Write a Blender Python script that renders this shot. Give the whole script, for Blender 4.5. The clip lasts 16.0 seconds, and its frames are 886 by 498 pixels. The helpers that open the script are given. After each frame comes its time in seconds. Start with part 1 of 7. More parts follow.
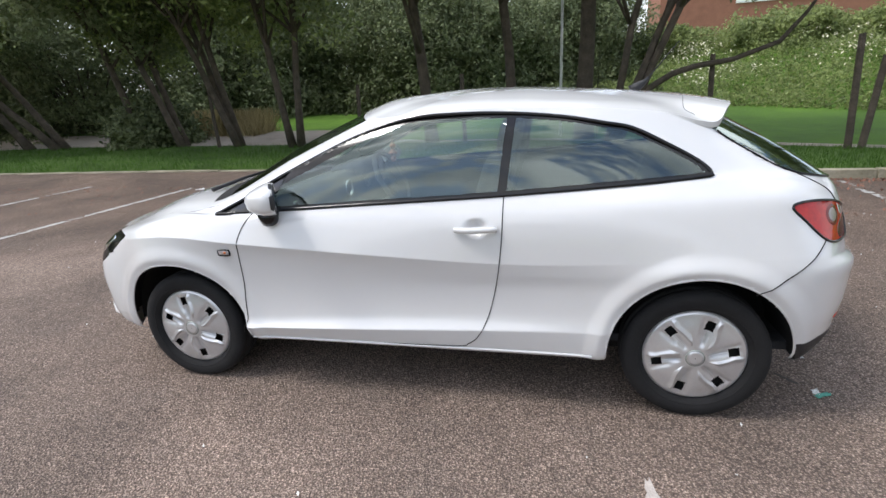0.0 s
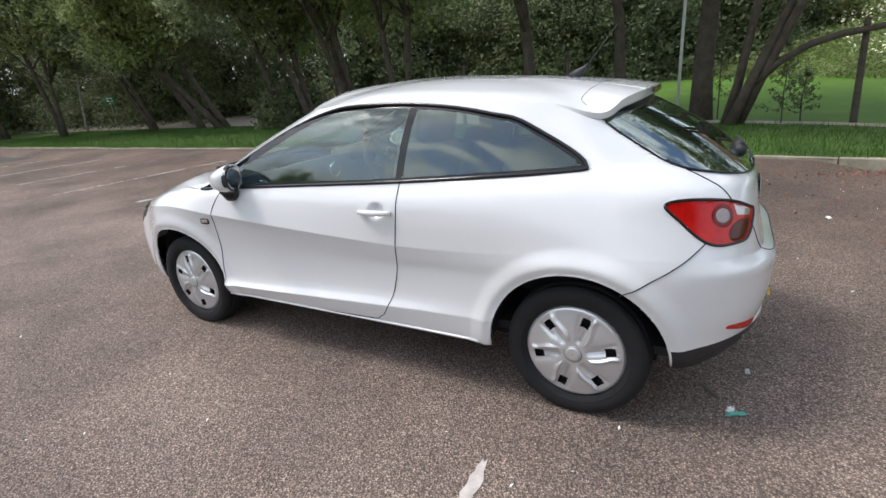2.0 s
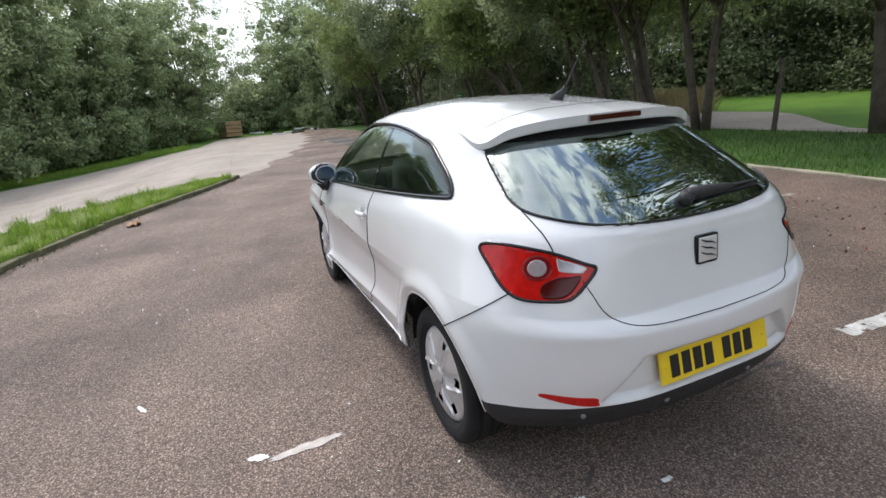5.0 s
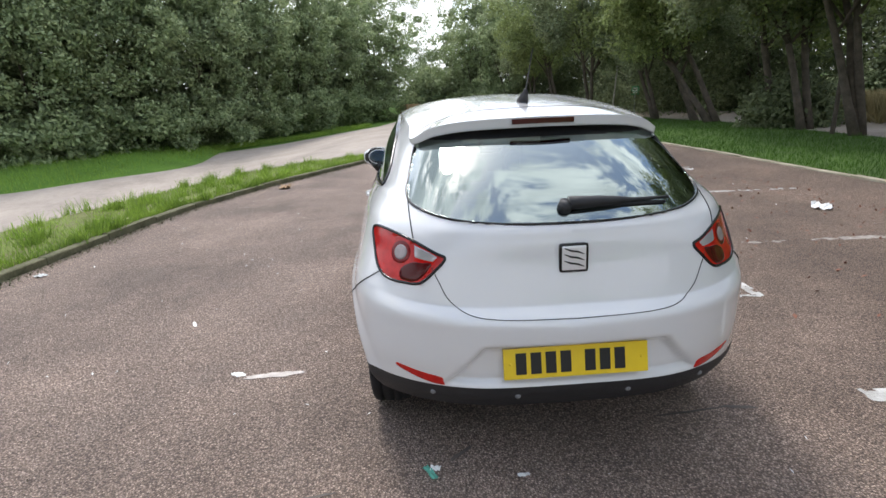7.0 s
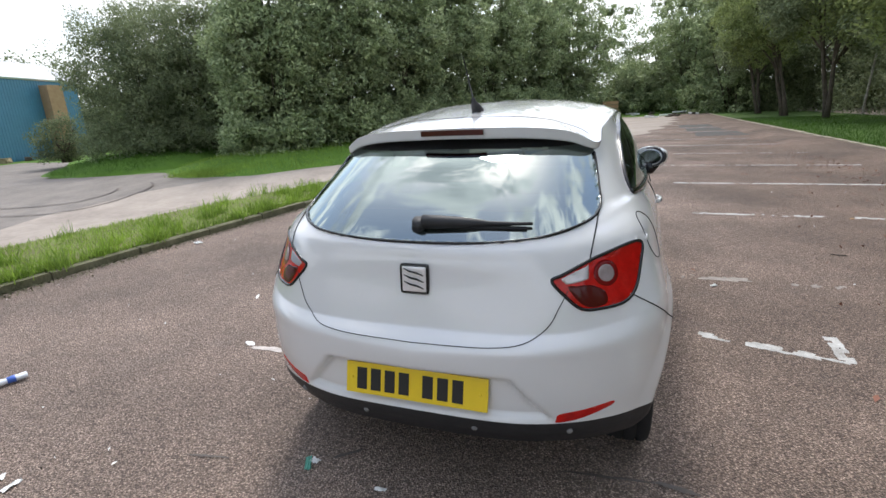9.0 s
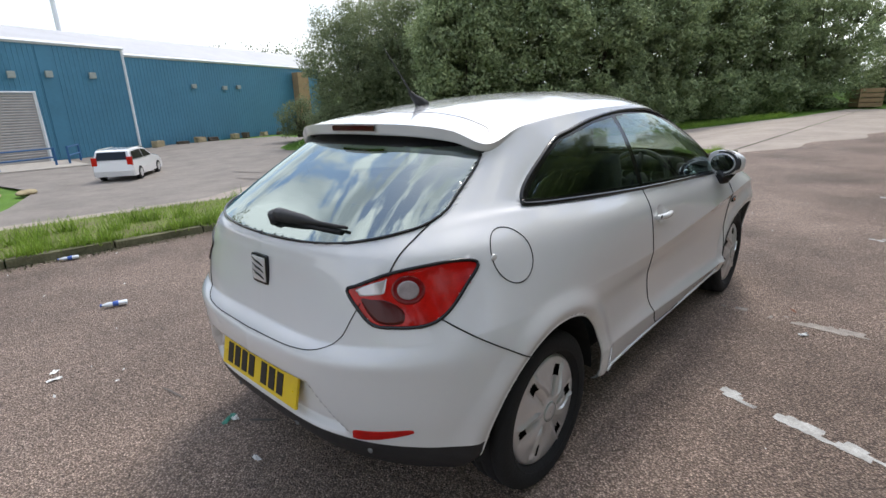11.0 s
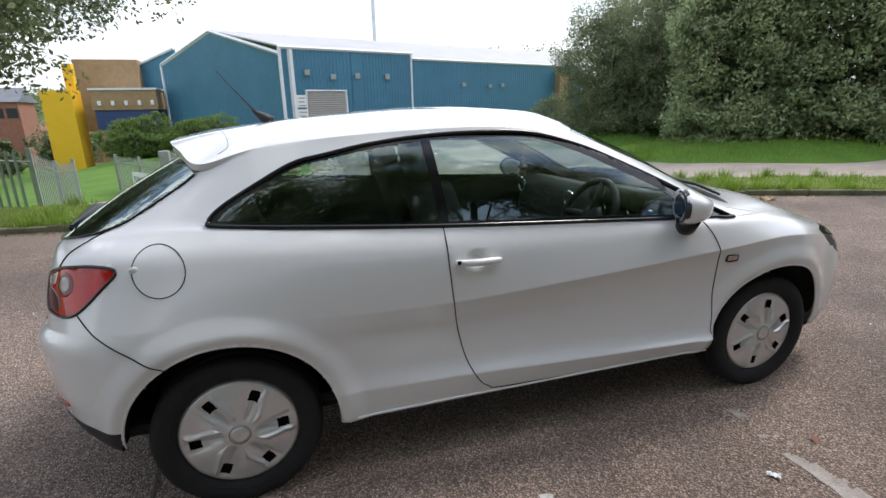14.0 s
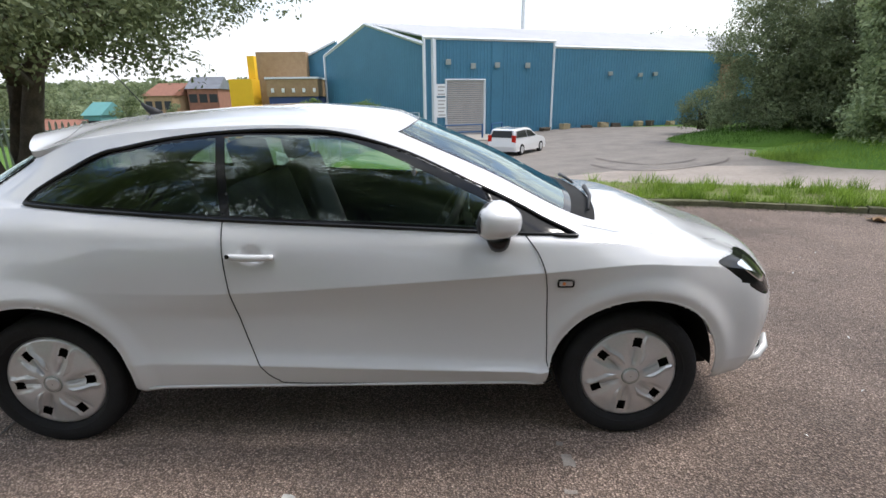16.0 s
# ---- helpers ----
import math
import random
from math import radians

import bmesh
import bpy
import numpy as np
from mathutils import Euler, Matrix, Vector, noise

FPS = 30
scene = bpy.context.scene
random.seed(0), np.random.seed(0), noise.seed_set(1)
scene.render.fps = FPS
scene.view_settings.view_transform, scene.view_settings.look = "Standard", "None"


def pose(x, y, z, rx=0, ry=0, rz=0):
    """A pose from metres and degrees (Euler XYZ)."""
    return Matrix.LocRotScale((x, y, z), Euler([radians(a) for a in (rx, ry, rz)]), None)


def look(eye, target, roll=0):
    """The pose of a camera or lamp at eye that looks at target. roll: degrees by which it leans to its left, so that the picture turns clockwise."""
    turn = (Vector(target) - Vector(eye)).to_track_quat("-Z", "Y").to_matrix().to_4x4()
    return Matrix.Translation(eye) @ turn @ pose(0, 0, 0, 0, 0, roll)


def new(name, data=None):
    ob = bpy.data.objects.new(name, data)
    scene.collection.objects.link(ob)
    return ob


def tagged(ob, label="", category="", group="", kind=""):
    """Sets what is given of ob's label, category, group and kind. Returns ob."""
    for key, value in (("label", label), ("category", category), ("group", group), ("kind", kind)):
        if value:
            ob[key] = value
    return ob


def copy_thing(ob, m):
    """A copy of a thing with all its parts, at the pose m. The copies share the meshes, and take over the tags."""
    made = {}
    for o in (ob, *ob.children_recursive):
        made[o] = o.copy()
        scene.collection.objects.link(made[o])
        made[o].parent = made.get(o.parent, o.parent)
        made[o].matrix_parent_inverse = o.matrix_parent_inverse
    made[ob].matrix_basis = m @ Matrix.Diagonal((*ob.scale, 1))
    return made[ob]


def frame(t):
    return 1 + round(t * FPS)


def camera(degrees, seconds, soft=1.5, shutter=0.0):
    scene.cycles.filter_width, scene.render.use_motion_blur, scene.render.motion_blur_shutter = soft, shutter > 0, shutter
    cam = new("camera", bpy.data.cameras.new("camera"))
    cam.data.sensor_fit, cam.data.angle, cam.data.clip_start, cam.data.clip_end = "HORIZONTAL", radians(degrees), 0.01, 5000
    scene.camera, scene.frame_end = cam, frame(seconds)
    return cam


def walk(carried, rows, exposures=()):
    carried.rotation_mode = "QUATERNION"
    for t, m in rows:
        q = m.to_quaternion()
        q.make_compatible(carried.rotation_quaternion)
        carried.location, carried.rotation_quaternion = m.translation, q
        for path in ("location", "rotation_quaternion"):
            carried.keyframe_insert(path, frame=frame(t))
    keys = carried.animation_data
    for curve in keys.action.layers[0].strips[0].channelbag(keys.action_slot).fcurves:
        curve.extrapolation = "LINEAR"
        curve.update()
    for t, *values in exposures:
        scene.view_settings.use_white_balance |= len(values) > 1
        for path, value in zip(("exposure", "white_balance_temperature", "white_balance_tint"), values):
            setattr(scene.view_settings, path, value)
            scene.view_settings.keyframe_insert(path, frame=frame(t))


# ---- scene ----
cam = camera(83.8, 16.0)
PATH = [
    (0, (0.567, 2.818, 1.430), (1.027, 0.970, 0.819), -3.22),
    (0.5, (0.337, 2.778, 1.422), (0.953, 0.985, 0.785), -3.13),
    (1, (0.092, 2.672, 1.433), (0.768, 0.902, 0.792), -3.28),
    (1.5, (-0.209, 2.633, 1.422), (0.593, 0.917, 0.779), -4.25),
    (2, (-0.467, 2.596, 1.425), (0.485, 0.963, 0.772), -4.56),
    (2.5, (-0.710, 2.419, 1.414), (0.277, 0.807, 0.759), -3.77),
    (3, (-0.965, 2.234, 1.417), (0.118, 0.673, 0.793), -3.91),
    (3.5, (-1.242, 2.105, 1.434), (0.103, 0.752, 0.834), -5.66),
    (4, (-1.438, 1.927, 1.418), (0.135, 0.845, 0.820), -6.02),
    (4.2, (-1.510, 1.833, 1.427), (0.129, 0.850, 0.837), -6.08),
    (6.3, (-2.142, 0.833, 1.388), (-0.255, 0.483, 0.824), -2.96),
    (6.5, (-2.194, 0.743, 1.408), (-0.291, 0.497, 0.845), -3.00),
    (7, (-2.231, 0.527, 1.394), (-0.316, 0.438, 0.825), -2.53),
    (7.5, (-2.220, 0.273, 1.399), (-0.308, 0.313, 0.815), -2.02),
    (8, (-2.230, -0.034, 1.389), (-0.340, 0.276, 0.814), -2.19),
    (8.5, (-2.188, -0.333, 1.398), (-0.344, 0.198, 0.836), -2.20),
    (9, (-2.053, -0.629, 1.397), (-0.246, 0.033, 0.853), -2.82),
    (9.5, (-1.947, -0.928, 1.384), (-0.235, -0.045, 0.847), -3.32),
    (10, (-1.843, -1.172, 1.392), (-0.244, -0.102, 0.845), -3.04),
    (10.2, (-1.756, -1.259, 1.378), (-0.185, -0.150, 0.829), -2.96),
    (12.3, (-0.791, -2.094, 1.400), (0.211, -0.465, 0.814), -1.11),
    (12.5, (-0.691, -2.182, 1.397), (0.248, -0.515, 0.815), -1.20),
    (13, (-0.423, -2.330, 1.412), (0.380, -0.590, 0.839), -0.67),
    (13.5, (-0.089, -2.402, 1.426), (0.645, -0.625, 0.877), -1.03),
    (14, (0.249, -2.492, 1.421), (0.832, -0.658, 0.873), -1.28),
    (14.5, (0.558, -2.566, 1.431), (0.953, -0.687, 0.872), -0.68),
    (15, (0.909, -2.581, 1.439), (1.191, -0.681, 0.884), -0.70),
    (15.5, (1.275, -2.637, 1.428), (1.423, -0.723, 0.865), -0.73),
    (16, (1.639, -2.671, 1.439), (1.670, -0.756, 0.860), -0.60),
]
walk(cam, [(t, look(eye, target, roll)) for t, eye, target, roll in PATH], [(0, 0.38), (4, 0.42), (7, 0.53), (8, 0.56), (10, 0.32), (12.5, 0.28), (14, 0.33), (16, 0.35)])

# ---- light ----
world = bpy.data.worlds.new("sky_world")
scene.world = world
world.use_nodes = True
wn, wl = world.node_tree.nodes, world.node_tree.links
wn.clear()
SUN_EL, SUN_AZ = radians(57), radians(20)   # azimuth measured from +x towards +y
sky = wn.new("ShaderNodeTexSky")
sky.sky_type, sky.sun_disc = "NISHITA", False
sky.sun_elevation, sky.sun_rotation = SUN_EL, radians(90) - SUN_AZ
sky.air_density, sky.dust_density, sky.ozone_density = 1.0, 2.0, 1.0
wco = wn.new("ShaderNodeTexCoord")
wsep = wn.new("ShaderNodeSeparateXYZ")
wl.new(wco.outputs["Generated"], wsep.inputs[0])
# broken cloud, drawn out along one direction
wcom = wn.new("ShaderNodeVectorMath"); wcom.operation = "MULTIPLY"; wcom.inputs[1].default_value = (0.9, 1.0, 1.6)
wl.new(wco.outputs["Generated"], wcom.inputs[0])
cn = wn.new("ShaderNodeTexNoise")
cn.inputs["Scale"].default_value, cn.inputs["Detail"].default_value, cn.inputs["Roughness"].default_value = 5.2, 12, 0.62
cn.inputs["Distortion"].default_value = 0.35
wl.new(wcom.outputs[0], cn.inputs["Vector"])
cr = wn.new("ShaderNodeValToRGB")
cr.color_ramp.elements[0].position, cr.color_ramp.elements[1].position = 0.46, 0.55
wl.new(cn.outputs["Fac"], cr.inputs["Fac"])
# thick cloud towards the horizon
hz = wn.new("ShaderNodeMapRange"); hz.inputs["From Min"].default_value, hz.inputs["From Max"].default_value = 0.05, 0.45
hz.inputs["To Min"].default_value, hz.inputs["To Max"].default_value = 1.0, 0.0
wl.new(wsep.outputs[2], hz.inputs["Value"])
cmax = wn.new("ShaderNodeMath"); cmax.operation = "MAXIMUM"
wl.new(cr.outputs["Color"], cmax.inputs[0]); wl.new(hz.outputs[0], cmax.inputs[1])
cn2 = wn.new("ShaderNodeTexNoise"); cn2.inputs["Scale"].default_value, cn2.inputs["Detail"].default_value = 3.6, 9
wl.new(wcom.outputs[0], cn2.inputs["Vector"])
ccol = wn.new("ShaderNodeValToRGB")
ccol.color_ramp.elements[0].position, ccol.color_ramp.elements[0].color = 0.38, (5.2, 5.6, 6.2, 1)
ccol.color_ramp.elements[1].position, ccol.color_ramp.elements[1].color = 0.60, (12.4, 12.6, 12.9, 1)
wl.new(cn2.outputs["Fac"], ccol.inputs["Fac"])
wmix = wn.new("ShaderNodeMix"); wmix.data_type = "RGBA"
wl.new(cmax.outputs[0], wmix.inputs["Factor"])
# an overcast sky is brighter overhead than at the horizon
lift = wn.new("ShaderNodeMapRange")
for k, v in (("From Min", 0.0), ("From Max", 0.6), ("To Min", 0.62), ("To Max", 0.98)):
    lift.inputs[k].default_value = v
wl.new(wsep.outputs[2], lift.inputs["Value"])
wmul = wn.new("ShaderNodeVectorMath"); wmul.operation = "SCALE"
calm = wn.new("ShaderNodeMix"); calm.data_type = "RGBA"; calm.inputs["B"].default_value = (9.3, 9.6, 10.1, 1)
veil = wn.new("ShaderNodeMapRange")
for k, v in (("From Min", 0.10), ("From Max", 0.50), ("To Min", 0.6), ("To Max", 0.0)):
    veil.inputs[k].default_value = v
wl.new(wsep.outputs[2], veil.inputs["Value"]); wl.new(veil.outputs[0], calm.inputs["Factor"]); wl.new(ccol.outputs["Color"], calm.inputs["A"])
wl.new(calm.outputs["Result"], wmul.inputs[0]); wl.new(lift.outputs[0], wmul.inputs["Scale"])
wblu = wn.new("ShaderNodeVectorMath"); wblu.operation = "SCALE"; wblu.inputs["Scale"].default_value = 1.6
wl.new(sky.outputs[0], wblu.inputs[0])
wl.new(wblu.outputs[0], wmix.inputs["A"]); wl.new(wmul.outputs[0], wmix.inputs["B"])
wbg = wn.new("ShaderNodeBackground"); wbg.inputs["Strength"].default_value = 0.15
wl.new(wmix.outputs["Result"], wbg.inputs["Color"])
wo = wn.new("ShaderNodeOutputWorld"); wl.new(wbg.outputs[0], wo.inputs[0])

sun = new("sun", bpy.data.lights.new("sun", "SUN"))
sun.data.energy, sun.data.angle, sun.data.color = 1.75, radians(14), (1.0, 0.97, 0.93)
sun.matrix_world = look((math.cos(SUN_AZ) * math.cos(SUN_EL) * 50, math.sin(SUN_AZ) * math.cos(SUN_EL) * 50, math.sin(SUN_EL) * 50), (0, 0, 0))

# ---- materials ----
def mat(name, base, rough=0.6, metal=0.0, var=0.0, scale=8.0, bump=0.0, bscale=60.0, coat=0.0, second=None, spec=0.5, trans=0.0, ior=1.45, island=False):
    """A surface with two scales of colour variation and a fine relief."""
    m = bpy.data.materials.new(name)
    m.use_nodes = True
    n, l = m.node_tree.nodes, m.node_tree.links
    b = n["Principled BSDF"]
    b.inputs["Roughness"].default_value, b.inputs["Metallic"].default_value = rough, metal
    b.inputs["Coat Weight"].default_value = coat
    b.inputs["Coat Roughness"].default_value = 0.04
    b.inputs["Specular IOR Level"].default_value = spec
    b.inputs["Transmission Weight"].default_value, b.inputs["IOR"].default_value = trans, ior
    b.inputs["Base Color"].default_value = (*base, 1)
    co = n.new("ShaderNodeTexCoord")
    if var or second:
        a = n.new("ShaderNodeTexNoise")
        a.inputs["Scale"].default_value, a.inputs["Detail"].default_value, a.inputs["Roughness"].default_value = scale, 6, 0.6
        l.new(co.outputs["Object"], a.inputs["Vector"])
        f = n.new("ShaderNodeTexNoise")
        f.inputs["Scale"].default_value, f.inputs["Detail"].default_value = scale * 9, 4
        l.new(co.outputs["Object"], f.inputs["Vector"])
        mx = n.new("ShaderNodeMath")
        mx.operation = "MULTIPLY_ADD"
        mx.inputs[1].default_value = 0.45
        l.new(f.outputs["Fac"], mx.inputs[0]); l.new(a.outputs["Fac"], mx.inputs[2])
        if island:
            g = n.new("ShaderNodeNewGeometry")
            ad = n.new("ShaderNodeMath"); ad.operation = "MULTIPLY_ADD"; ad.inputs[1].default_value = 0.5
            l.new(g.outputs["Random Per Island"], ad.inputs[0]); l.new(mx.outputs[0], ad.inputs[2])
            sb = n.new("ShaderNodeMath"); sb.operation = "SUBTRACT"; sb.inputs[1].default_value = 0.25
            l.new(ad.outputs[0], sb.inputs[0])
            mx = sb
        r = n.new("ShaderNodeValToRGB")
        r.color_ramp.elements[0].position, r.color_ramp.elements[1].position = 0.45, 1.0
        lo = second or tuple(c * (1 - var) for c in base)
        hi = base if second else tuple(min(1, c * (1 + var)) for c in base)
        r.color_ramp.elements[0].color, r.color_ramp.elements[1].color = (*lo, 1), (*hi, 1)
        l.new(mx.outputs[0], r.inputs["Fac"]); l.new(r.outputs["Color"], b.inputs["Base Color"])
    if bump:
        t = n.new("ShaderNodeTexNoise")
        t.inputs["Scale"].default_value, t.inputs["Detail"].default_value = bscale, 5
        l.new(co.outputs["Object"], t.inputs["Vector"])
        bp = n.new("ShaderNodeBump")
        bp.inputs["Strength"].default_value, bp.inputs["Distance"].default_value = bump, 0.02
        l.new(t.outputs["Fac"], bp.inputs["Height"]); l.new(bp.outputs["Normal"], b.inputs["Normal"])
    return m


M = {}
M["paint"] = mat("white_paint", (0.70, 0.70, 0.705), 0.25, coat=1.0, var=0.01, scale=2)
M["tyre"] = mat("tyre_rubber", (0.011, 0.011, 0.012), 0.85, var=0.3, scale=12, bump=0.15, bscale=90)
M["black_plastic"] = mat("black_plastic", (0.022, 0.022, 0.024), 0.55, var=0.2, scale=20, bump=0.1, bscale=400)
M["gloss_black"] = mat("gloss_black", (0.008, 0.008, 0.009), 0.12)
M["liner"] = mat("wheel_well", (0.012, 0.012, 0.012), 0.9, var=0.3)
M["hubcap"] = mat("hubcap_silver", (0.64, 0.64, 0.65), 0.30, metal=0.6, var=0.06, scale=10)
M["silver"] = mat("silver_badge", (0.80, 0.80, 0.82), 0.35, metal=0.55)
M["chrome"] = mat("chrome", (0.75, 0.75, 0.76), 0.12, metal=1.0)
M["red_lens"] = mat("red_lens", (0.46, 0.008, 0.006), 0.12, coat=0.3, var=0.3, scale=30, spec=0.3)
M["dark_red"] = mat("dark_red_lens", (0.16, 0.004, 0.005), 0.14, coat=0.2, spec=0.3)
M["smoked_red"] = mat("smoked_red_lens", (0.07, 0.004, 0.004), 0.14, coat=0.2, spec=0.3)
M["grey_lens"] = mat("reversing_lens", (0.30, 0.25, 0.25), 0.12, coat=0.5, var=0.2, scale=40)
M["brake_lens"] = mat("brake_lens", (0.05, 0.004, 0.004), 0.15, coat=0.2)
M["clear_lens"] = mat("clear_lens", (0.52, 0.49, 0.50), 0.12, coat=0.8, metal=0.4)
M["yellow"] = mat("plate_yellow", (0.78, 0.55, 0.015), 0.35, coat=0.3, var=0.04, scale=20)
M["ink"] = mat("plate_black", (0.012, 0.012, 0.012), 0.45)
M["seat"] = mat("seat_fabric", (0.030, 0.031, 0.034), 0.95, var=0.3, scale=30, bump=0.2, bscale=500)
M["dash"] = mat("dashboard_plastic", (0.028, 0.029, 0.031), 0.7, var=0.15, bump=0.1, bscale=500)
M["grey_trim"] = mat("grey_interior_plastic", (0.16, 0.16, 0.165), 0.65, var=0.1)
M["mirror"] = mat("mirror_glass", (0.40, 0.42, 0.45), 0.02, metal=1.0)


def glass_mat(name, tint, dens, gloss):
    """A thin tinted pane: it mirrors by Fresnel and lets the rest through, darkened."""
    m = bpy.data.materials.new(name)
    m.use_nodes = True
    n, l = m.node_tree.nodes, m.node_tree.links
    n.clear()
    o = n.new("ShaderNodeOutputMaterial")
    t = n.new("ShaderNodeBsdfTransparent"); t.inputs[0].default_value = (*[c * dens for c in tint], 1)
    g = n.new("ShaderNodeBsdfGlossy"); g.inputs["Roughness"].default_value = 0.015
    g.inputs["Color"].default_value = (0.84, 0.97, 0.95, 1)
    lw = n.new("ShaderNodeLayerWeight"); lw.inputs["Blend"].default_value = 0.5
    pw = n.new("ShaderNodeMath"); pw.operation = "POWER"; pw.inputs[1].default_value = 4.0
    l.new(lw.outputs["Facing"], pw.inputs[0])
    fr = n.new("ShaderNodeMath"); fr.operation = "MULTIPLY_ADD"; fr.inputs[1].default_value, fr.inputs[2].default_value = 1 - gloss, gloss
    l.new(pw.outputs[0], fr.inputs[0])
    co = n.new("ShaderNodeTexCoord")
    ns = n.new("ShaderNodeTexNoise"); ns.inputs["Scale"].default_value = 2.5
    l.new(co.outputs["Object"], ns.inputs["Vector"])
    bp = n.new("ShaderNodeBump"); bp.inputs["Strength"].default_value, bp.inputs["Distance"].default_value = 0.004, 0.02
    l.new(ns.outputs["Fac"], bp.inputs["Height"]); l.new(bp.outputs["Normal"], g.inputs["Normal"])
    mx = n.new("ShaderNodeMixShader")
    l.new(fr.outputs[0], mx.inputs[0]); l.new(t.outputs[0], mx.inputs[1]); l.new(g.outputs[0], mx.inputs[2])
    l.new(mx.outputs[0], o.inputs[0])
    return m


M["glass"] = glass_mat("green_tint_glass", (0.82, 0.94, 0.88), 0.95, 0.12)
M["dark_glass"] = glass_mat("rear_glass", (0.72, 0.85, 0.80), 0.34, 0.27)
M["quarter_glass"] = glass_mat("quarter_glass", (0.76, 0.88, 0.84), 0.85, 0.12)


def asphalt_mat():
    """Worn tarmac: pale chippings in dark binder, dusty patches, darker damp stains."""
    m = bpy.data.materials.new("asphalt")
    m.use_nodes = True
    n, l = m.node_tree.nodes, m.node_tree.links
    b = n["Principled BSDF"]
    b.inputs["Roughness"].default_value = 0.88
    co = n.new("ShaderNodeTexCoord")
    v = n.new("ShaderNodeTexVoronoi"); v.inputs["Scale"].default_value = 130
    l.new(co.outputs["Object"], v.inputs["Vector"])
    chips = n.new("ShaderNodeValToRGB")
    e = chips.color_ramp.elements
    e[0].position, e[0].color = 0.0, (0.19, 0.152, 0.128, 1)
    e[1].position, e[1].color = 1.0, (0.64, 0.525, 0.45, 1)
    x = e.new(0.50); x.color = (0.335, 0.268, 0.229, 1)
    x = e.new(0.85); x.color = (0.43, 0.344, 0.294, 1)
    sepc = n.new("ShaderNodeSeparateColor")
    l.new(v.outputs["Color"], sepc.inputs[0]); l.new(sepc.outputs[0], chips.inputs["Fac"])
    big = n.new("ShaderNodeTexNoise"); big.inputs["Scale"].default_value, big.inputs["Detail"].default_value, big.inputs["Roughness"].default_value = 0.55, 8, 0.62
    l.new(co.outputs["Object"], big.inputs["Vector"])
    patch = n.new("ShaderNodeValToRGB")
    patch.color_ramp.elements[0].position, patch.color_ramp.elements[0].color = 0.36, (0.70, 0.675, 0.655, 1)
    patch.color_ramp.elements[1].position, patch.color_ramp.elements[1].color = 0.64, (1.32, 1.255, 1.205, 1)
    l.new(big.outputs["Fac"], patch.inputs["Fac"])
    mul = n.new("ShaderNodeMix"); mul.data_type, mul.blend_type = "RGBA", "MULTIPLY"; mul.inputs["Factor"].default_value = 1
    l.new(chips.outputs["Color"], mul.inputs["A"]); l.new(patch.outputs["Color"], mul.inputs["B"])
    sp = n.new("ShaderNodeTexNoise"); sp.inputs["Scale"].default_value, sp.inputs["Detail"].default_value = 3.2, 6
    l.new(co.outputs["Object"], sp.inputs["Vector"])
    dust = n.new("ShaderNodeValToRGB")
    dust.color_ramp.elements[0].position, dust.color_ramp.elements[1].position = 0.52, 0.80
    dust.color_ramp.elements[1].color = (0.40, 0.40, 0.40, 1)
    l.new(sp.outputs["Fac"], dust.inputs["Fac"])
    mix = n.new("ShaderNodeMix"); mix.data_type = "RGBA"; mix.inputs["B"].default_value = (0.30, 0.25, 0.22, 1)
    l.new(dust.outputs["Color"], mix.inputs["Factor"]); l.new(mul.outputs["Result"], mix.inputs["A"])
    joint = n.new("ShaderNodeValToRGB")   # dark binder between the stones
    joint.color_ramp.elements[0].position, joint.color_ramp.elements[0].color = 0.25, (1.12, 1.12, 1.12, 1)
    joint.color_ramp.elements[1].position, joint.color_ramp.elements[1].color = 0.62, (0.44, 0.42, 0.41, 1)
    l.new(v.outputs["Distance"], joint.inputs["Fac"])
    fin = n.new("ShaderNodeMix"); fin.data_type, fin.blend_type = "RGBA", "MULTIPLY"; fin.inputs["Factor"].default_value = 1
    # the tarmac is multiplied darker towards -y, with a ragged border
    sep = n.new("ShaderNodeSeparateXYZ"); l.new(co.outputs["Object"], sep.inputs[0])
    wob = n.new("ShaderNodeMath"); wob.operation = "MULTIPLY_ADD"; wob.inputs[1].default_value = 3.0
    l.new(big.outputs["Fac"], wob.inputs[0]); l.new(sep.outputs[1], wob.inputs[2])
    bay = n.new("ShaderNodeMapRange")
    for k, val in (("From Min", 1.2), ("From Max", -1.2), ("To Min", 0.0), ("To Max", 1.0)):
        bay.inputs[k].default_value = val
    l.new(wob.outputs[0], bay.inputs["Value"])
    bay_tone = n.new("ShaderNodeMix"); bay_tone.data_type, bay_tone.blend_type = "RGBA", "MULTIPLY"; bay_tone.inputs["B"].default_value = (0.72, 0.68, 0.64, 1)
    l.new(bay.outputs[0], bay_tone.inputs["Factor"]); l.new(mix.outputs["Result"], bay_tone.inputs["A"])
    l.new(bay_tone.outputs["Result"], fin.inputs["A"]); l.new(joint.outputs["Color"], fin.inputs["B"])
    l.new(fin.outputs["Result"], b.inputs["Base Color"])
    bp = n.new("ShaderNodeBump"); bp.inputs["Strength"].default_value, bp.inputs["Distance"].default_value = 1.0, 0.012
    l.new(v.outputs["Distance"], bp.inputs["Height"]); l.new(bp.outputs["Normal"], b.inputs["Normal"])
    return m


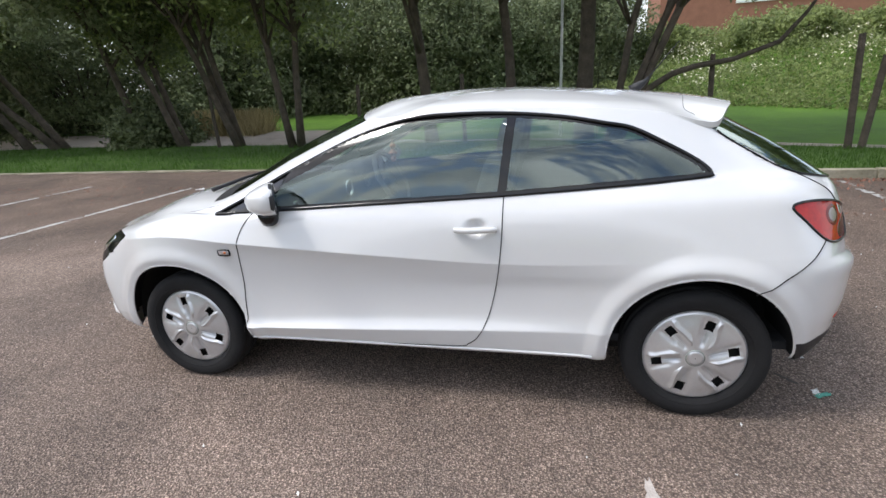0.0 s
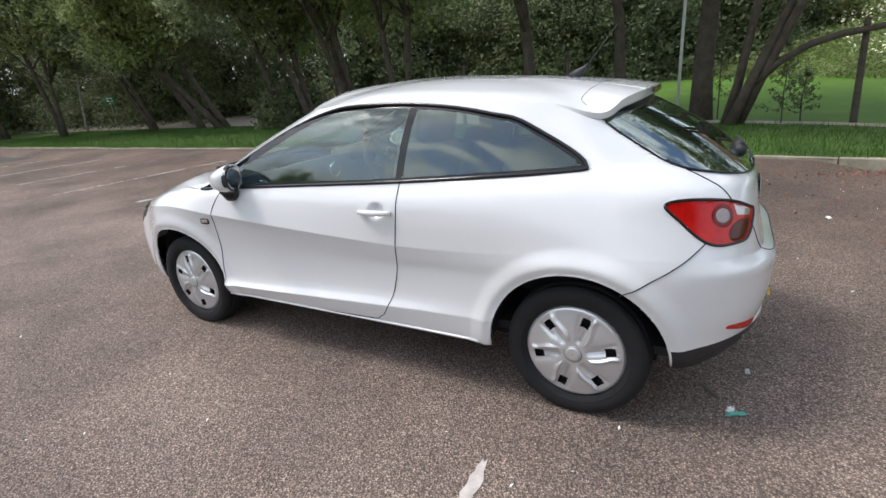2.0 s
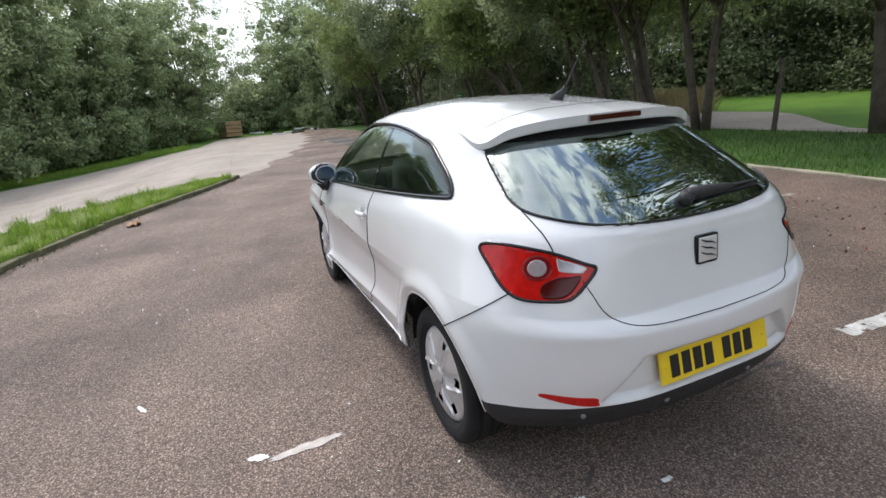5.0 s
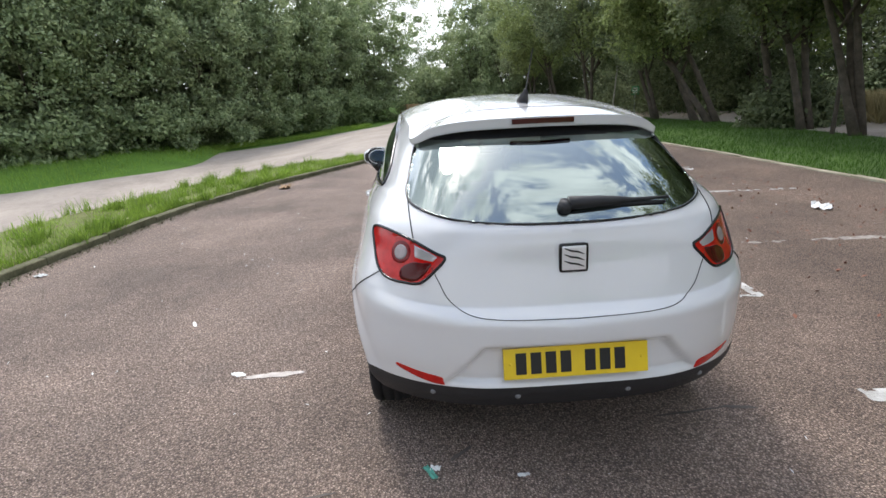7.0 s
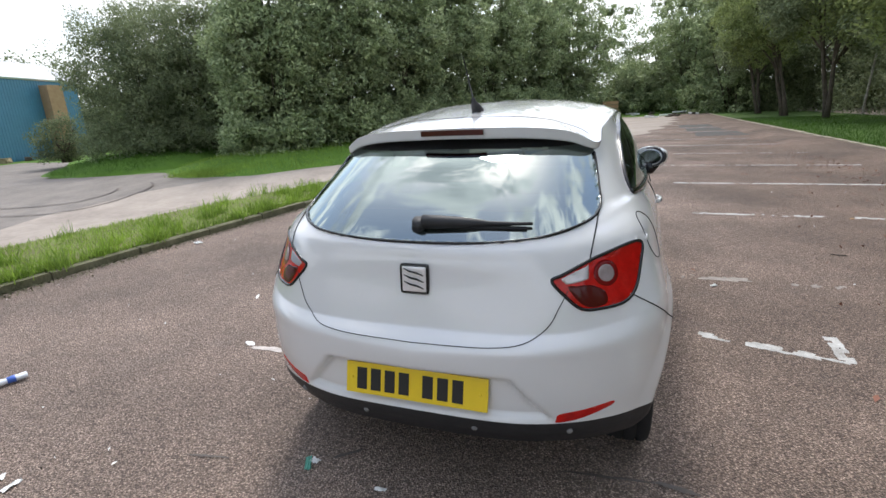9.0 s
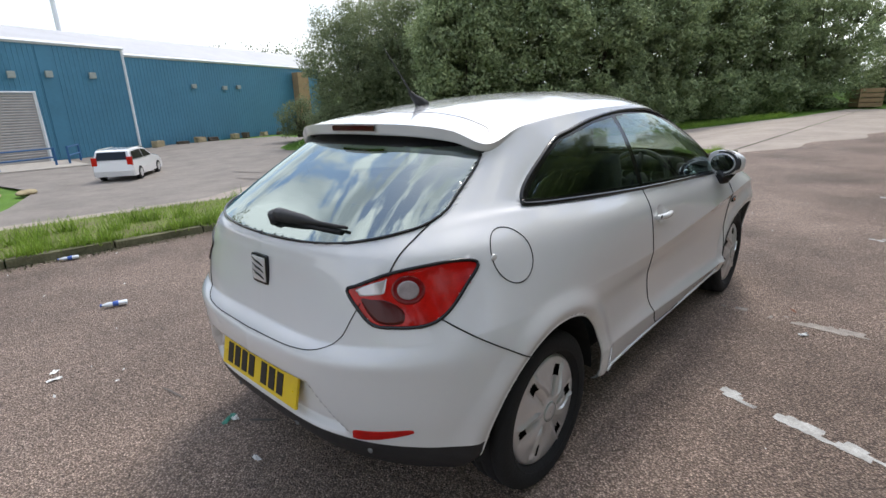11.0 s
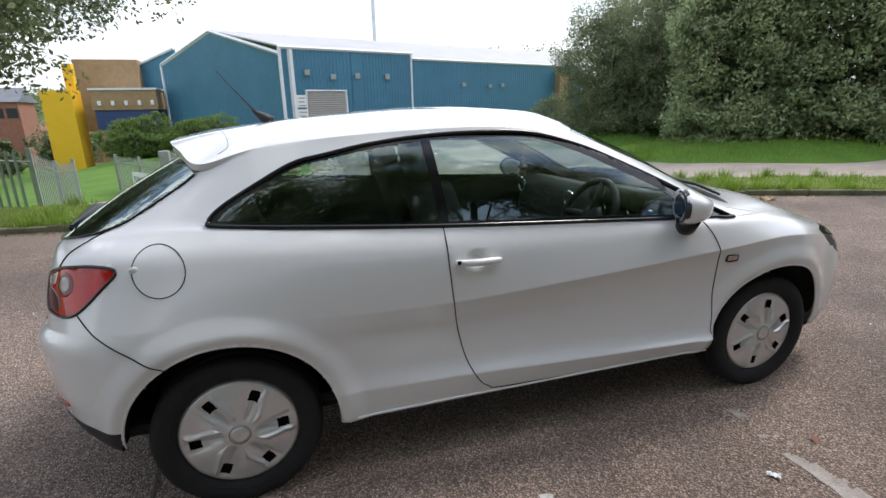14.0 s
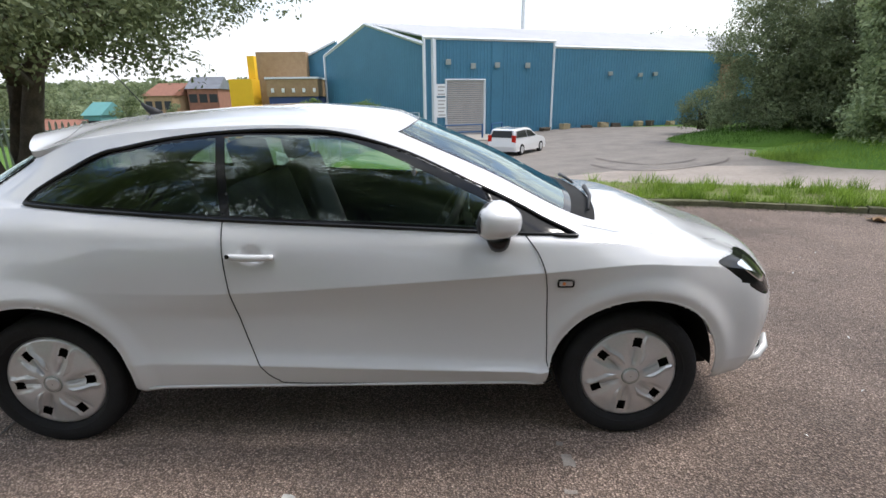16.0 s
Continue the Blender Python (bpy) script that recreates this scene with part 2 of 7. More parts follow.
M["asphalt"] = asphalt_mat()
M["road"] = mat("worn_road", (0.40, 0.345, 0.295), 0.9, second=(0.235, 0.20, 0.17), scale=0.55, bump=0.5, bscale=80)
M["line"] = mat("road_paint", (0.62, 0.62, 0.60), 0.8, second=(0.22, 0.20, 0.18), scale=9, bump=0.3, bscale=120)
M["faded_line"] = mat("faded_road_paint", (0.40, 0.36, 0.32), 0.85, second=(0.20, 0.17, 0.15), scale=14, bump=0.4, bscale=120)
M["kerb"] = mat("kerb_concrete", (0.40, 0.365, 0.28), 0.9, second=(0.18, 0.165, 0.11), scale=3, bump=0.5, bscale=60)
# soil green lowered with the blades: tree shade is part of its colour
M["soil"] = mat("grass_soil", (0.075, 0.145, 0.02), 0.95, second=(0.035, 0.07, 0.012), scale=1.5, bump=0.5, bscale=40)
M["grass"] = mat("grass_blade", (0.31, 0.45, 0.07), 0.6, second=(0.12, 0.20, 0.03), scale=0.8, island=True)
# darker blade for grass under trees, their shade put into the colour
M["shaded_blade"] = mat("shaded_mown_blade", (0.085, 0.18, 0.020), 0.7, second=(0.035, 0.085, 0.010), scale=0.8, island=True)
M["kerb_moss"] = mat("mossy_kerb", (0.19, 0.18, 0.11), 0.95, second=(0.06, 0.065, 0.03), scale=4, bump=0.6, bscale=50)
M["verge"] = mat("verge_soil", (0.18, 0.23, 0.055), 0.95, second=(0.10, 0.085, 0.04), scale=2.5, bump=0.6, bscale=50)
M["hedge_leaf"] = mat("hedge_leaf", (0.22, 0.32, 0.075), 0.6, second=(0.08, 0.14, 0.03), scale=0.9, island=True)
M["lawn"] = mat("lawn", (0.095, 0.20, 0.012), 0.9, second=(0.052, 0.115, 0.008), scale=0.7, bump=0.6, bscale=60)
M["leaf"] = mat("leaf_green", (0.34, 0.40, 0.15), 0.62, second=(0.13, 0.17, 0.06), scale=0.7, island=True)
M["leaf_grey"] = mat("leaf_grey_green", (0.42, 0.49, 0.255), 0.6, second=(0.18, 0.235, 0.115), scale=0.7, island=True)
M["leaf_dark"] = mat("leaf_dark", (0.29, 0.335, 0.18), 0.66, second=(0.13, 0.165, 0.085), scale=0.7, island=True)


def thin(m, share):
    """Let part of the light pass through, as leaves and blades do."""
    n, l = m.node_tree.nodes, m.node_tree.links
    b, out = n["Principled BSDF"], n["Material Output"]
    t = n.new("ShaderNodeBsdfTranslucent")
    l.new(b.inputs["Base Color"].links[0].from_socket, t.inputs["Color"])
    mx = n.new("ShaderNodeMixShader"); mx.inputs[0].default_value = share
    l.new(b.outputs[0], mx.inputs[1]); l.new(t.outputs[0], mx.inputs[2]); l.new(mx.outputs[0], out.inputs["Surface"])


for key in ("leaf", "leaf_grey", "leaf_dark", "hedge_leaf", "grass", "shaded_blade"):
    thin(M[key], 0.45)
M["wood_leaf"] = mat("wood_leaf", (0.23, 0.27, 0.13), 0.66, second=(0.085, 0.11, 0.052), scale=0.7, island=True)
thin(M["wood_leaf"], 0.4)
M["ash_leaf"] = mat("ash_leaf", (0.21, 0.25, 0.12), 0.6, second=(0.09, 0.12, 0.055), scale=0.7, island=True)
thin(M["ash_leaf"], 0.3)
M["flower"] = mat("cream_flower", (0.72, 0.68, 0.52), 0.7, var=0.1, scale=3)
M["dry_grass"] = mat("dry_grass", (0.44, 0.36, 0.19), 0.7, second=(0.24, 0.20, 0.09), scale=0.8, island=True)
M["sign_green"] = mat("green_sign_paint", (0.03, 0.22, 0.09), 0.5, var=0.1)
M["pale_bark"] = mat("pale_bark", (0.52, 0.50, 0.45), 0.8, second=(0.22, 0.20, 0.17), scale=7, bump=0.5, bscale=30)
M["teal_roof"] = mat("teal_roof_sheet", (0.10, 0.27, 0.26), 0.6, var=0.1, scale=0.5)
M["yard"] = mat("yard_tarmac", (0.25, 0.222, 0.195), 0.85, second=(0.15, 0.132, 0.117), scale=0.7, bump=0.5, bscale=80)
M["bark"] = mat("bark", (0.13, 0.105, 0.08), 0.95, second=(0.042, 0.035, 0.027), scale=5, bump=1.0, bscale=25)
M["blue_clad"] = mat("blue_cladding", (0.055, 0.18, 0.27), 0.5, var=0.12, scale=0.4)
M["navy_clad"] = mat("navy_cladding", (0.03, 0.055, 0.16), 0.5, var=0.12, scale=0.4)
M["roof_pale"] = mat("pale_roof_sheet", (0.43, 0.43, 0.44), 0.6, var=0.1, scale=0.3)
M["white_trim"] = mat("white_trim", (0.68, 0.70, 0.72), 0.6, var=0.06, scale=2)
M["shutter"] = mat("shutter_metal", (0.36, 0.34, 0.32), 0.5, var=0.12, scale=1.5)
M["brick_tan"] = mat("tan_brick", (0.40, 0.27, 0.15), 0.9, second=(0.28, 0.18, 0.10), scale=2)
M["yellow_wall"] = mat("yellow_wall", (0.78, 0.46, 0.02), 0.7, var=0.05, scale=1)
M["brick_red"] = mat("red_brick", (0.33, 0.15, 0.10), 0.9, second=(0.22, 0.10, 0.07), scale=2)
M["galv"] = mat("galvanised_steel", (0.33, 0.355, 0.33), 0.6, metal=0.3, var=0.15, scale=6)
M["steel_blue"] = mat("blue_rail_paint", (0.02, 0.09, 0.22), 0.5, var=0.1)
M["paper"] = mat("litter_paper", (0.78, 0.78, 0.76), 0.8, var=0.08, scale=20)
M["litter_green"] = mat("litter_green", (0.08, 0.33, 0.25), 0.5, var=0.2, scale=40)
M["concrete"] = mat("concrete", (0.36, 0.33, 0.29), 0.9, var=0.2, scale=3, bump=0.4, bscale=50)
M["stone"] = mat("stone", (0.30, 0.25, 0.15), 0.9, var=0.3, scale=6, bump=0.8, bscale=20)
M["sign_red"] = mat("sign_red", (0.55, 0.03, 0.02), 0.5)
M["sign_white"] = mat("sign_white", (0.78, 0.78, 0.78), 0.5, var=0.04)
M["slate"] = mat("slate_roof", (0.16, 0.17, 0.19), 0.8, var=0.2, scale=1)
M["orange"] = mat("orange_wrapper", (0.5, 0.14, 0.03), 0.6)


# ---- helpers of the place ----
def mesh_ob(name, bm, material, parent=None, label="", smooth=False):
    me = bpy.data.meshes.new(name)
    bm.to_mesh(me)
    bm.free()
    for mm in material if isinstance(material, (list, tuple)) else [material]:
        me.materials.append(mm)
    if smooth:
        me.polygons.foreach_set("use_smooth", [True] * len(me.polygons))
    ob = new(name, me)
    if parent:
        ob.parent = parent
    if label:
        tagged(ob, label)
    return ob


def part(name, bm, material, parent, label="", smooth=False):
    return mesh_ob(name, bm, material, parent, label, smooth)


def empty(name, m=None):
    e = new(name)
    e.empty_display_size = 0.2
    if m:
        e.matrix_world = m
    return e


def box(bm, a, b, bevel=0.0):
    """A box from corner a to corner b, with softened edges."""
    r = bmesh.ops.create_cube(bm, size=1)
    c, s = [(p + q) / 2 for p, q in zip(a, b)], [abs(q - p) for p, q in zip(a, b)]
    bmesh.ops.transform(bm, matrix=Matrix.Translation(c) @ Matrix.Diagonal((*s, 1)), verts=r["verts"])
    if bevel:
        es = list({e for v in r["verts"] for e in v.link_edges})
        bmesh.ops.bevel(bm, geom=es, offset=bevel, segments=2, affect="EDGES", profile=0.7)
    return bm


def tube(bm, pts, radius, sides=8, caps=True):
    """A tube along points; radius is one number or one for each point."""
    pts = [Vector(p) for p in pts]
    rs = radius if isinstance(radius, (list, tuple)) else [radius] * len(pts)
    rings, up = [], Vector((0, 0, 1))
    for i, p in enumerate(pts):
        d = (pts[min(i + 1, len(pts) - 1)] - pts[max(i - 1, 0)]).normalized()
        a = d.cross(up)
        if a.length < 0.15:
            a = d.cross(Vector((1, 0, 0)))
        a.normalize()
        c = d.cross(a).normalized()
        rings.append([bm.verts.new(p + (a * math.cos(k / sides * math.tau) + c * math.sin(k / sides * math.tau)) * rs[i]) for k in range(sides)])
    for r, q in zip(rings, rings[1:]):
        for k in range(sides):
            bm.faces.new((r[k], r[(k + 1) % sides], q[(k + 1) % sides], q[k]))
    if caps:
        bm.faces.new(rings[0][::-1]); bm.faces.new(rings[-1])
    return bm


def lathe(bm, profile, sides=48, axis="y", centre=(0, 0, 0)):
    """A turned shape from (radius, along) pairs about an axis."""
    rings = []
    for r, h in profile:
        ring = []
        for k in range(sides):
            a = k / sides * math.tau
            p = {"y": (r * math.cos(a), h, r * math.sin(a)), "z": (r * math.cos(a), r * math.sin(a), h), "x": (h, r * math.cos(a), r * math.sin(a))}[axis]
            ring.append(bm.verts.new(Vector(p) + Vector(centre)))
        rings.append(ring)
    for a, b in zip(rings, rings[1:]):
        for k in range(sides):
            bm.faces.new((a[k], a[(k + 1) % sides], b[(k + 1) % sides], b[k]))
    return bm

# ---- ground ----
def smooth01(a, b, v):
    t = min(1.0, max(0.0, (v - a) / (b - a)))
    return t * t * (3 - 2 * t)


def lerp_line(pts, x):
    if x <= pts[0][0]:
        return pts[0][1]
    for (a, b), (c, d) in zip(pts, pts[1:]):
        if x <= c:
            return b + (d - b) * (x - a) / (c - a)
    return pts[-1][1]


def bank_foot(x):
    """Where the lawn ends and the overgrown bank begins."""
    return max(-26.0, min(-10.5, -21 - 0.78 * x))


KERB_R = [(-40, -4.3), (-4, -4.85), (-2, -4.98), (-0.5, -5.24), (1, -5.42), (3.4, -5.7), (6.5, -5.85), (10, -6.0), (16, -6.12), (32, -6.5), (44, -6.9)]
KERB_L = [(-40, 7.6), (-8, 5.7), (-3, 5.0), (-2, 4.75), (-0.4, 4.55), (1.5, 4.41), (3.5, 4.2), (5.2, 4.0), (7.3, 3.3), (8.5, 2.75), (10.4, 1.87), (11.5, 1.45), (12.2, 1.25)]
ROAD_N = [(-40, 9.6), (-8, 7.5), (-2.4, 6.6), (1.5, 6.2), (3.77, 5.82), (5.95, 5.27), (9.1, 4.33), (10.9, 3.2), (12.2, 1.5), (44, 0.6)]

LANE_N = [(-40, -4.9), (-8, -5.3), (-4.3, -7.3), (-1.9, -8.8), (1.6, -10.2), (3.8, -10.4), (8, -10.8), (18, -12.3), (34, -12.3), (60, -12.3)]


def ground_z(x, y):
    """Height of the land: level car park, a yard lower down on one side, a rising lawn and bank on the other."""
    z = 0.0
    e = y - lerp_line(ROAD_N, x)
    if e > 0:
        near = 1.65 - 0.65 * smooth01(10, 20, x) - 0.65 * smooth01(20, 42, x)
        far = 1.65 - 0.35 * smooth01(8, 16, x)
        z -= (near + (far - near) * smooth01(18, 30, y)) * smooth01(0, 8.5, e)
        z -= 2.5 * smooth01(-8, -24, x) * smooth01(9, 30, y)
        z -= 9 * smooth01(60, 160, y)
        z += 30 * smooth01(260, 700, y)
    if y < -5:
        z += 0.10
        z += 0.5 * smooth01(-11, -22, y) + 2.3 * smooth01(0, 14, bank_foot(x) - y) * (1 - 0.6 * smooth01(9, 20, x))
    if x > 45:
        z += 2.0 * smooth01(45, 70, x)
    return z


def sheet(name, xs, lo, hi, rows, up, material, label, kind="structure", category="ground"):
    """A strip of ground between two lines in plan, which follows the land."""
    bm = bmesh.new()
    grid = []
    for x in xs:
        a, b = lo(x), hi(x)
        grid.append([bm.verts.new((x, y := a + (b - a) * k / rows, ground_z(x, y) + up)) for k in range(rows + 1)])
    for p, q in zip(grid, grid[1:]):
        for k in range(rows):
            bm.faces.new((p[k], q[k], q[k + 1], p[k + 1]))
    ob = mesh_ob(name, bm, material, smooth=True)
    return tagged(ob, label, category, kind=kind)


def span(a, b, step):
    n = max(1, round((b - a) / step))
    return [a + (b - a) * k / n for k in range(n + 1)]


ROAD_F = [(-3.2, 7.2), (-1.5, 9.5), (0.5, 12.0), (5.0, 16.5), (9.7, 19.0), (13.5, 18.9), (15.8, 17.0), (18.2, 14.8), (22, 13.0), (26.5, 12.0), (30.8, 8.0), (34, 3.0), (44, 1.6)]
YARD_L = [(8.5, -2.2), (17.2, -3.4), (18.8, -0.75), (21, 0.8), (25.7, 2.4), (36, 0.6), (41.5, 0.6)]
YARD_R = [(8.5, 16), (13, 16.9), (16.6, 16.6), (19.3, 16.2), (22.5, 18), (24.7, 17.4), (28, 17), (29.5, 16.4), (33, 20.5), (36, 22), (41.5, 26)]

# one sheet of grassy land out to the horizon
bm = bmesh.new()
gx = span(-1500, -60, 120) + span(-52, -20, 4) + span(-19, 50, 1.0) + span(54, 90, 6) + span(150, 1500, 120)
gy = span(-1500, -90, 120) + span(-80, -42, 4) + span(-40, 62, 1.0) + span(66, 180, 6) + span(200, 1500, 60)


def sheet_z(x, y):
    z = ground_z(x, y)
    lot = -41 < x < 46 and lerp_line(KERB_R, x) - 0.05 < y < (lerp_line(ROAD_F, x) if x > -3 else lerp_line(ROAD_N, x))
    yard = 8 < y < 47 and lerp_line(YARD_L, y) - .3 < x < lerp_line(YARD_R, y) + .3
    return z - (0.12 if lot or yard else 0.03)


gv = [[bm.verts.new((x, y, sheet_z(x, y))) for y in gy] for x in gx]
for p, q in zip(gv, gv[1:]):
    for k in range(len(gy) - 1):
        bm.faces.new((p[k], q[k], q[k + 1], p[k + 1]))
tagged(mesh_ob("ground", bm, M["lawn"], smooth=True), "green mown grass land sloping round the car park", "ground", kind="structure")

lot_hi = lambda x: lerp_line(KERB_L, x) if x <= 12.2 else lerp_line(ROAD_N, x)
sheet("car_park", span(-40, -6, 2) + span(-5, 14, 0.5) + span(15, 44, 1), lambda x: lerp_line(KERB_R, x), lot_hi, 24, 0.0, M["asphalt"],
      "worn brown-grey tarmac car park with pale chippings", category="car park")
sheet("access_road", span(-3.2, 44, 0.5), lambda x: lerp_line(ROAD_N, x), lambda x: lerp_line(ROAD_F, x), 40, 0.02, M["road"],
      "dusty pale tarmac access road beside the grass verge", category="road")
APRON = [(12.2, 1.25), (14, .55), (18, -.7), (24, -2.2), (32, -3.6), (44, -4.6)]
sheet("paved_apron", span(12.2, 44, 0.6), lambda x: lerp_line(APRON, x) + .25 * math.sin(x * 1.7) * smooth01(12.2, 14, x), lambda x: lerp_line(ROAD_N, x), 12, 0.0028, M["road"],
      "pale dusty tarmac where the access road joins the car park", category="road")
bm = bmesh.new()
grid = [[bm.verts.new((x := lerp_line(YARD_L, y) + (lerp_line(YARD_R, y) - lerp_line(YARD_L, y)) * k / 16, y, ground_z(x, y) + 0.0)) for k in range(17)] for y in span(8.5, 47, 0.75)]
for p, q in zip(grid, grid[1:]):
    for k in range(16):
        bm.faces.new((p[k], p[k + 1], q[k + 1], q[k]))
tagged(mesh_ob("yard", bm, M["yard"], smooth=True), "grey dusty tarmac yard in front of the blue shed", "yard", kind="structure")
sheet("grass_verge", span(-40, -8, 2) + span(-7, 12.2, 0.35), lambda x: lerp_line(KERB_L, x) + 0.12, lambda x: lerp_line(ROAD_N, x), 6, 0.075, M["verge"],
      "narrow grass verge between car park and road", category="grass verge")
sheet("grass_bank", span(-40, 44, 1), lambda x: lerp_line(LANE_N, x), lambda x: lerp_line(KERB_R, x) - 0.12, 12, 0.0, M["soil"],
      "mown grass verge under the trees", category="grass verge")
sheet("footpath", span(-40, 60, 1), lambda x: lerp_line(LANE_N, x) - 0.5 - 3.2 * smooth01(4, 9, x), lambda x: lerp_line(LANE_N, x), 6, 0.01, M["road"],
      "grey tarmac lane behind the trees", category="road")


def kerb_row(name, line, x0, x1, side, label, key="kerb", up=0.0):
    """A row of worn kerb stones, each a block of its own, along a line in plan."""
    root = empty(name)
    tagged(root, label, "kerb", kind="structure")
    x, rnd = x0, random.Random(5)
    meshes = []
    for k in range(4):
        b = box(bmesh.new(), (0.004, -0.06, -0.25), (0.90, 0.06, 0.078), 0.014)
        for v in b.verts:
            v.co += Vector((rnd.uniform(-1, 1), rnd.uniform(-1, 1), rnd.uniform(-1, 1))) * 0.004
        me = bpy.data.meshes.new("kerb_stone")
        b.to_mesh(me); b.free(); me.materials.append(M[key])
        meshes.append(me)
    while x < x1:
        y = lerp_line(line, x)
        y2 = lerp_line(line, x + 0.9)
        o = new("kerb_stone", meshes[rnd.randrange(4)])
        o.parent = root
        o.matrix_basis = pose(x, y + side * 0.06, up + rnd.uniform(-0.012, 0.006), 0, 0, math.degrees(math.atan2(y2 - y, 0.9)) + rnd.uniform(-0.5, 0.5))
        x += 0.91 * math.cos(math.atan2(y2 - y, 0.9))


kerb_row("kerb_verge", KERB_L, -9, 11.6, 1, "low mossy concrete kerb along the grass verge", "kerb_moss")
kerb_row("kerb_bank", KERB_R, -9, 43, -1, "low worn concrete kerb below the trees", up=0.05)


def mound(name, cx, cy, rx, ry, h, label, seed):
    """A grassed hump with an uneven edge, set on the land."""
    bm = bmesh.new()
    rnd = random.Random(seed)
    ph = rnd.uniform(0, 6)
    rows = []
    for f in (1.0, .96, .88, .75, .6, .45, .3, .15, .02):
        ring = []
        for k in range(60):
            a = k / 60 * math.tau
            w = 1 + .06 * math.sin(3 * a + ph) + .035 * math.sin(7 * a + ph * 2)
            x, y = cx + rx * f * w * math.cos(a), cy + ry * f * w * math.sin(a)
            ring.append(bm.verts.new((x, y, ground_z(x, y) - .05 + (h + .05) * (1 - f ** 2.4) + (.09 if f < 1 else 0))))
        rows.append(ring)
    for p, q in zip(rows, rows[1:]):
        for k in range(60):
            bm.faces.new((p[k], p[(k + 1) % 60], q[(k + 1) % 60], q[k]))
    bm.faces.new(rows[-1])
    return tagged(mesh_ob(name, bm, M["lawn"], smooth=True), label, "grass mound", kind="structure")


mound("grass_mound", 24, 28.5, 7.5, 5.2, .8, "bright green grassy mound under the dark trees", 3)
mound("grass_mound", 25, 17.5, 9.0, 6.4, .55, "bright green grassy mound under the roadside bushes", 4)

# ---- the white car: rear axle at x = 0, nose towards +x ----
from mathutils.bvhtree import BVHTree


def catmull(p, t):
    """A smooth curve through points, at t from 0 to len - 1."""
    n = len(p)
    i = min(int(t), n - 2)
    f = t - i
    a, b, c, d = p[max(i - 1, 0)], p[i], p[i + 1], p[min(i + 2, n - 1)]
    return b + 0.5 * f * ((c - a) + f * ((2 * a - 5 * b + 4 * c - d) + f * (3 * (b - c) + d - a)))


# Rings of the body shell from the bottom up; each runs from the nose's middle round one side to the tail's middle.
# bottom edge
BOTTOM_EDGE = [(3.10, 0, .20), (3.06, .38, .20), (2.95, .62, .21), (2.86, .71, .22), (2.469, .74, .23), (2.05, .74, .25), (1.4, .74, .25), (.8, .74, .25), (.35, .74, .255), (0, .74, .255), (-.34, .71, .28), (-.50, .58, .29), (-.60, .33, .295), (-.62, 0, .295)]
# sill lip, bumper bottom
SILL_LIP = [(3.17, 0, .25), (3.12, .38, .25), (3.01, .64, .26), (2.88, .765, .27), (2.469, .785, .28), (2.05, .775, .28), (1.4, .775, .28), (.8, .775, .28), (.35, .78, .28), (0, .785, .29), (-.34, .75, .33), (-.53, .60, .35), (-.645, .34, .36), (-.665, 0, .365)]
# lower bulge
LOWER_BULGE = [(3.21, 0, .33), (3.15, .40, .33), (3.04, .66, .33), (2.89, .785, .345), (2.469, .805, .35), (2.05, .807, .345), (1.4, .807, .368), (.8, .80, .39), (.35, .797, .40), (0, .795, .41), (-.34, .765, .42), (-.545, .605, .43), (-.66, .35, .435), (-.68, 0, .435)]
# hollow above it
HOLLOW = [(3.225, 0, .40), (3.17, .40, .40), (3.05, .665, .40), (2.89, .79, .42), (2.469, .815, .42), (2.05, .782, .395), (1.4, .778, .43), (.8, .779, .455), (.35, .790, .47), (0, .80, .48), (-.34, .772, .49), (-.555, .61, .50), (-.67, .355, .505), (-.69, 0, .505)]
# middle of the flank
FLANK = [(3.235, 0, .52), (3.18, .40, .52), (3.06, .67, .52), (2.89, .79, .55), (2.469, .82, .57), (2.05, .780, .56), (1.4, .775, .57), (.8, .777, .58), (.35, .791, .59), (0, .81, .60), (-.34, .775, .60), (-.56, .612, .61), (-.675, .36, .615), (-.70, 0, .615)]
# bumper shelf, flank below the crease
SHELF = [(3.22, 0, .61), (3.17, .40, .61), (3.05, .665, .61), (2.885, .78, .67), (2.469, .818, .73), (2.05, .797, .715), (1.4, .793, .675), (.8, .791, .65), (.35, .798, .66), (0, .81, .68), (-.34, .772, .675), (-.565, .605, .672), (-.67, .36, .665), (-.685, 0, .66)]
# crease
CREASE = [(3.18, 0, .69), (3.13, .40, .69), (3.02, .655, .69), (2.87, .765, .755), (2.469, .812, .815), (2.05, .816, .785), (1.4, .814, .74), (.8, .803, .705), (.35, .80, .71), (0, .80, .735), (-.34, .757, .735), (-.545, .585, .715), (-.63, .355, .70), (-.64, 0, .695)]
# lamp level
LAMP_LEVEL = [(3.10, 0, .775), (3.05, .40, .775), (2.95, .63, .775), (2.82, .74, .805), (2.469, .785, .845), (2.05, .797, .84), (1.4, .797, .82), (.8, .795, .82), (.35, .79, .83), (0, .772, .85), (-.31, .715, .85), (-.525, .55, .84), (-.60, .35, .83), (-.612, 0, .83)]
# shoulder and bonnet edge
SHOULDER = [(2.98, 0, .835), (2.94, .38, .832), (2.86, .58, .828), (2.76, .68, .84), (2.469, .745, .878), (2.05, .774, .893), (1.4, .778, .888), (.8, .779, .905), (.35, .766, .93), (0, .735, .95), (-.29, .675, .955), (-.495, .53, .938), (-.582, .34, .916), (-.601, 0, .914)]
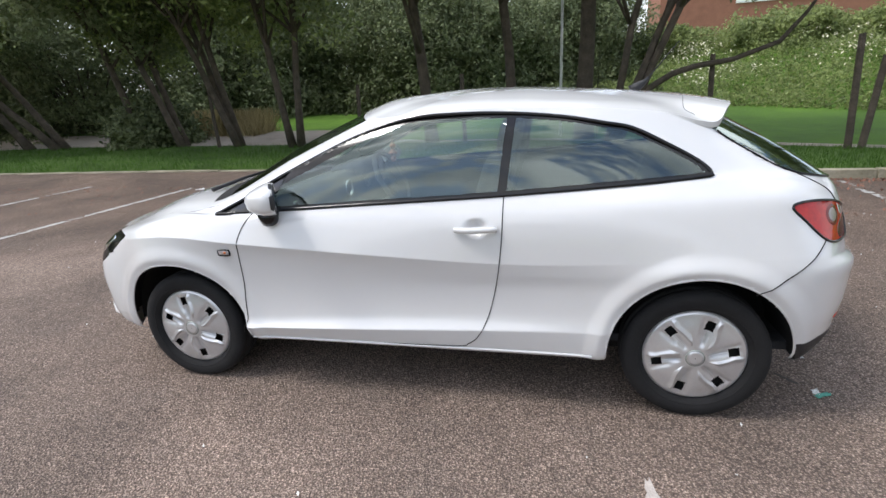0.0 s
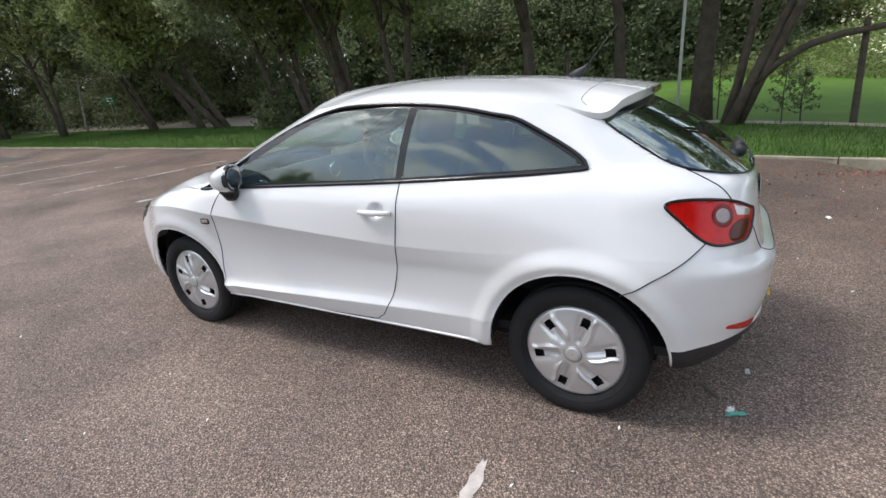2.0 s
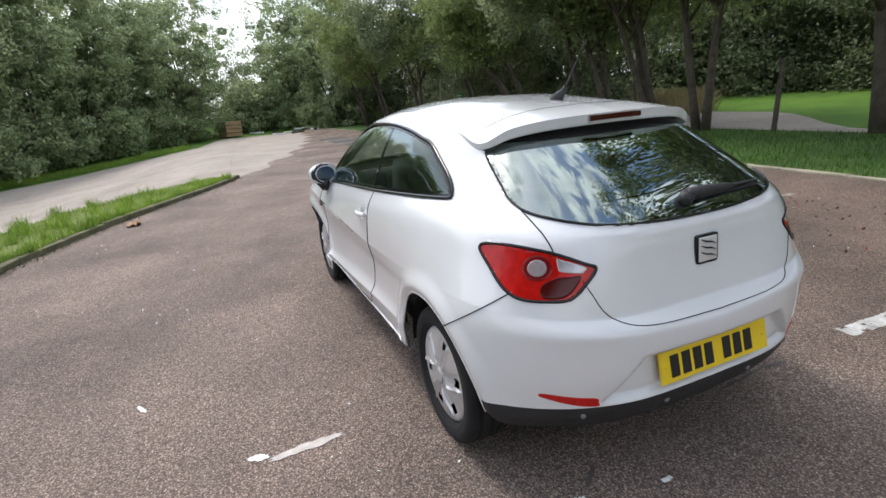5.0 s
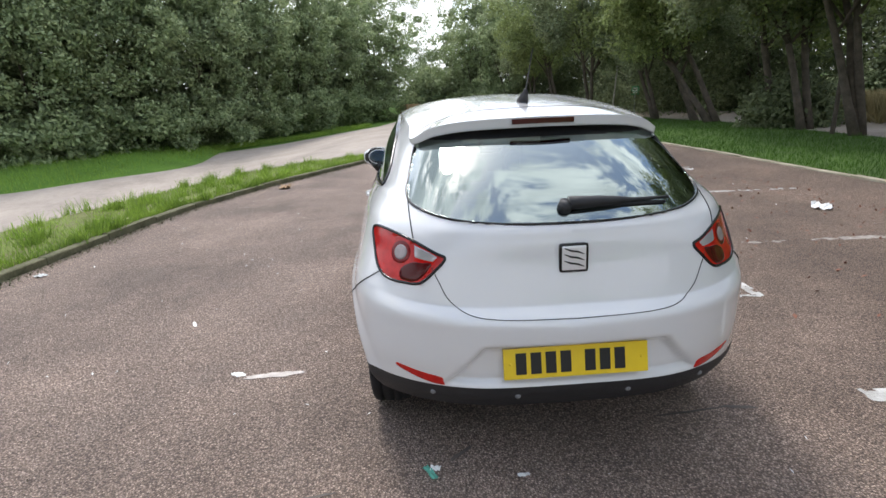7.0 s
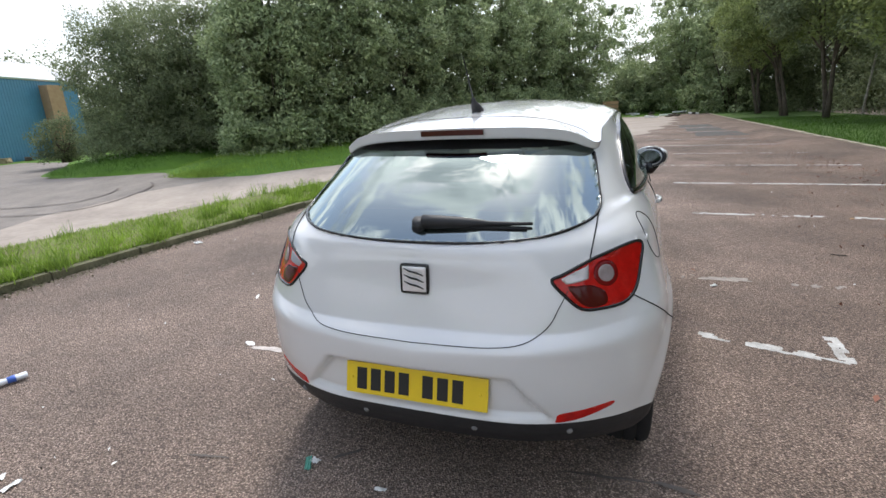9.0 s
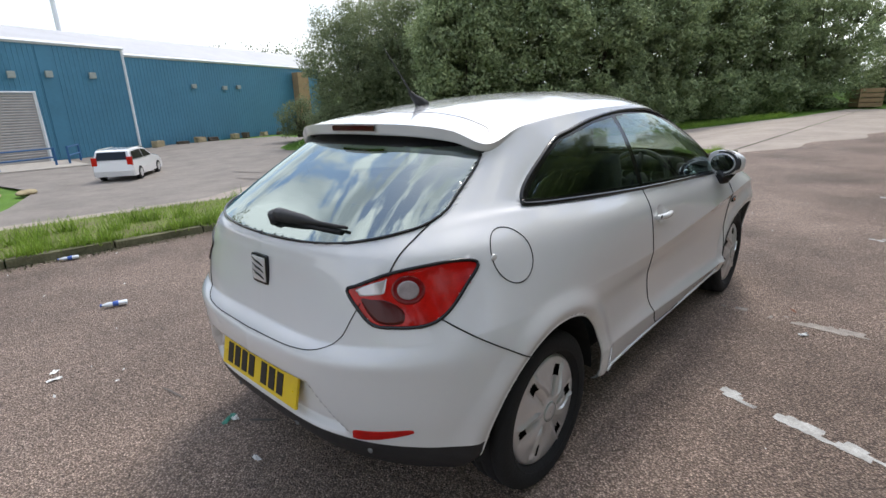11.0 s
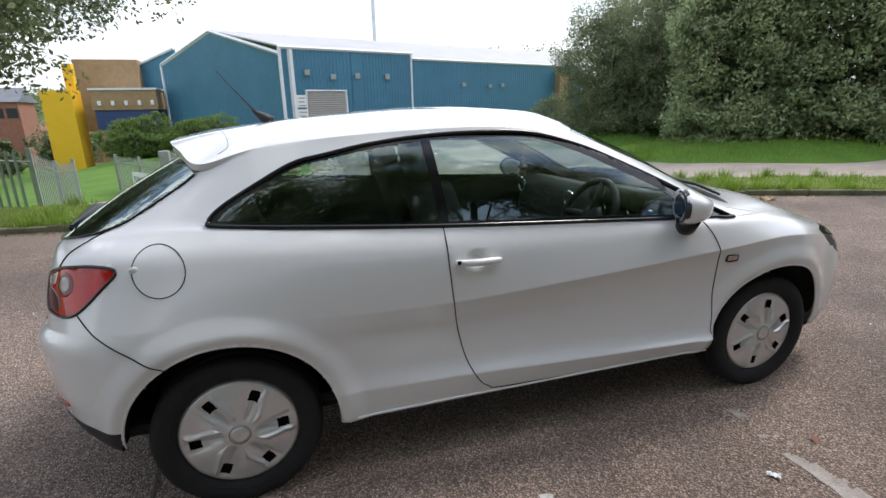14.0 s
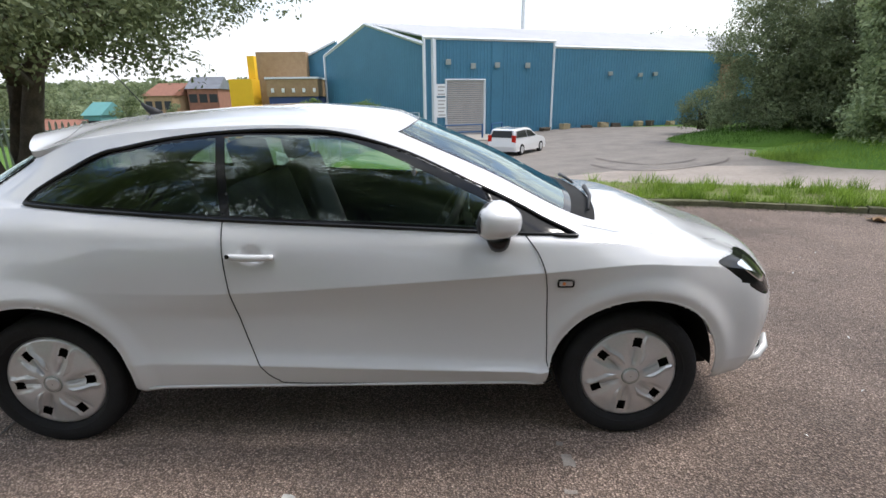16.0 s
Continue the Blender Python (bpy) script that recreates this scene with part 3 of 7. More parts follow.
# middle of the bonnet, belt
BELT = [(2.66, 0, .945), (2.64, .34, .94), (2.59, .53, .925), (2.53, .64, .905), (2.35, .715, .905), (2.02, .748, .918), (1.4, .75, .95), (.8, .742, .975), (.33, .72, 1.0), (-.02, .68, 1.02), (-.26, .617, 1.015), (-.462, .505, .988), (-.561, .33, .966), (-.583, 0, .963)]
# windscreen foot, window foot, rear glass foot
GLASS_FOOT = [(2.30, 0, 1.01), (2.28, .32, 1.002), (2.245, .52, .98), (2.20, .64, .953), (2.10, .705, .935), (1.90, .735, .945), (1.36, .735, .975), (.8, .727, 1.0), (.32, .70, 1.022), (.0, .647, 1.055), (-.22, .575, 1.06), (-.40, .475, 1.045), (-.487, .32, 1.025), (-.505, 0, 1.02)]
# half way up the glass
GLASS_HALF = [(1.90, 0, 1.207), (1.885, .30, 1.198), (1.845, .475, 1.170), (1.80, .572, 1.147), (1.70, .635, 1.14), (1.55, .66, 1.155), (1.25, .665, 1.175), (.8, .66, 1.185), (.36, .635, 1.18), (.09, .585, 1.18), (-.085, .535, 1.162), (-.215, .445, 1.155), (-.305, .30, 1.150), (-.325, 0, 1.150)]
# roof edge and the spoiler's rear edge
ROOF_EDGE = [(1.50, 0, 1.370), (1.487, .28, 1.362), (1.452, .43, 1.340), (1.40, .505, 1.322), (1.32, .545, 1.322), (1.22, .56, 1.332), (1.05, .57, 1.342), (.75, .568, 1.338), (.42, .555, 1.318), (.16, .532, 1.287), (-.03, .528, 1.238), (-.105, .43, 1.285), (-.155, .28, 1.306), (-.175, 0, 1.312)]
# roof shoulder
ROOF_SHOULDER = [(1.38, 0, 1.403), (1.36, .24, 1.398), (1.31, .36, 1.385), (1.25, .42, 1.372), (1.18, .455, 1.370), (1.10, .47, 1.374), (.95, .475, 1.377), (.72, .472, 1.370), (.45, .46, 1.350), (.26, .435, 1.333), (.13, .39, 1.320), (.05, .32, 1.330), (.0, .22, 1.339), (-.015, 0, 1.344)]
# roof
ROOF = [(1.10, 0, 1.422), (1.09, .14, 1.420), (1.07, .20, 1.416), (1.04, .24, 1.411), (1.0, .26, 1.410), (.95, .27, 1.410), (.85, .27, 1.410), (.70, .27, 1.404), (.56, .26, 1.394), (.46, .24, 1.386), (.38, .21, 1.381), (.32, .17, 1.379), (.28, .11, 1.378), (.27, 0, 1.378)]
RINGS = [BOTTOM_EDGE, SILL_LIP, LOWER_BULGE, HOLLOW, FLANK, SHELF, CREASE, LAMP_LEVEL, SHOULDER, BELT, GLASS_FOOT, GLASS_HALF, ROOF_EDGE, ROOF_SHOULDER, ROOF]
RV = [[Vector(p) for p in ring] for ring in RINGS]
half, rim = RV[11], RV[12]
lip = [rim[i].lerp(half[i], 0.06) for i in range(10)] + [Vector(p) for p in ((-.03, .525, 1.216), (-.10, .425, 1.248), (-.147, .278, 1.266), (-.165, 0, 1.272))]
top = [rim[i].lerp(half[i], 0.13) for i in range(10)] + [Vector(p) for p in ((-.025, .522, 1.212), (-.072, .42, 1.243), (-.105, .275, 1.260), (-.12, 0, 1.266))]
RV[12:12] = [top, lip]
RV.append([Vector((1.02 - 0.66 * k / 13, 0, 1.424 - 0.041 * (k / 13) ** 2)) for k in range(14)])
BREAKS = (0, 2, 6, 12, 13, 14, len(RV) - 1)   # sharp creases


def steps(lists, size):
    """How finely to part each stretch so that pieces stay below a size."""
    out = []
    for i in range(len(lists[0]) - 1):
        n = math.ceil(max((r[i + 1] - r[i]).length for r in lists) / size)
        out += [i + k / n for k in range(n)]
    return out + [len(lists[0]) - 1.0]


us = steps(RV, 0.0135)
vs = steps([[r[i] for r in RV] for i in range(14)], 0.0125)
rowpts = [[catmull(r, u) for u in us] for r in RV]


def column(i, v):
    k = max(b for b in BREAKS[:-1] if b <= v + 1e-9) if v < BREAKS[-1] else BREAKS[-2]
    e = BREAKS[BREAKS.index(k) + 1]
    return catmull([row[i] for row in rowpts[k : e + 1]], v - k)


P = np.array([[column(i, v)[:] for v in vs] for i in range(len(us))])
UU, VV = np.meshgrid(us, vs, indexing="ij")

# flared wheel arches and the number plate's recess
ARCHES = [(0.003, 0.30, 0.362), (2.452, 0.30, 0.372)]
for cx, cz, r in ARCHES:
    d = np.hypot(P[..., 0] - cx, P[..., 2] - cz) - r
    t = np.clip((d - 0.030) / 0.075, 0, 1)
    w = 1 - t * t * (3 - 2 * t)
    P[..., 1] += (0.013 * w - 0.34 * np.clip(0.030 - d, 0, 0.030)) * (P[..., 1] > 0.5) * (P[..., 2] < 0.85)
d = np.hypot((P[..., 0] - .905) / .046, (P[..., 2] - .860) / .040)   # the dish behind the door handle
P[..., 1] -= 0.026 * np.where((d < 1) & (P[..., 1] > .5), (1 - d * d) ** 1.0, 0)
ya, za = np.abs(P[..., 1]), P[..., 2]
edge = np.minimum(np.minimum((0.575 - za), (za - 0.405)), (0.435 - 0.85 * (za - 0.44) - ya))
P[..., 0] += np.where((P[..., 0] < -0.45), (0.026 + 0.16 * np.clip(za - 0.45, 0, 0.10)) * np.clip(edge / 0.025, 0, 1) ** 1.5, 0)


def bvh_of(pts):
    nu, nv = pts.shape[:2]
    idx = np.arange(nu * nv).reshape(nu, nv)
    f = np.stack([idx[:-1, :-1], idx[1:, :-1], idx[1:, 1:], idx[:-1, 1:]], -1).reshape(-1, 4)
    return BVHTree.FromPolygons([Vector(p) for p in pts.reshape(-1, 3)], f.tolist())


SKIN = bvh_of(P)


def on_side(x, z, out=0.0):
    """The point of the flank at x, z (positive y)."""
    h = SKIN.ray_cast(Vector((x, 2, z)), Vector((0, -1, 0)))
    return (h[0] + h[1] * (out if h[1].y > 0 else -out)) if h[0] else None


def on_tail(y, z, out=0.0):
    h = SKIN.ray_cast(Vector((-2, abs(y), z)), Vector((1, 0, 0)))
    if not h[0]:
        return None
    p = h[0] + h[1] * (out if h[1].x < 0 else -out)
    return Vector((p.x, math.copysign(p.y, y), p.z))


def on_corner(phi, z, out=0.0):
    """The point of the tail at a bearing round the rear axle (0 is straight back) and a height."""
    a = radians(phi)
    w = Vector((-math.cos(a), math.sin(a), 0))
    h = SKIN.ray_cast(Vector((0, 0, z)) + w * 2, -w)
    return (h[0] + h[1] * (out if h[1].dot(w) > 0 else -out)) if h[0] else None


def on_top(x, y, out=0.0):
    h = SKIN.ray_cast(Vector((x, abs(y), 2)), Vector((0, 0, -1)))
    p = h[0] + h[1] * (out if h[1].z > 0 else -out)
    return Vector((p.x, math.copysign(p.y, y), p.z))


def round_poly(pts, n=8, closed=True):
    """A smooth closed outline through corner points."""
    v = [Vector((*p, 0)) for p in pts]
    if closed:
        v = v[-2:] + v + v[:3]
        return [catmull(v, 2 + i / n)[:2] for i in range(len(pts) * n)]
    return [catmull(v, i / n)[:2] for i in range((len(pts) - 1) * n + 1)]


def poly_dist(q, poly):
    """Distance of 2D points from an outline, the nearest point on it, and whether they lie inside."""
    best, near, inside = np.full(len(q), 1e9), np.zeros_like(q), np.zeros(len(q), bool)
    for (ax, ay), (bx, by) in zip(poly, poly[1:] + poly[:1]):
        a, e = np.array([ax, ay]), np.array([bx - ax, by - ay])
        t = np.clip(((q - a) @ e) / max(e @ e, 1e-12), 0, 1)
        n = a + t[:, None] * e
        d = np.hypot(*(q - n).T)
        m = d < best
        best[m], near[m] = d[m], n[m]
        cr = (ay > q[:, 1]) != (by > q[:, 1])
        if by != ay:
            inside ^= cr & (q[:, 0] < (bx - ax) * (q[:, 1] - ay) / (by - ay) + ax)
    return best, near, inside


PHI = 0.62   # metres for one radian of bearing, to make the outline's two axes alike


def proj(kind, pts):
    x, y, z = pts.reshape(-1, 3).T
    if kind == "side":
        return np.stack([x, z], 1), (y > 0.28) & (x > -0.5)
    if kind == "tail":
        return np.stack([y, z], 1), x < 0.12
    return np.stack([np.arctan2(y, -x) * PHI, z], 1), x < 0.1


def lift(kind, q):
    if kind == "side":
        return on_side(*q)
    if kind == "tail":
        return on_tail(*q)
    return on_corner(math.degrees(q[0] / PHI), q[1])


def corner_poly(pts):
    return [(radians(a) * PHI, z) for a, z in pts]


SIDE_WIN = round_poly([(-.008, 1.050), (.03, 1.035), (.4, 1.011), (.8, .986), (1.2, .965), (1.65, .942), (2.0, .922), (2.15, .912), (2.165, .918), (2.05, .972), (1.93, 1.035), (1.72, 1.133), (1.47, 1.243), (1.22, 1.31), (1.0, 1.321), (.78, 1.314), (.56, 1.29), (.39, 1.257), (.28, 1.231), (.15, 1.163), (.035, 1.094)], 6)
REAR_WIN = round_poly([(-.3, .972), (.0, .966), (.20, .969), (.36, .980), (.44, .992), (.50, 1.006), (.54, 1.020), (.553, 1.036), (.554, 1.06), (.545, 1.09), (.527, 1.16), (.508, 1.23), (.50, 1.31), (.30, 1.34), (.0, 1.35), (-.3, 1.35)], 5)
LAMP = corner_poly(round_poly([(67, .922), (60, .934), (48, .915), (39.5, .878), (37.2, .862), (39.5, .82), (43, .776), (48, .769), (54, .773), (58.5, .800), (63.5, .866)], 5))
HEADLAMP = round_poly([(2.765, .795), (2.86, .805), (2.955, .79), (3.03, .68), (3.02, .628), (2.97, .638), (2.90, .69), (2.82, .755)], 5)
DOOR = [(.783, 1.02), (.79, .985), (.793, .90), (.797, .817), (.812, .68), (.839, .539), (.872, .43), (.919, .347), (.96, .312), (1.007, .295), (1.3, .287), (1.671, .283), (2.077, .285), (2.075, .4), (2.066, .60), (2.052, .75), (2.02, .85), (1.958, .935), (1.95, 1.0)]
GATE = [(-.05, .662), (.25, .668), (.37, .685), (.43, .725), (.462, .785), (.50, .88), (.545, .98), (.562, 1.06), (.555, 1.2), (.50, 1.262), (-.05, 1.285)]
SNAP = [("side", SIDE_WIN), ("tail", REAR_WIN), ("corner", LAMP), ("side", HEADLAMP)]
SNAP += [("side", [(.80 - .111 * (z - .99) + o, z) for z in (span(.98, 1.33, .01) if o > 0 else span(1.33, .98, -.01))]) for o in (.019, -.019)]
for cx, cz, r in ARCHES:
    SNAP.append(("side", [(cx + r * math.cos(k / 90 * math.tau), cz + r * math.sin(k / 90 * math.tau)) for k in range(90)]))
flat = P.reshape(-1, 3)
for kind, poly in SNAP:
    q, ok = proj(kind, flat)
    d, near, _ = poly_dist(q, poly)
    ok &= VV.ravel() < 11.9 if kind == "tail" else VV.ravel() < 14.5
    for i in np.nonzero(ok & (d < 0.0062))[0]:
        h = lift(kind, near[i])
        if h and (h - Vector(flat[i])).length < 0.03:
            flat[i] = h[:]
P = flat.reshape(P.shape)
P[0, :, 1] = P[-1, :, 1] = 0.0

# every face of the shell goes to a panel
C = (P[:-1, :-1] + P[1:, :-1] + P[1:, 1:] + P[:-1, 1:]) / 4
CU, CV = (UU[:-1, :-1] + UU[1:, 1:]) / 2, (VV[:-1, :-1] + VV[1:, 1:]) / 2
shape, flatc = C.shape[:2], C.reshape(-1, 3)


def inside(kind, poly):
    q, ok = proj(kind, flatc)
    d, _, i = poly_dist(q, poly)
    return (i & ok).reshape(shape), d.reshape(shape)


X, Y, Z = C[..., 0], C[..., 1], C[..., 2]
BEAR = np.degrees(np.arctan2(Y, -X))
region = np.full(shape, "body_shell", dtype=object)
region[(CU < 3.6) & (CV > 8.0) & (CV < 10) & (Y < 0.70)] = "bonnet"
region[(X > 2.60) & (CV < 8.0) & (X > 2.60 + (Z - 0.55) * 0.95)] = "front_bumper"
region[(X < 0.0) & (Z < 0.60 + (-0.17 - X) * 0.70) & (Z < 0.79)] = "rear_bumper"
g, _ = inside("tail", GATE)
region[g & (CV < 14.02) & (X < -0.02)] = "tailgate"
region[(CV > 12) & (CV < 14) & (X < 0.02)] = "spoiler_face"
region[(CV > 14) & (X < 0.02 - 0.25 * Y)] = "spoiler"
g, _ = inside("side", DOOR)
region[g & (Y > 0.5)] = "door"
region[(X < -0.24) & (CV < 1.48)] = "rear_valance"
region[(CU < 2.5) & (CV < 3.6) & (X > 2.9) & (Y < 0.62) & (Z > 0.24)] = "front_grille"
g, d = inside("corner", LAMP)
region[g & (CV < 10)] = "tail_lamp"
g, d = inside("side", HEADLAMP)
region[g] = "headlamp"
region[(CU < 2.62) & (CV > 9.84) & (CV < 10.1)] = "cowl"
region[(CU < 2.62) & (CV > 10.1) & (CV < 12.6)] = "windscreen_border"
region[(CU < 2.5) & (CV > 10.2) & (CV < 12.2)] = "windscreen"
g, d = inside("tail", REAR_WIN)
g = g & (CV < 12.2)
region[g] = "rear_window"
rim = g & (Z > 1.232)   # black printed band along the top of the glass
g, d = inside("side", SIDE_WIN)
region[g] = "window_trim"
pane = g & (d > 0.017 + 0.020 * np.clip((X - 1.25) / .3, 0, 1) * np.clip((Z - 1.0 + .055 * (X - .4) - .03) / .05, 0, 1))
pillar = 0.80 - 0.111 * (Z - 0.99)   # the door's rear post leans
region[pane & (X > pillar + 0.019)] = "door_window"
region[pane & (X < pillar - 0.019)] = "quarter_window"
region[g & (X + 0.62 * (Z - 0.93) > 1.90)] = "mirror_sail"
for cx, cz, r in ARCHES:
    region[(np.hypot(X - cx, Z - cz) < r - 0.001) & (Y > 0.4)] = ""



def fair(names, axis, other):
    """Lay the panes of glass on one even curve, so that they mirror cleanly."""
    use = np.zeros(P.shape[:2], bool)
    for i, j in np.argwhere(np.isin(region, names)):
        use[i : i + 2, j : j + 2] = True
    a, b = P[use][:, other[0]], P[use][:, other[1]]
    if axis == 0:
        cols = np.stack([np.ones_like(a), b, b * b, a * a, a * a * b, a ** 4, a ** 4 * b], 1)
    else:
        cols = np.stack([a ** i * b ** j for i in range(4) for j in range(4 - i)], 1)
    fit = np.linalg.lstsq(cols, P[use][:, axis], rcond=None)[0]
    pts = P[use]
    pts[:, axis] = cols @ fit
    P[use] = pts


fair(["rear_window"], 0, (1, 2))
region[rim & (region == "rear_window")] = "glass_border"
fair(["door_window", "quarter_window", "window_trim"], 1, (0, 2))

car = empty("car")
tagged(car, "white three-door hatchback car parked across the bays", "car")
LOOKS = {
    "body_shell": ("paint", ""), "bonnet": ("paint", ""), "front_bumper": ("paint", ""), "rear_bumper": ("paint", ""), "tailgate": ("paint", ""),
    "spoiler": ("paint", ""), "spoiler_face": ("paint", ""), "door": ("paint", ""), "rear_valance": ("black_plastic", "black plastic lower bumper"),
    "front_grille": ("black_plastic", "black plastic grille"), "tail_lamp": ("red_lens", "red tail lamp lens"),
    "headlamp": ("gloss_black", "dark headlamp behind clear cover"),
    "cowl": ("liner", "black plastic scuttle"), "windscreen_border": ("gloss_black", "black glass border"), "windscreen": ("glass", "green-tinted windscreen"),
    "rear_window": ("dark_glass", "sloping tailgate glass"), "glass_border": ("gloss_black", "black band along the glass top"), "window_trim": ("gloss_black", "black window surround"),
    "door_window": ("glass", "green-tinted side glass"), "quarter_window": ("quarter_glass", "dark-tinted rear side glass"), "mirror_sail": ("gloss_black", "black triangle at the mirror"),
}
PAIRED = ("door", "tail_lamp", "headlamp", "window_trim", "door_window", "quarter_window", "mirror_sail")
SUB = {"rear_window": "tailgate", "glass_border": "tailgate", "door_window": "door", "mirror_sail": "door", "windscreen_border": "windscreen",
       "spoiler_face": "spoiler", "rear_valance": "rear_bumper", "front_grille": "front_bumper", "cowl": "bonnet"}
nv = len(vs)


def panel(name, sides):
    b = bmesh.new()
    sel = np.argwhere(region == name)
    for sd in sides:
        made = {}

        def vert(i, j):
            if (i, j) not in made:
                p = P[i, j]
                made[i, j] = b.verts.new((p[0], p[1] * sd, p[2]))
            return made[i, j]

        for i, j in sel:
            q = [vert(i, j), vert(i + 1, j), vert(i + 1, j + 1), vert(i, j + 1)]
            b.faces.new(q if sd > 0 else q[::-1])
    if len(sides) > 1:
        mid = [v for v in b.verts if abs(v.co.y) < 1e-4]
        bmesh.ops.remove_doubles(b, verts=mid, dist=1e-4)
    return b


made_parts = {}
for name in sorted(LOOKS, key=lambda n: n in SUB):
    key, lab = LOOKS[name]
    for sides in ((1,), (-1,)) if name in PAIRED else ((1, -1),):
        up = made_parts.get((SUB.get(name), sides)) or made_parts.get((SUB.get(name), (1, -1))) or car
        ob = part(name, panel(name, sides), M[key], up, lab, smooth=True)
        made_parts[name, sides] = ob
        if "glass" in key:
            ob.visible_shadow = False

def strip(name, pts, r, key, parent, label="", both=True):
    """A thin bead along points of the skin, on one side or mirrored."""
    obs = []
    for sd in (1, -1) if both else (1,):
        b = tube(bmesh.new(), [(p[0], p[1] * sd, p[2]) for p in pts if p], r, 6)
        obs.append(part(name, b, M[key], parent, label, smooth=True))
    return obs


def gate_of():
    return made_parts["tailgate", (1, -1)]


M["seam"] = mat("panel_gap", (0.015, 0.015, 0.015), 0.9)
gap = 0.0022
strip("door_gap", [on_side(x, z, 0.0008) for x, z in round_poly(DOOR[1:-1], 8, False)], gap, "seam", car, "dark panel gap")
strip("bumper_gap", [on_corner(a, z, 0.0008) for a, z in [(57.3 + k * 0.69, .786 - k * 0.0062) for k in range(31)]], gap, "seam", car, "dark panel gap")
gpts = [on_tail(y, z, 0.0010) for y, z in round_poly([(0, .661)] + GATE[1:5] + [(.484, .832)], 12, False)]
strip("tailgate_gap", gpts, gap * .65, "seam", car, "dark panel gap")
strip("tailgate_gap", [on_tail(y, z, 0.0010) for y, z in round_poly([(.539, .905), (.545, .95), (.550, .99), (.553, 1.025)], 8, False)], gap, "seam", car, "dark panel gap")
strip("bonnet_gap", [on_top(x, y, 0.0004) for x, y in [(2.21, .66), (2.35, .675), (2.5, .665), (2.65, .645), (2.78, .61), (2.86, .56)]], gap * .3, "seam", car, "dark panel gap")
strip("spoiler_gap", [on_top(x, y, 0.0006) for x, y in round_poly([(.03, .487), (.06, .45), (.055, .38), (.03, .25), (.02, .12), (.02, .0)], 6, False)], gap * 0.4, "seam", car, "thin roof spoiler joint")
strip("window_seal", [on_side(x, z, 0.003) for x, z in SIDE_WIN + SIDE_WIN[:1]], 0.009, "gloss_black", car, "black rubber window seal")
strip("glass_seal", [on_tail(y, z, 0.002) for y, z in REAR_WIN if y >= 0 and z < 1.215], 0.005, "gloss_black", gate_of(), "black glass seal")
strip("sill_trim", [on_side(x, 0.283, 0.002) for x in span(0.42, 2.07, 0.06)], 0.006, "paint", car)
for cx, cz, r in ARCHES:
    arc = [(cx + r * math.cos(a), cz + r * math.sin(a)) for a in span(radians(-3), radians(183), 0.07)]
    strip("arch_lip", [on_side(x, z, -0.003) or on_side(x, z + .012, -0.003) for x, z in arc], 0.0055, "paint", car)
    for sd in (1, -1):
        b = bmesh.new()
        lathe(b, [(0.02, 0.42), (r + 0.012, 0.42), (r + 0.012, 0.60), (r + 0.006, 0.745)], 48, "y", (cx, 0, cz))
        bmesh.ops.delete(b, geom=[v for v in b.verts if v.co.z < 0.30], context="VERTS")
        for v in b.verts:
            v.co.y *= sd
        part("wheel_well", b, M["liner"], car, "black plastic wheel arch liner")
bm = box(bmesh.new(), (-0.30, -0.58, 0.22), (2.90, 0.58, 0.30), 0.02)
part("underbody", bm, M["liner"], car, "dark underbody")


def patch(name, surf, outline, key, parents, label="", out=0.0012, rings=7):
    """A thin piece that lies on the skin inside an outline, on both flanks."""
    cx, cy = [sum(c) / len(outline) for c in zip(*outline)]
    grid = [[surf(cx + (x - cx) * f, cy + (y - cy) * f, out * (1 if f < 0.99 else -1)) for x, y in outline] for f in [(k + .02) / rings for k in range(rings)] + [1.0]]
    for sd, up in zip((1, -1), parents):
        b = bmesh.new()
        vv = [[b.verts.new((p.x, p.y * sd, p.z)) for p in row] for row in grid]
        for r0, r1 in zip(vv, vv[1:]):
            for k in range(len(r0)):
                q = (r0[k], r0[(k + 1) % len(r0)], r1[(k + 1) % len(r0)], r1[k])
                b.faces.new(q)
        b.faces.new(vv[0])
        bmesh.ops.recalc_face_normals(b, faces=b.faces[:])
        part(name, b, M[key], up, label, smooth=True)


def disc_outline(a, z, r, n=28):
    return [(a + math.degrees(r / PHI) * math.cos(k / n * math.tau), z + r * math.sin(k / n * math.tau)) for k in range(n)]


lamps = [made_parts["tail_lamp", (sd,)] for sd in (1, -1)]
bumps = [made_parts["rear_bumper", (1, -1)]] * 2
for sd, lamp in zip((1, -1), lamps):
    b = tube(bmesh.new(), [(p[0], p[1] * sd, p[2]) for a, z in LAMP + LAMP[:1] if (p := on_corner(math.degrees(a / PHI), z, 0.0003))], 0.0055, 8)
    part("lamp_seal", b, M["gloss_black"], lamp, "black lamp seal", smooth=True)
patch("lamp_ring", on_corner, disc_outline(51, .868, .042), "dark_red", lamps, "dark red ring", .0010)
patch("reversing_lens", on_corner, disc_outline(51, .868, .028), "grey_lens", lamps, "round clear reversing lens", .0024)
patch("indicator_lens", on_corner, round_poly([(46.8, .903), (46.2, .898), (43, .887), (39.2, .868), (39.6, .857), (40.3, .850), (43, .853), (45.6, .858), (46.2, .866), (46.6, .888)], 5), "clear_lens", lamps, "clear indicator lens", .0012)
patch("lower_lens", on_corner, round_poly([(40.2, .843), (43, .846), (46.6, .842), (50, .815), (49.5, .777), (43.8, .780)], 5), "smoked_red", lamps, "smoked dark red lower lens", .0010)
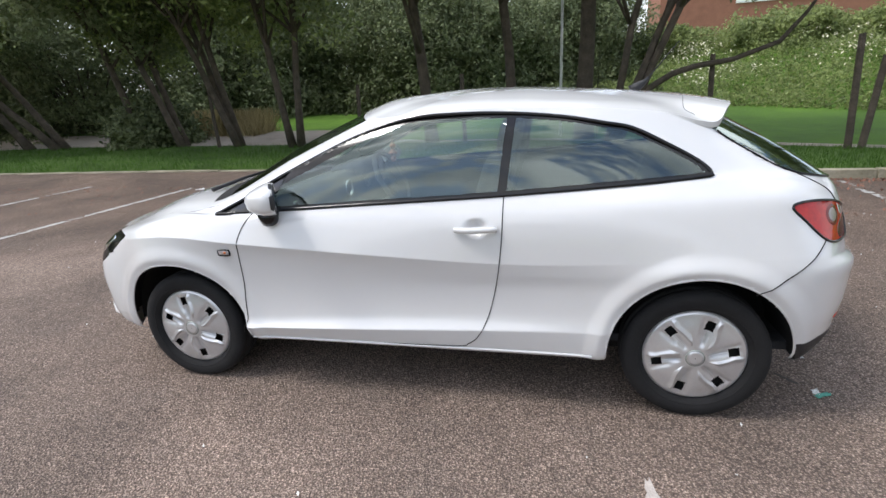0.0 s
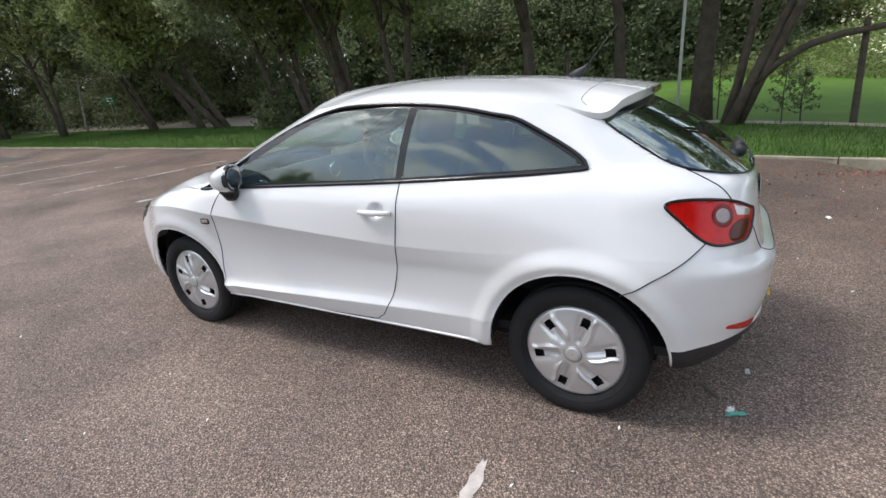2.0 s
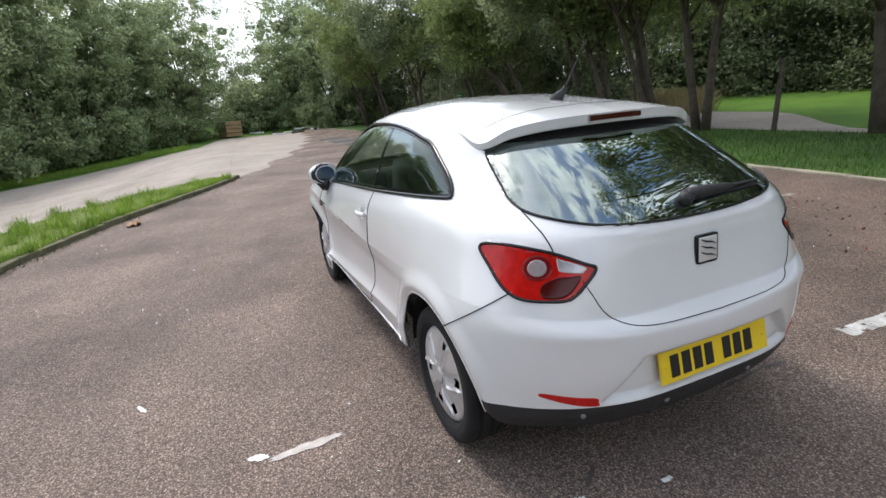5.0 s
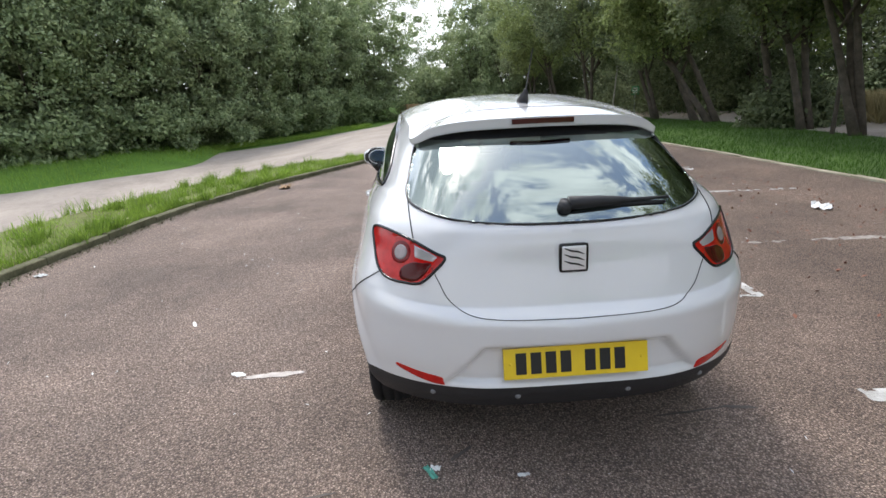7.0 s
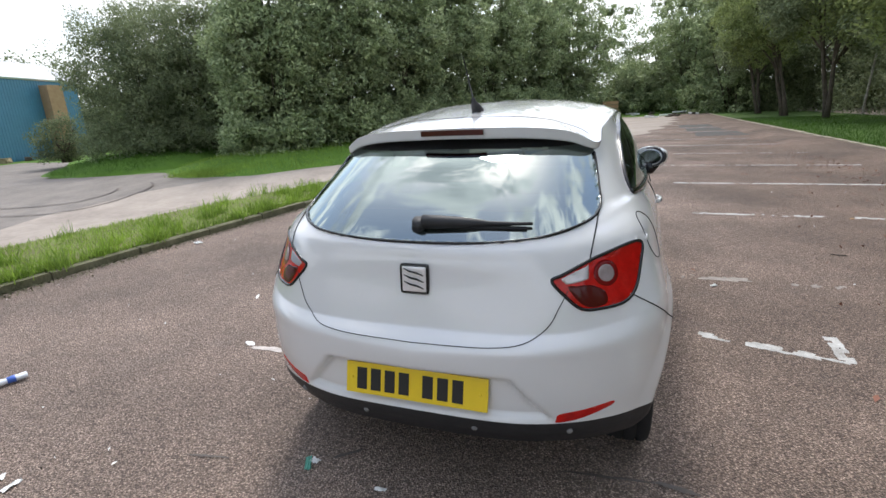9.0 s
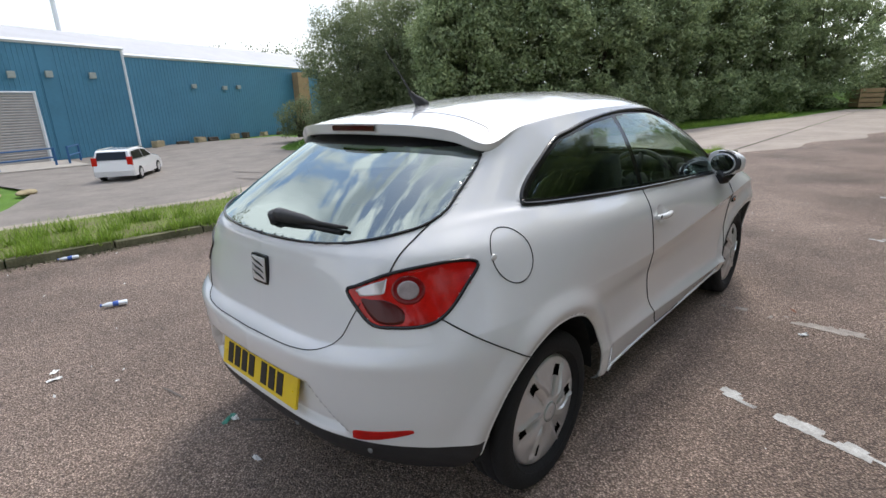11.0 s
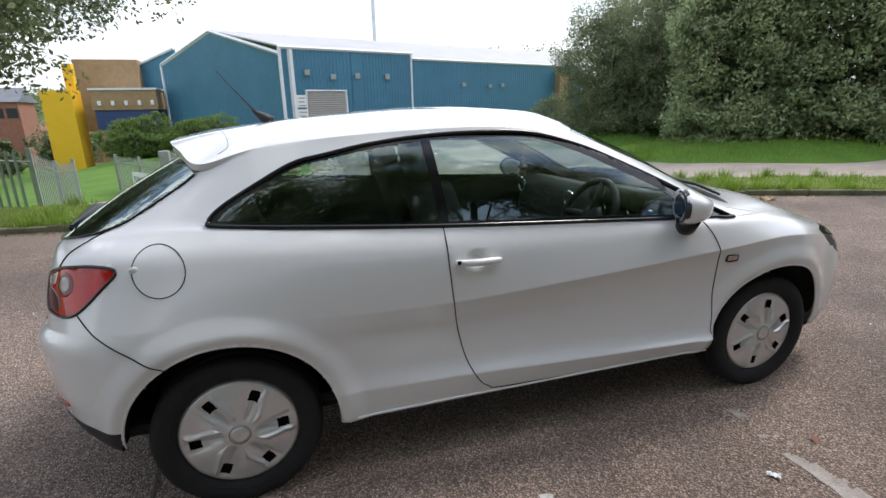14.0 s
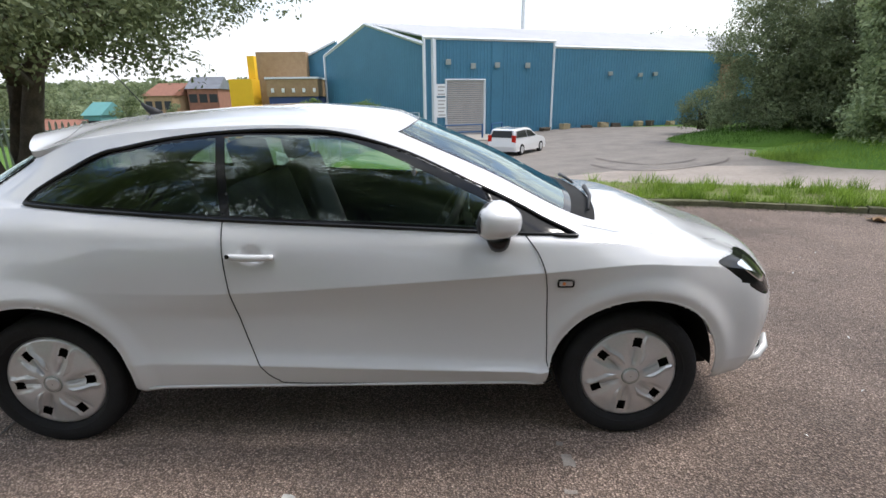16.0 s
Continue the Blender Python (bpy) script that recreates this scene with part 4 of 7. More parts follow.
patch("reflector", on_corner, round_poly([(36.5, .400), (42, .410), (49.5, .440), (50.8, .451), (49.5, .460), (42, .447), (36.8, .438), (36, .418)], 5), "red_lens", bumps, "red bumper reflector", .002)
heads = [made_parts["headlamp", (sd,)] for sd in (1, -1)]
patch("headlamp_reflector", on_side, round_poly([(2.86, .778), (2.935, .785), (2.995, .72), (2.975, .68), (2.90, .738)], 5), "chrome", heads, "bright headlamp bowl", .0015)

# fuel flap, on the right flank only
ring = [on_side(-.165 + .080 * math.cos(a), .917 + .080 * math.sin(a), .0004) for a in span(0, math.tau, 0.15)]
b = tube(bmesh.new(), [(p.x, -p.y, p.z) for p in ring], 0.0018, 6)
flap = part("fuel_flap_gap", b, M["seam"], car, "round gap of the fuel flap")
p = on_side(-.238, .925)
b = bmesh.new(); bmesh.ops.create_uvsphere(b, u_segments=12, v_segments=8, radius=0.013)
bmesh.ops.transform(b, matrix=pose(p.x, -p.y, p.z) @ Matrix.Diagonal((1.1, 0.4, 0.9, 1)), verts=b.verts)
part("fuel_flap_grip", b, M["paint"], car, smooth=True)

# door handles, side repeaters, mirrors
for sd in (1, -1):
    door = made_parts["door", (sd,)]
    b = bmesh.new()
    ends = on_side(.815, .858), on_side(.995, .854)
    hp = [ends[0].lerp(ends[1], k / 12) + Vector((0, .012 + .014 * math.sin(math.pi * k / 12), 0)) for k in range(13)]
    tube(b, [(p.x, p.y * sd, p.z) for p in hp], [0.011 + 0.003 * math.sin(math.pi * k / 12) for k in range(13)], 10)
    handle = part("door_handle", b, M["paint"], door, "white grip handle", smooth=True)
    if sd < 0:
        p = on_side(.825, .858, .030)
        b = bmesh.new(); bmesh.ops.create_uvsphere(b, u_segments=12, v_segments=8, radius=0.009)
        bmesh.ops.transform(b, matrix=pose(p.x, -p.y, p.z) @ Matrix.Diagonal((1, .3, 1, 1)), verts=b.verts)
        part("lock", b, M["gloss_black"], door, "dark key lock")
    p = on_side(2.128, .738)
    b = bmesh.new()
    box(b, (-.033, -.005, -.017), (.033, .005, .017), .012)
    bmesh.ops.transform(b, matrix=pose(p.x, p.y * sd, p.z, 0, 0, 0), verts=b.verts)
    rep = part("side_repeater", b, M["gloss_black"], car, "small oval side indicator")
    b = box(bmesh.new(), (-.027, -.008, -.011), (.027, .008, .011), .006)
    bmesh.ops.transform(b, matrix=pose(p.x, p.y * sd, p.z), verts=b.verts)
    part("indicator_cover", b, M["clear_lens"], rep, "clear indicator cover")
    b = bmesh.new(); bmesh.ops.create_uvsphere(b, u_segments=10, v_segments=6, radius=0.007)
    bmesh.ops.transform(b, matrix=pose(p.x - .008, (p.y + .007) * sd, p.z), verts=b.verts)
    part("bulb", b, M["orange"], rep, "orange bulb")
    # mirror: shell, glass, foot
    seat_m = pose(1.845, 0.805, 0.992, 0, 0, 29)

    def placed(b):
        bmesh.ops.transform(b, matrix=seat_m, verts=b.verts)
        for v in b.verts:
            v.co.y *= sd
        bmesh.ops.recalc_face_normals(b, faces=b.faces[:])
        return b

    b = bmesh.new()
    bmesh.ops.create_uvsphere(b, u_segments=32, v_segments=18, radius=1)
    for v in b.verts:
        x, y, z = v.co
        x = max(x, -0.32)
        f = max(0.0, x)
        up = (1 - 0.42 * f) if z > 0 else (1 - 0.12 * f)
        v.co = Vector((x * 0.098 * (1.0 - 0.12 * y), y * 0.104 * (1 - 0.28 * f * f), (abs(z) ** 0.62) * math.copysign(1, z) * up * (0.066 + 0.007 * (1 - y))))
    mir = part("wing_mirror", placed(b), M["paint"], door, "white mirror shell", smooth=True)
    b = lathe(bmesh.new(), [(0.001, 0), (0.86, 0), (0.9, 0.002)], 32, "x", (-.0345, 0, 0))
    for v in b.verts:
        v.co = Vector((v.co.x, v.co.y * 0.090, v.co.z * 0.058))
    part("mirror_glass", placed(b), M["mirror"], mir, "dark mirror glass")
    b = lathe(bmesh.new(), [(0.001, 0.003), (0.88, 0.0), (0.93, -.005), (1.06, -0.005), (1.13, 0.004), (1.14, 0.014)], 32, "x", (-.0275, 0, 0))
    for v in b.verts:
        v.co = Vector((v.co.x, v.co.y * 0.094, v.co.z * 0.064))
    part("mirror_rim", placed(b), M["black_plastic"], mir, "black mirror rim", smooth=True)
    b = bmesh.new()
    pts = [(1.875, .725, .905), (1.87, .755, .896), (1.862, .79, .902), (1.855, .808, .945)]
    tube(b, [(x, y * sd, z) for x, y, z in pts], [.036, .037, .042, .052], 14)
    part("mirror_foot", b, M["gloss_black"], mir, "black mirror foot", smooth=True)

# roof aerial, high brake lamp, badge, rear wiper, number plate, sensors
b = bmesh.new()
q = on_top(.185, 0)
tube(b, [(q.x + .03, 0, q.z - .004), (q.x, 0, q.z + .018), (q.x - .03, 0, q.z + .038), (q.x - .045, 0, q.z + .055)], [.030, .022, .012, .007], 12)
aer = part("aerial", b, M["black_plastic"], car, "black roof aerial on a moulded foot", smooth=True)
b = bmesh.new()
tube(b, [(q.x - .04, 0, q.z + .05), (q.x - .17, 0, q.z + .21)], [.0034, .002], 8)
part("rod", b, M["black_plastic"], aer, smooth=True)
b = bmesh.new()
bp = [RV[14][13].lerp(RV[14][12], (abs(y) / .28) ** 2).lerp(RV[13][13].lerp(RV[13][12], (abs(y) / .28) ** 2), .42) + Vector((-.002, y - RV[14][12].y * (abs(y) / .28) ** 2, 0)) for y in span(-.125, .125, .025)]
for a in (0,):
    ring = []
    for p in bp:
        ring.append([b.verts.new(p + Vector((dx, 0, dz))) for dx, dz in ((.004, -.011), (-.006, -.009), (-.006, .010), (.004, .012))])
    for a, c in zip(ring, ring[1:]):
        for k in range(3):
            b.faces.new((a[k], a[k + 1], c[k + 1], c[k]))
part("brake_lamp", b, M["brake_lens"], made_parts["spoiler", (1, -1)], "dark red high brake lamp")
gate = made_parts["tailgate", (1, -1)]
q = on_tail(0, .853)
b = box(bmesh.new(), (-.010, -.050, -.050), (.006, .050, .050), .014)
bmesh.ops.transform(b, matrix=pose(q.x, 0, q.z, 0, 4, 0), verts=b.verts)
badge = part("badge", b, M["gloss_black"], gate, "square badge with a black frame")
b = box(bmesh.new(), (-.0125, -.042, -.042), (.0, .042, .042), .006)
bmesh.ops.transform(b, matrix=pose(q.x, 0, q.z, 0, 4, 0), verts=b.verts)
part("badge_field", b, M["silver"], badge, "silver badge field")
for z in (-.019, .003, .024):
    b = bmesh.new()
    tube(b, [(-.0135, .034, z + .011), (-.0145, .012, z + .002), (-.0145, -.012, z - .002), (-.0135, -.034, z - .011)], [.0015, .0034, .0034, .0015], 8)
    bmesh.ops.transform(b, matrix=pose(q.x, 0, q.z, 0, 4, 0), verts=b.verts)
    part("badge_bar", b, M["gloss_black"], badge, "slanted black bar", smooth=True)
b = bmesh.new()
wp = [on_tail(-.005 - .36 * k / 8, 1.012, .013) for k in range(9)]
tube(b, wp, [.024, .023, .021, .019, .015, .008, .007, .006, .005], 10)
tube(b, [on_tail(.012, 1.005, -.01), on_tail(.004, 1.010, .024)], [.026, .024], 12)
wiper = part("rear_wiper", b, M["black_plastic"], gate, "black rear wiper", smooth=True)
b = bmesh.new()
tube(b, [on_tail(-.02 - .33 * k / 8, 1.004, .006) for k in range(9)], .006, 6)
part("wiper_blade", b, M["tyre"], wiper, "rubber blade")
plate = part("number_plate", box(bmesh.new(), (-.006, -.26, -.0555), (.004, .26, .0555), .003), M["yellow"], gate, "yellow rear number plate")
plate.parent = made_parts["rear_bumper", (1, -1)]
plate.matrix_local = pose(-.686, 0, .4955, 0, 13, 0)
xs, k = [-.1975 + i * .0535 for i in range(4)] + [-.1975 + 4 * .0535 + .034 + i * .0535 for i in range(3)], 0
for x in xs:
    b = box(bmesh.new(), (-.0085, -x - .019, -.0385), (-.0055, -x + .019, .0385), .001)
    o = part("plate_bar", b, M["ink"], plate)
for y in (-.235, .235):
    b = bmesh.new(); bmesh.ops.create_uvsphere(b, u_segments=10, v_segments=6, radius=.005)
    bmesh.ops.transform(b, matrix=pose(-.006, y, 0), verts=b.verts)
    part("plate_screw", b, M["yellow"], plate)
for y in (-.50, -.20, .20, .50):
    q = on_tail(y, .362)
    b = bmesh.new(); bmesh.ops.create_uvsphere(b, u_segments=14, v_segments=8, radius=.011)
    bmesh.ops.transform(b, matrix=pose(*q) @ Matrix.Diagonal((.5, 1, 1, 1)), verts=b.verts)
    part("parking_sensor", b, M["grey_trim"], made_parts["rear_valance", (1, -1)], "round grey parking sensor", smooth=True)
for sd in (1, -1):   # wipers on the scuttle
    b = bmesh.new()
    y0 = .45 * sd
    tube(b, [on_top(2.40, y0, .02), on_top(2.36, y0 - .25 * 1, .02), on_top(2.33, y0 - .50, .02)] if sd > 0 else [on_top(2.38, -.10, .02), on_top(2.33, -.35, .02), on_top(2.26, -.56, .02)], [.012, .009, .006], 8)
    part("front_wiper", b, M["black_plastic"], car, "black front wiper", smooth=True)


# wheels
def hub_height(r, a):
    """Relief of the six-spoke wheel cover at radius r and bearing a within its sector (-30 to 30 degrees)."""
    h = 0.020 * (1 - (r / 0.212) ** 2) + 0.003 * math.cos(radians(a * 6)) * smooth01(.05, .10, r) * (1 - smooth01(.14, .18, r)) - 0.012 * smooth01(.200, .212, r)
    if r < 0.034:
        h += 0.004
    elif r < 0.040:
        h -= 0.004
    g = (abs(a) < 30) and math.exp(-(((abs(a) - 30) * r / 0.20) / 3.2) ** 2)
    h -= 0.008 * g * smooth01(.045, .07, r) * (1 - smooth01(.165, .195, r))
    s = a + 30 if a < 0 else a - 30
    d = (s - 9.5 - 190 * max(0, .155 - r)) * r / 0.15   # a fin that sweeps along one side of each opening
    h += 0.010 * (math.exp(-(d / 1.2) ** 2) if d < 0 else math.exp(-(d / 5.0) ** 2)) * smooth01(.055, .09, r) * (1 - smooth01(.178, .192, r))
    d2 = (s + 9.5) * r / 0.15
    h -= 0.005 * math.exp(-(d2 / 4.0) ** 2) * smooth01(.08, .12, r) * (1 - smooth01(.176, .19, r))
    return h


def wheel_root():
    w = empty("wheel")
    prof = [(.188, .050), (.206, .066), (.214, .084), (.235, .097), (.262, .099), (.280, .095), (.291, .086), (.2975, .070), (.2965, .052), (.290, .050), (.290, .044), (.2985, .042),
            (.300, .02), (.300, .005), (.292, .003), (.292, -.004), (.300, -.006), (.300, -.03), (.292, -.034), (.292, -.042), (.298, -.046), (.290, -.075), (.262, -.094), (.205, -.085), (.188, -.05)]
    t = part("tyre", lathe(bmesh.new(), prof, 72), M["tyre"], w, "black tyre", smooth=True)
    b = bmesh.new()
    for k, r in enumerate((.232, .268)):   # raised sidewall bands
        lathe(b, [(r - .003, .0945 if k == 0 else .0925), (r - .002, .097 if k == 0 else .095), (r + .002, .0968 if k == 0 else .0945), (r + .003, .0942 if k == 0 else .0918)], 72)
    part("sidewall_band", b, M["tyre"], t)
    part("rim", lathe(bmesh.new(), [(.03, .045), (.19, .045), (.200, .055), (.206, .064)], 48), M["liner"], w, "dark steel rim", smooth=True)
    b = bmesh.new()
    rs = [.002] + span(.012, .032, .01) + [.034, .040, .046] + span(.054, .198, .006) + [.204, .209, .212]
    na = 360
    grid = [[b.verts.new((r * math.cos(k / na * math.tau), .080 + hub_height(r, (k / na * 360) % 60 - 30), r * math.sin(k / na * math.tau))) for k in range(na)] for r in rs]
    for i in range(len(rs) - 1):
        for k in range(na):
            rm, am = (rs[i] + rs[i + 1]) / 2, ((k + .5) / na * 360) % 60 - 30
            s = am + 30 if am < 0 else am - 30
            if .134 < rm < .176 and abs(s) * rm < 1.05:
                continue
            b.faces.new((grid[i][k], grid[i + 1][k], grid[i + 1][(k + 1) % na], grid[i][(k + 1) % na]))
    bmesh.ops.recalc_face_normals(b, faces=b.faces[:])
    part("wheel_cover", b, M["hubcap"], w, "silver six-spoke plastic wheel cover", smooth=True)
    lathe(b := bmesh.new(), [(.0345, .1025), (.0375, .103), (.0395, .099)], 36)
    part("cover_ring", b, M["galv"], w, smooth=True)
    return w


wheel = wheel_root()
for i, (x, s, turn) in enumerate(((0, 1, 12), (2.469, 1, 40), (0, -1, 5), (2.469, -1, 22))):
    w = wheel if i == 0 else copy_thing(wheel, Matrix())
    w.parent = car
    w.matrix_basis = pose(x, s * (.712 if x > 1 else .690), .294, 0, 0, 0 if s > 0 else 180) @ pose(0, 0, 0, 0, turn, 0)
for sd in (1, -1):   # pale lip below the fog lamp
    b = bmesh.new()
    tube(b, [(2.97, .69 * sd, .285), (3.05, .66 * sd, .293), (3.115, .60 * sd, .318), (3.135, .56 * sd, .365)], [.008, .018, .022, .008], 8)
    part("bumper_lip", b, M["paint"], made_parts["front_bumper", (1, -1)], smooth=True)
    b = bmesh.new()
    tube(b, [(3.05, .63 * sd, .340), (3.095, .565 * sd, .375)], [.022, .016], 10)
    part("fog_lamp", b, M["gloss_black"], made_parts["front_bumper", (1, -1)], "black fog lamp recess", smooth=True)

# cabin
bm = bmesh.new()
for sd in (1, -1):
    made = {}
    i0, i1 = [min(range(len(us)), key=lambda k: abs(us[k] - u)) for u in (4.75, 13.0)]
    j0, j1 = [min(range(len(vs)), key=lambda k: abs(vs[k] - v)) for v in (1.5, 9.93)]
    idx, jdx = list(range(i0, i1, 8)) + [i1], list(range(j0, j1, 10)) + [j1]
    g = [[bm.verts.new((P[i, j][0] * 0.985 + 0.015, (P[i, j][1] - 0.055) * sd if P[i, j][1] > .06 else 0, P[i, j][2])) for j in jdx] for i in idx]
    for a, c in zip(g, g[1:]):
        for k in range(len(jdx) - 1):
            q = (a[k], c[k], c[k + 1], a[k + 1])
            if all(min(math.hypot(v.co.x - cx, v.co.z - cz) - r for cx, cz, r in ARCHES) > .03 for v in q):
                bm.faces.new(q)
bmesh.ops.remove_doubles(bm, verts=bm.verts[:], dist=1e-4)
part("cabin_lining", bm, M["dash"], car, "dark grey plastic cabin lining", smooth=True)
bm = bmesh.new()
for sd in (1, -1):
    made = {}
    for i, j in np.argwhere((region == "body_shell") & (CV > 9.95) & (CV < 14.6) & (X < 2.0)):
        q = []
        for a, c in ((i, j), (i + 1, j), (i + 1, j + 1), (i, j + 1)):
            if (a, c) not in made:
                p = P[a, c]
                made[a, c] = bm.verts.new((.75 + (p[0] - .75) * .985, p[1] * sd * .968, p[2] - .014))
            q.append(made[a, c])
        bm.faces.new(q)
part("pillar_trim", bm, M["grey_trim"], car, "grey plastic pillar trim", smooth=True)
bm = box(bmesh.new(), (-.45, -.66, .30), (2.2, .66, .34), .01)
part("cabin_floor", bm, M["seat"], car, "dark carpet floor")
bm = bmesh.new()
grid = [[bm.verts.new((x, y, 1.345 - .05 * (y / .45) ** 2 - .05 * ((x - .75) / .9) ** 2)) for y in span(-.47, .47, .094)] for x in span(-.08, 1.45, .15)]
for a, c in zip(grid, grid[1:]):
    for k in range(len(a) - 1):
        bm.faces.new((a[k], a[k + 1], c[k + 1], c[k]))
part("headlining", bm, M["grey_trim"], car, "grey cloth headlining", smooth=True)


def soft_block(bm, size, at, turn=(0, 0, 0), bevel=.05):
    b2 = bmesh.new()
    box(b2, [-s / 2 for s in size], [s / 2 for s in size], bevel)
    me = bpy.data.meshes.new("tmp")
    bmesh.ops.transform(b2, matrix=pose(*at, *turn), verts=b2.verts)
    b2.to_mesh(me); b2.free()
    bm.from_mesh(me)
    bpy.data.meshes.remove(me)
    return bm


for y in (.36, -.36):
    st = part("front_seat", soft_block(bmesh.new(), (.50, .50, .16), (1.22, y, .52), (0, -6, 0)), M["seat"], car, "dark cloth front seat", smooth=True)
    part("backrest", soft_block(bmesh.new(), (.14, .48, .62), (.91, y, .82), (0, -18, 0)), M["seat"], st, smooth=True)
    part("headrest", soft_block(bmesh.new(), (.10, .26, .17), (.79, y, 1.20), (0, -14, 0), .045), M["seat"], st, smooth=True)
bench = part("rear_seat", soft_block(bmesh.new(), (.48, 1.15, .16), (.33, 0, .55), (0, -6, 0)), M["seat"], car, "dark cloth rear bench seat", smooth=True)
part("backrest", soft_block(bmesh.new(), (.13, 1.12, .52), (.04, 0, .82), (0, -20, 0)), M["seat"], bench, smooth=True)
for y in (.33, -.33):
    part("headrest", soft_block(bmesh.new(), (.09, .24, .12), (-.06, y, 1.09), (0, -14, 0), .04), M["seat"], bench, smooth=True)
part("parcel_shelf", box(bmesh.new(), (-.44, -.46, .955), (-.10, .46, .975), .008), M["seat"], car, "black parcel shelf")
dash = part("dashboard", soft_block(bmesh.new(), (.42, 1.36, .30), (2.02, 0, .80), (0, 12, 0), .08), M["dash"], car, "black moulded dashboard", smooth=True)
part("instrument_hood", soft_block(bmesh.new(), (.24, .36, .10), (1.90, -.36, .965), (0, 8, 0), .045), M["dash"], dash, smooth=True)
for y in (-.27, -.45, 0.02, .62, -.62):
    b = lathe(bmesh.new(), [(.045, 0), (.052, .004), (.05, .012), (.04, .014)], 24, "x", (1.795 if abs(y) < .5 else 1.81, y, .90))
    part("dial", b, M["chrome"], dash, "silver-ringed dial", smooth=True)
b = bmesh.new()
ring = [(.19 * math.cos(a), .19 * math.sin(a), 0) for a in span(0, math.tau, .2)]
tube(b, ring, .017, 10, False)
for a in (0, 180, 270):
    tube(b, [(.04 * math.cos(radians(a)), .04 * math.sin(radians(a)), -.03), (.185 * math.cos(radians(a)), .185 * math.sin(radians(a)), 0)], [.03, .016], 8)
lathe(b, [(.001, .0), (.06, -.005), (.075, -.03), (.05, -.05)], 24, "z")
bmesh.ops.transform(b, matrix=pose(1.66, -.36, .885, 0, -62, 0) @ pose(0, 0, 0, 0, 0, 180), verts=b.verts)
part("steering_wheel", b, M["dash"], car, "black three-spoke steering wheel", smooth=True)
b = box(bmesh.new(), (1.50, -.13, 1.245), (1.53, .13, 1.305), .012)
part("rear_view_mirror", b, M["black_plastic"], car, "black rear-view mirror")
b = bmesh.new()
tube(b, [(1.50, .03, 1.245), (1.50, .03, 1.165)], .002, 5)
for dz, r in ((1.14, .022), (1.10, .030), (1.065, .018)):
    lathe(b, [(.002, dz + .025), (r, dz), (r * .3, dz - .018)], 7, "z", (1.50, .03, 0))
part("air_freshener", b, M["brick_red"], car, "dark hanging air freshener")

def true_shape(p):
    """The shell was drawn a little small: ease it out to the car's true proportions."""
    x, y, z = p
    y *= 1 - 0.10 * smooth01(2.51, 2.906, x)   # the nose narrows in front of the wheels
    x += 0.04 * smooth01(2.807, 3.054, x)
    u, w, q = x - 1.2, z - 0.8, y * y
    return Vector((
        1.2251 + 1.0113 * u + 0.0053 * w - 0.0144 * q - 0.0018 * u * u + 0.0062 * u * w - 0.009 * w * w + 0.0016 * u ** 3 + 0.0029 * u * q,
        y * (1.0377 + 0.0119 * u + 0.0032 * w + 0.0011 * u * u + 0.0224 * w * w),
        0.7925 - 0.006 * u + 1.0242 * w + 0.0162 * q - 0.0035 * u * w + 0.0145 * w * w - 0.013 * w * q + 0.0036 * u * q - 0.009 * smooth01(1.05, 1.35, z)))


rigid = {part_ for top in car.children_recursive if top.name.split(".")[0] in ("wheel", "number_plate") for part_ in [top, *top.children_recursive]}
for ob in car.children_recursive:
    if ob.type == "MESH" and ob not in rigid:
        co = np.empty(len(ob.data.vertices) * 3)
        ob.data.vertices.foreach_get("co", co)
        ob.data.vertices.foreach_set("co", np.array([true_shape(p)[:] for p in co.reshape(-1, 3)]).ravel())
        ob.data.update()

# ---- leaves, trunks and grass ----
def leaf_mesh(name, centres, length, rng, material, parent=None, label="", up=0.35, droop=0.0, aspect=0.5, out=None):
    """Many small folded leaves as one mesh: each has four corners and two faces."""
    n = len(centres)
    d = rng.normal(size=(n, 3)); d[:, 2] -= droop
    d /= np.linalg.norm(d, axis=1)[:, None]
    nrm = rng.normal(size=(n, 3)) * 0.7
    nrm[:, 2] += up * 2
    if out is not None:
        nrm += out * 0.9
    nrm -= (nrm * d).sum(1)[:, None] * d
    nrm /= np.linalg.norm(nrm, axis=1)[:, None] + 1e-9
    s = np.cross(nrm, d)
    L = (length * rng.uniform(0.6, 1.3, n))[:, None]
    W = L * aspect
    v = np.empty((n, 4, 3))
    v[:, 0], v[:, 2] = centres - d * L * 0.5, centres + d * L * 0.5
    v[:, 1] = centres + s * W * 0.5 + nrm * W * 0.15 + d * L * 0.05
    v[:, 3] = centres - s * W * 0.5 + nrm * W * 0.15 + d * L * 0.05
    me = bpy.data.meshes.new(name)
    me.vertices.add(4 * n); me.vertices.foreach_set("co", v.ravel())
    me.loops.add(4 * n); me.loops.foreach_set("vertex_index", np.arange(4 * n))
    me.polygons.add(n)
    me.polygons.foreach_set("loop_start", np.arange(n) * 4)
    me.update(calc_edges=True)
    me.materials.append(material)
    ob = new(name, me)
    if parent:
        ob.parent = parent
    if label:
        tagged(ob, label)
    return ob


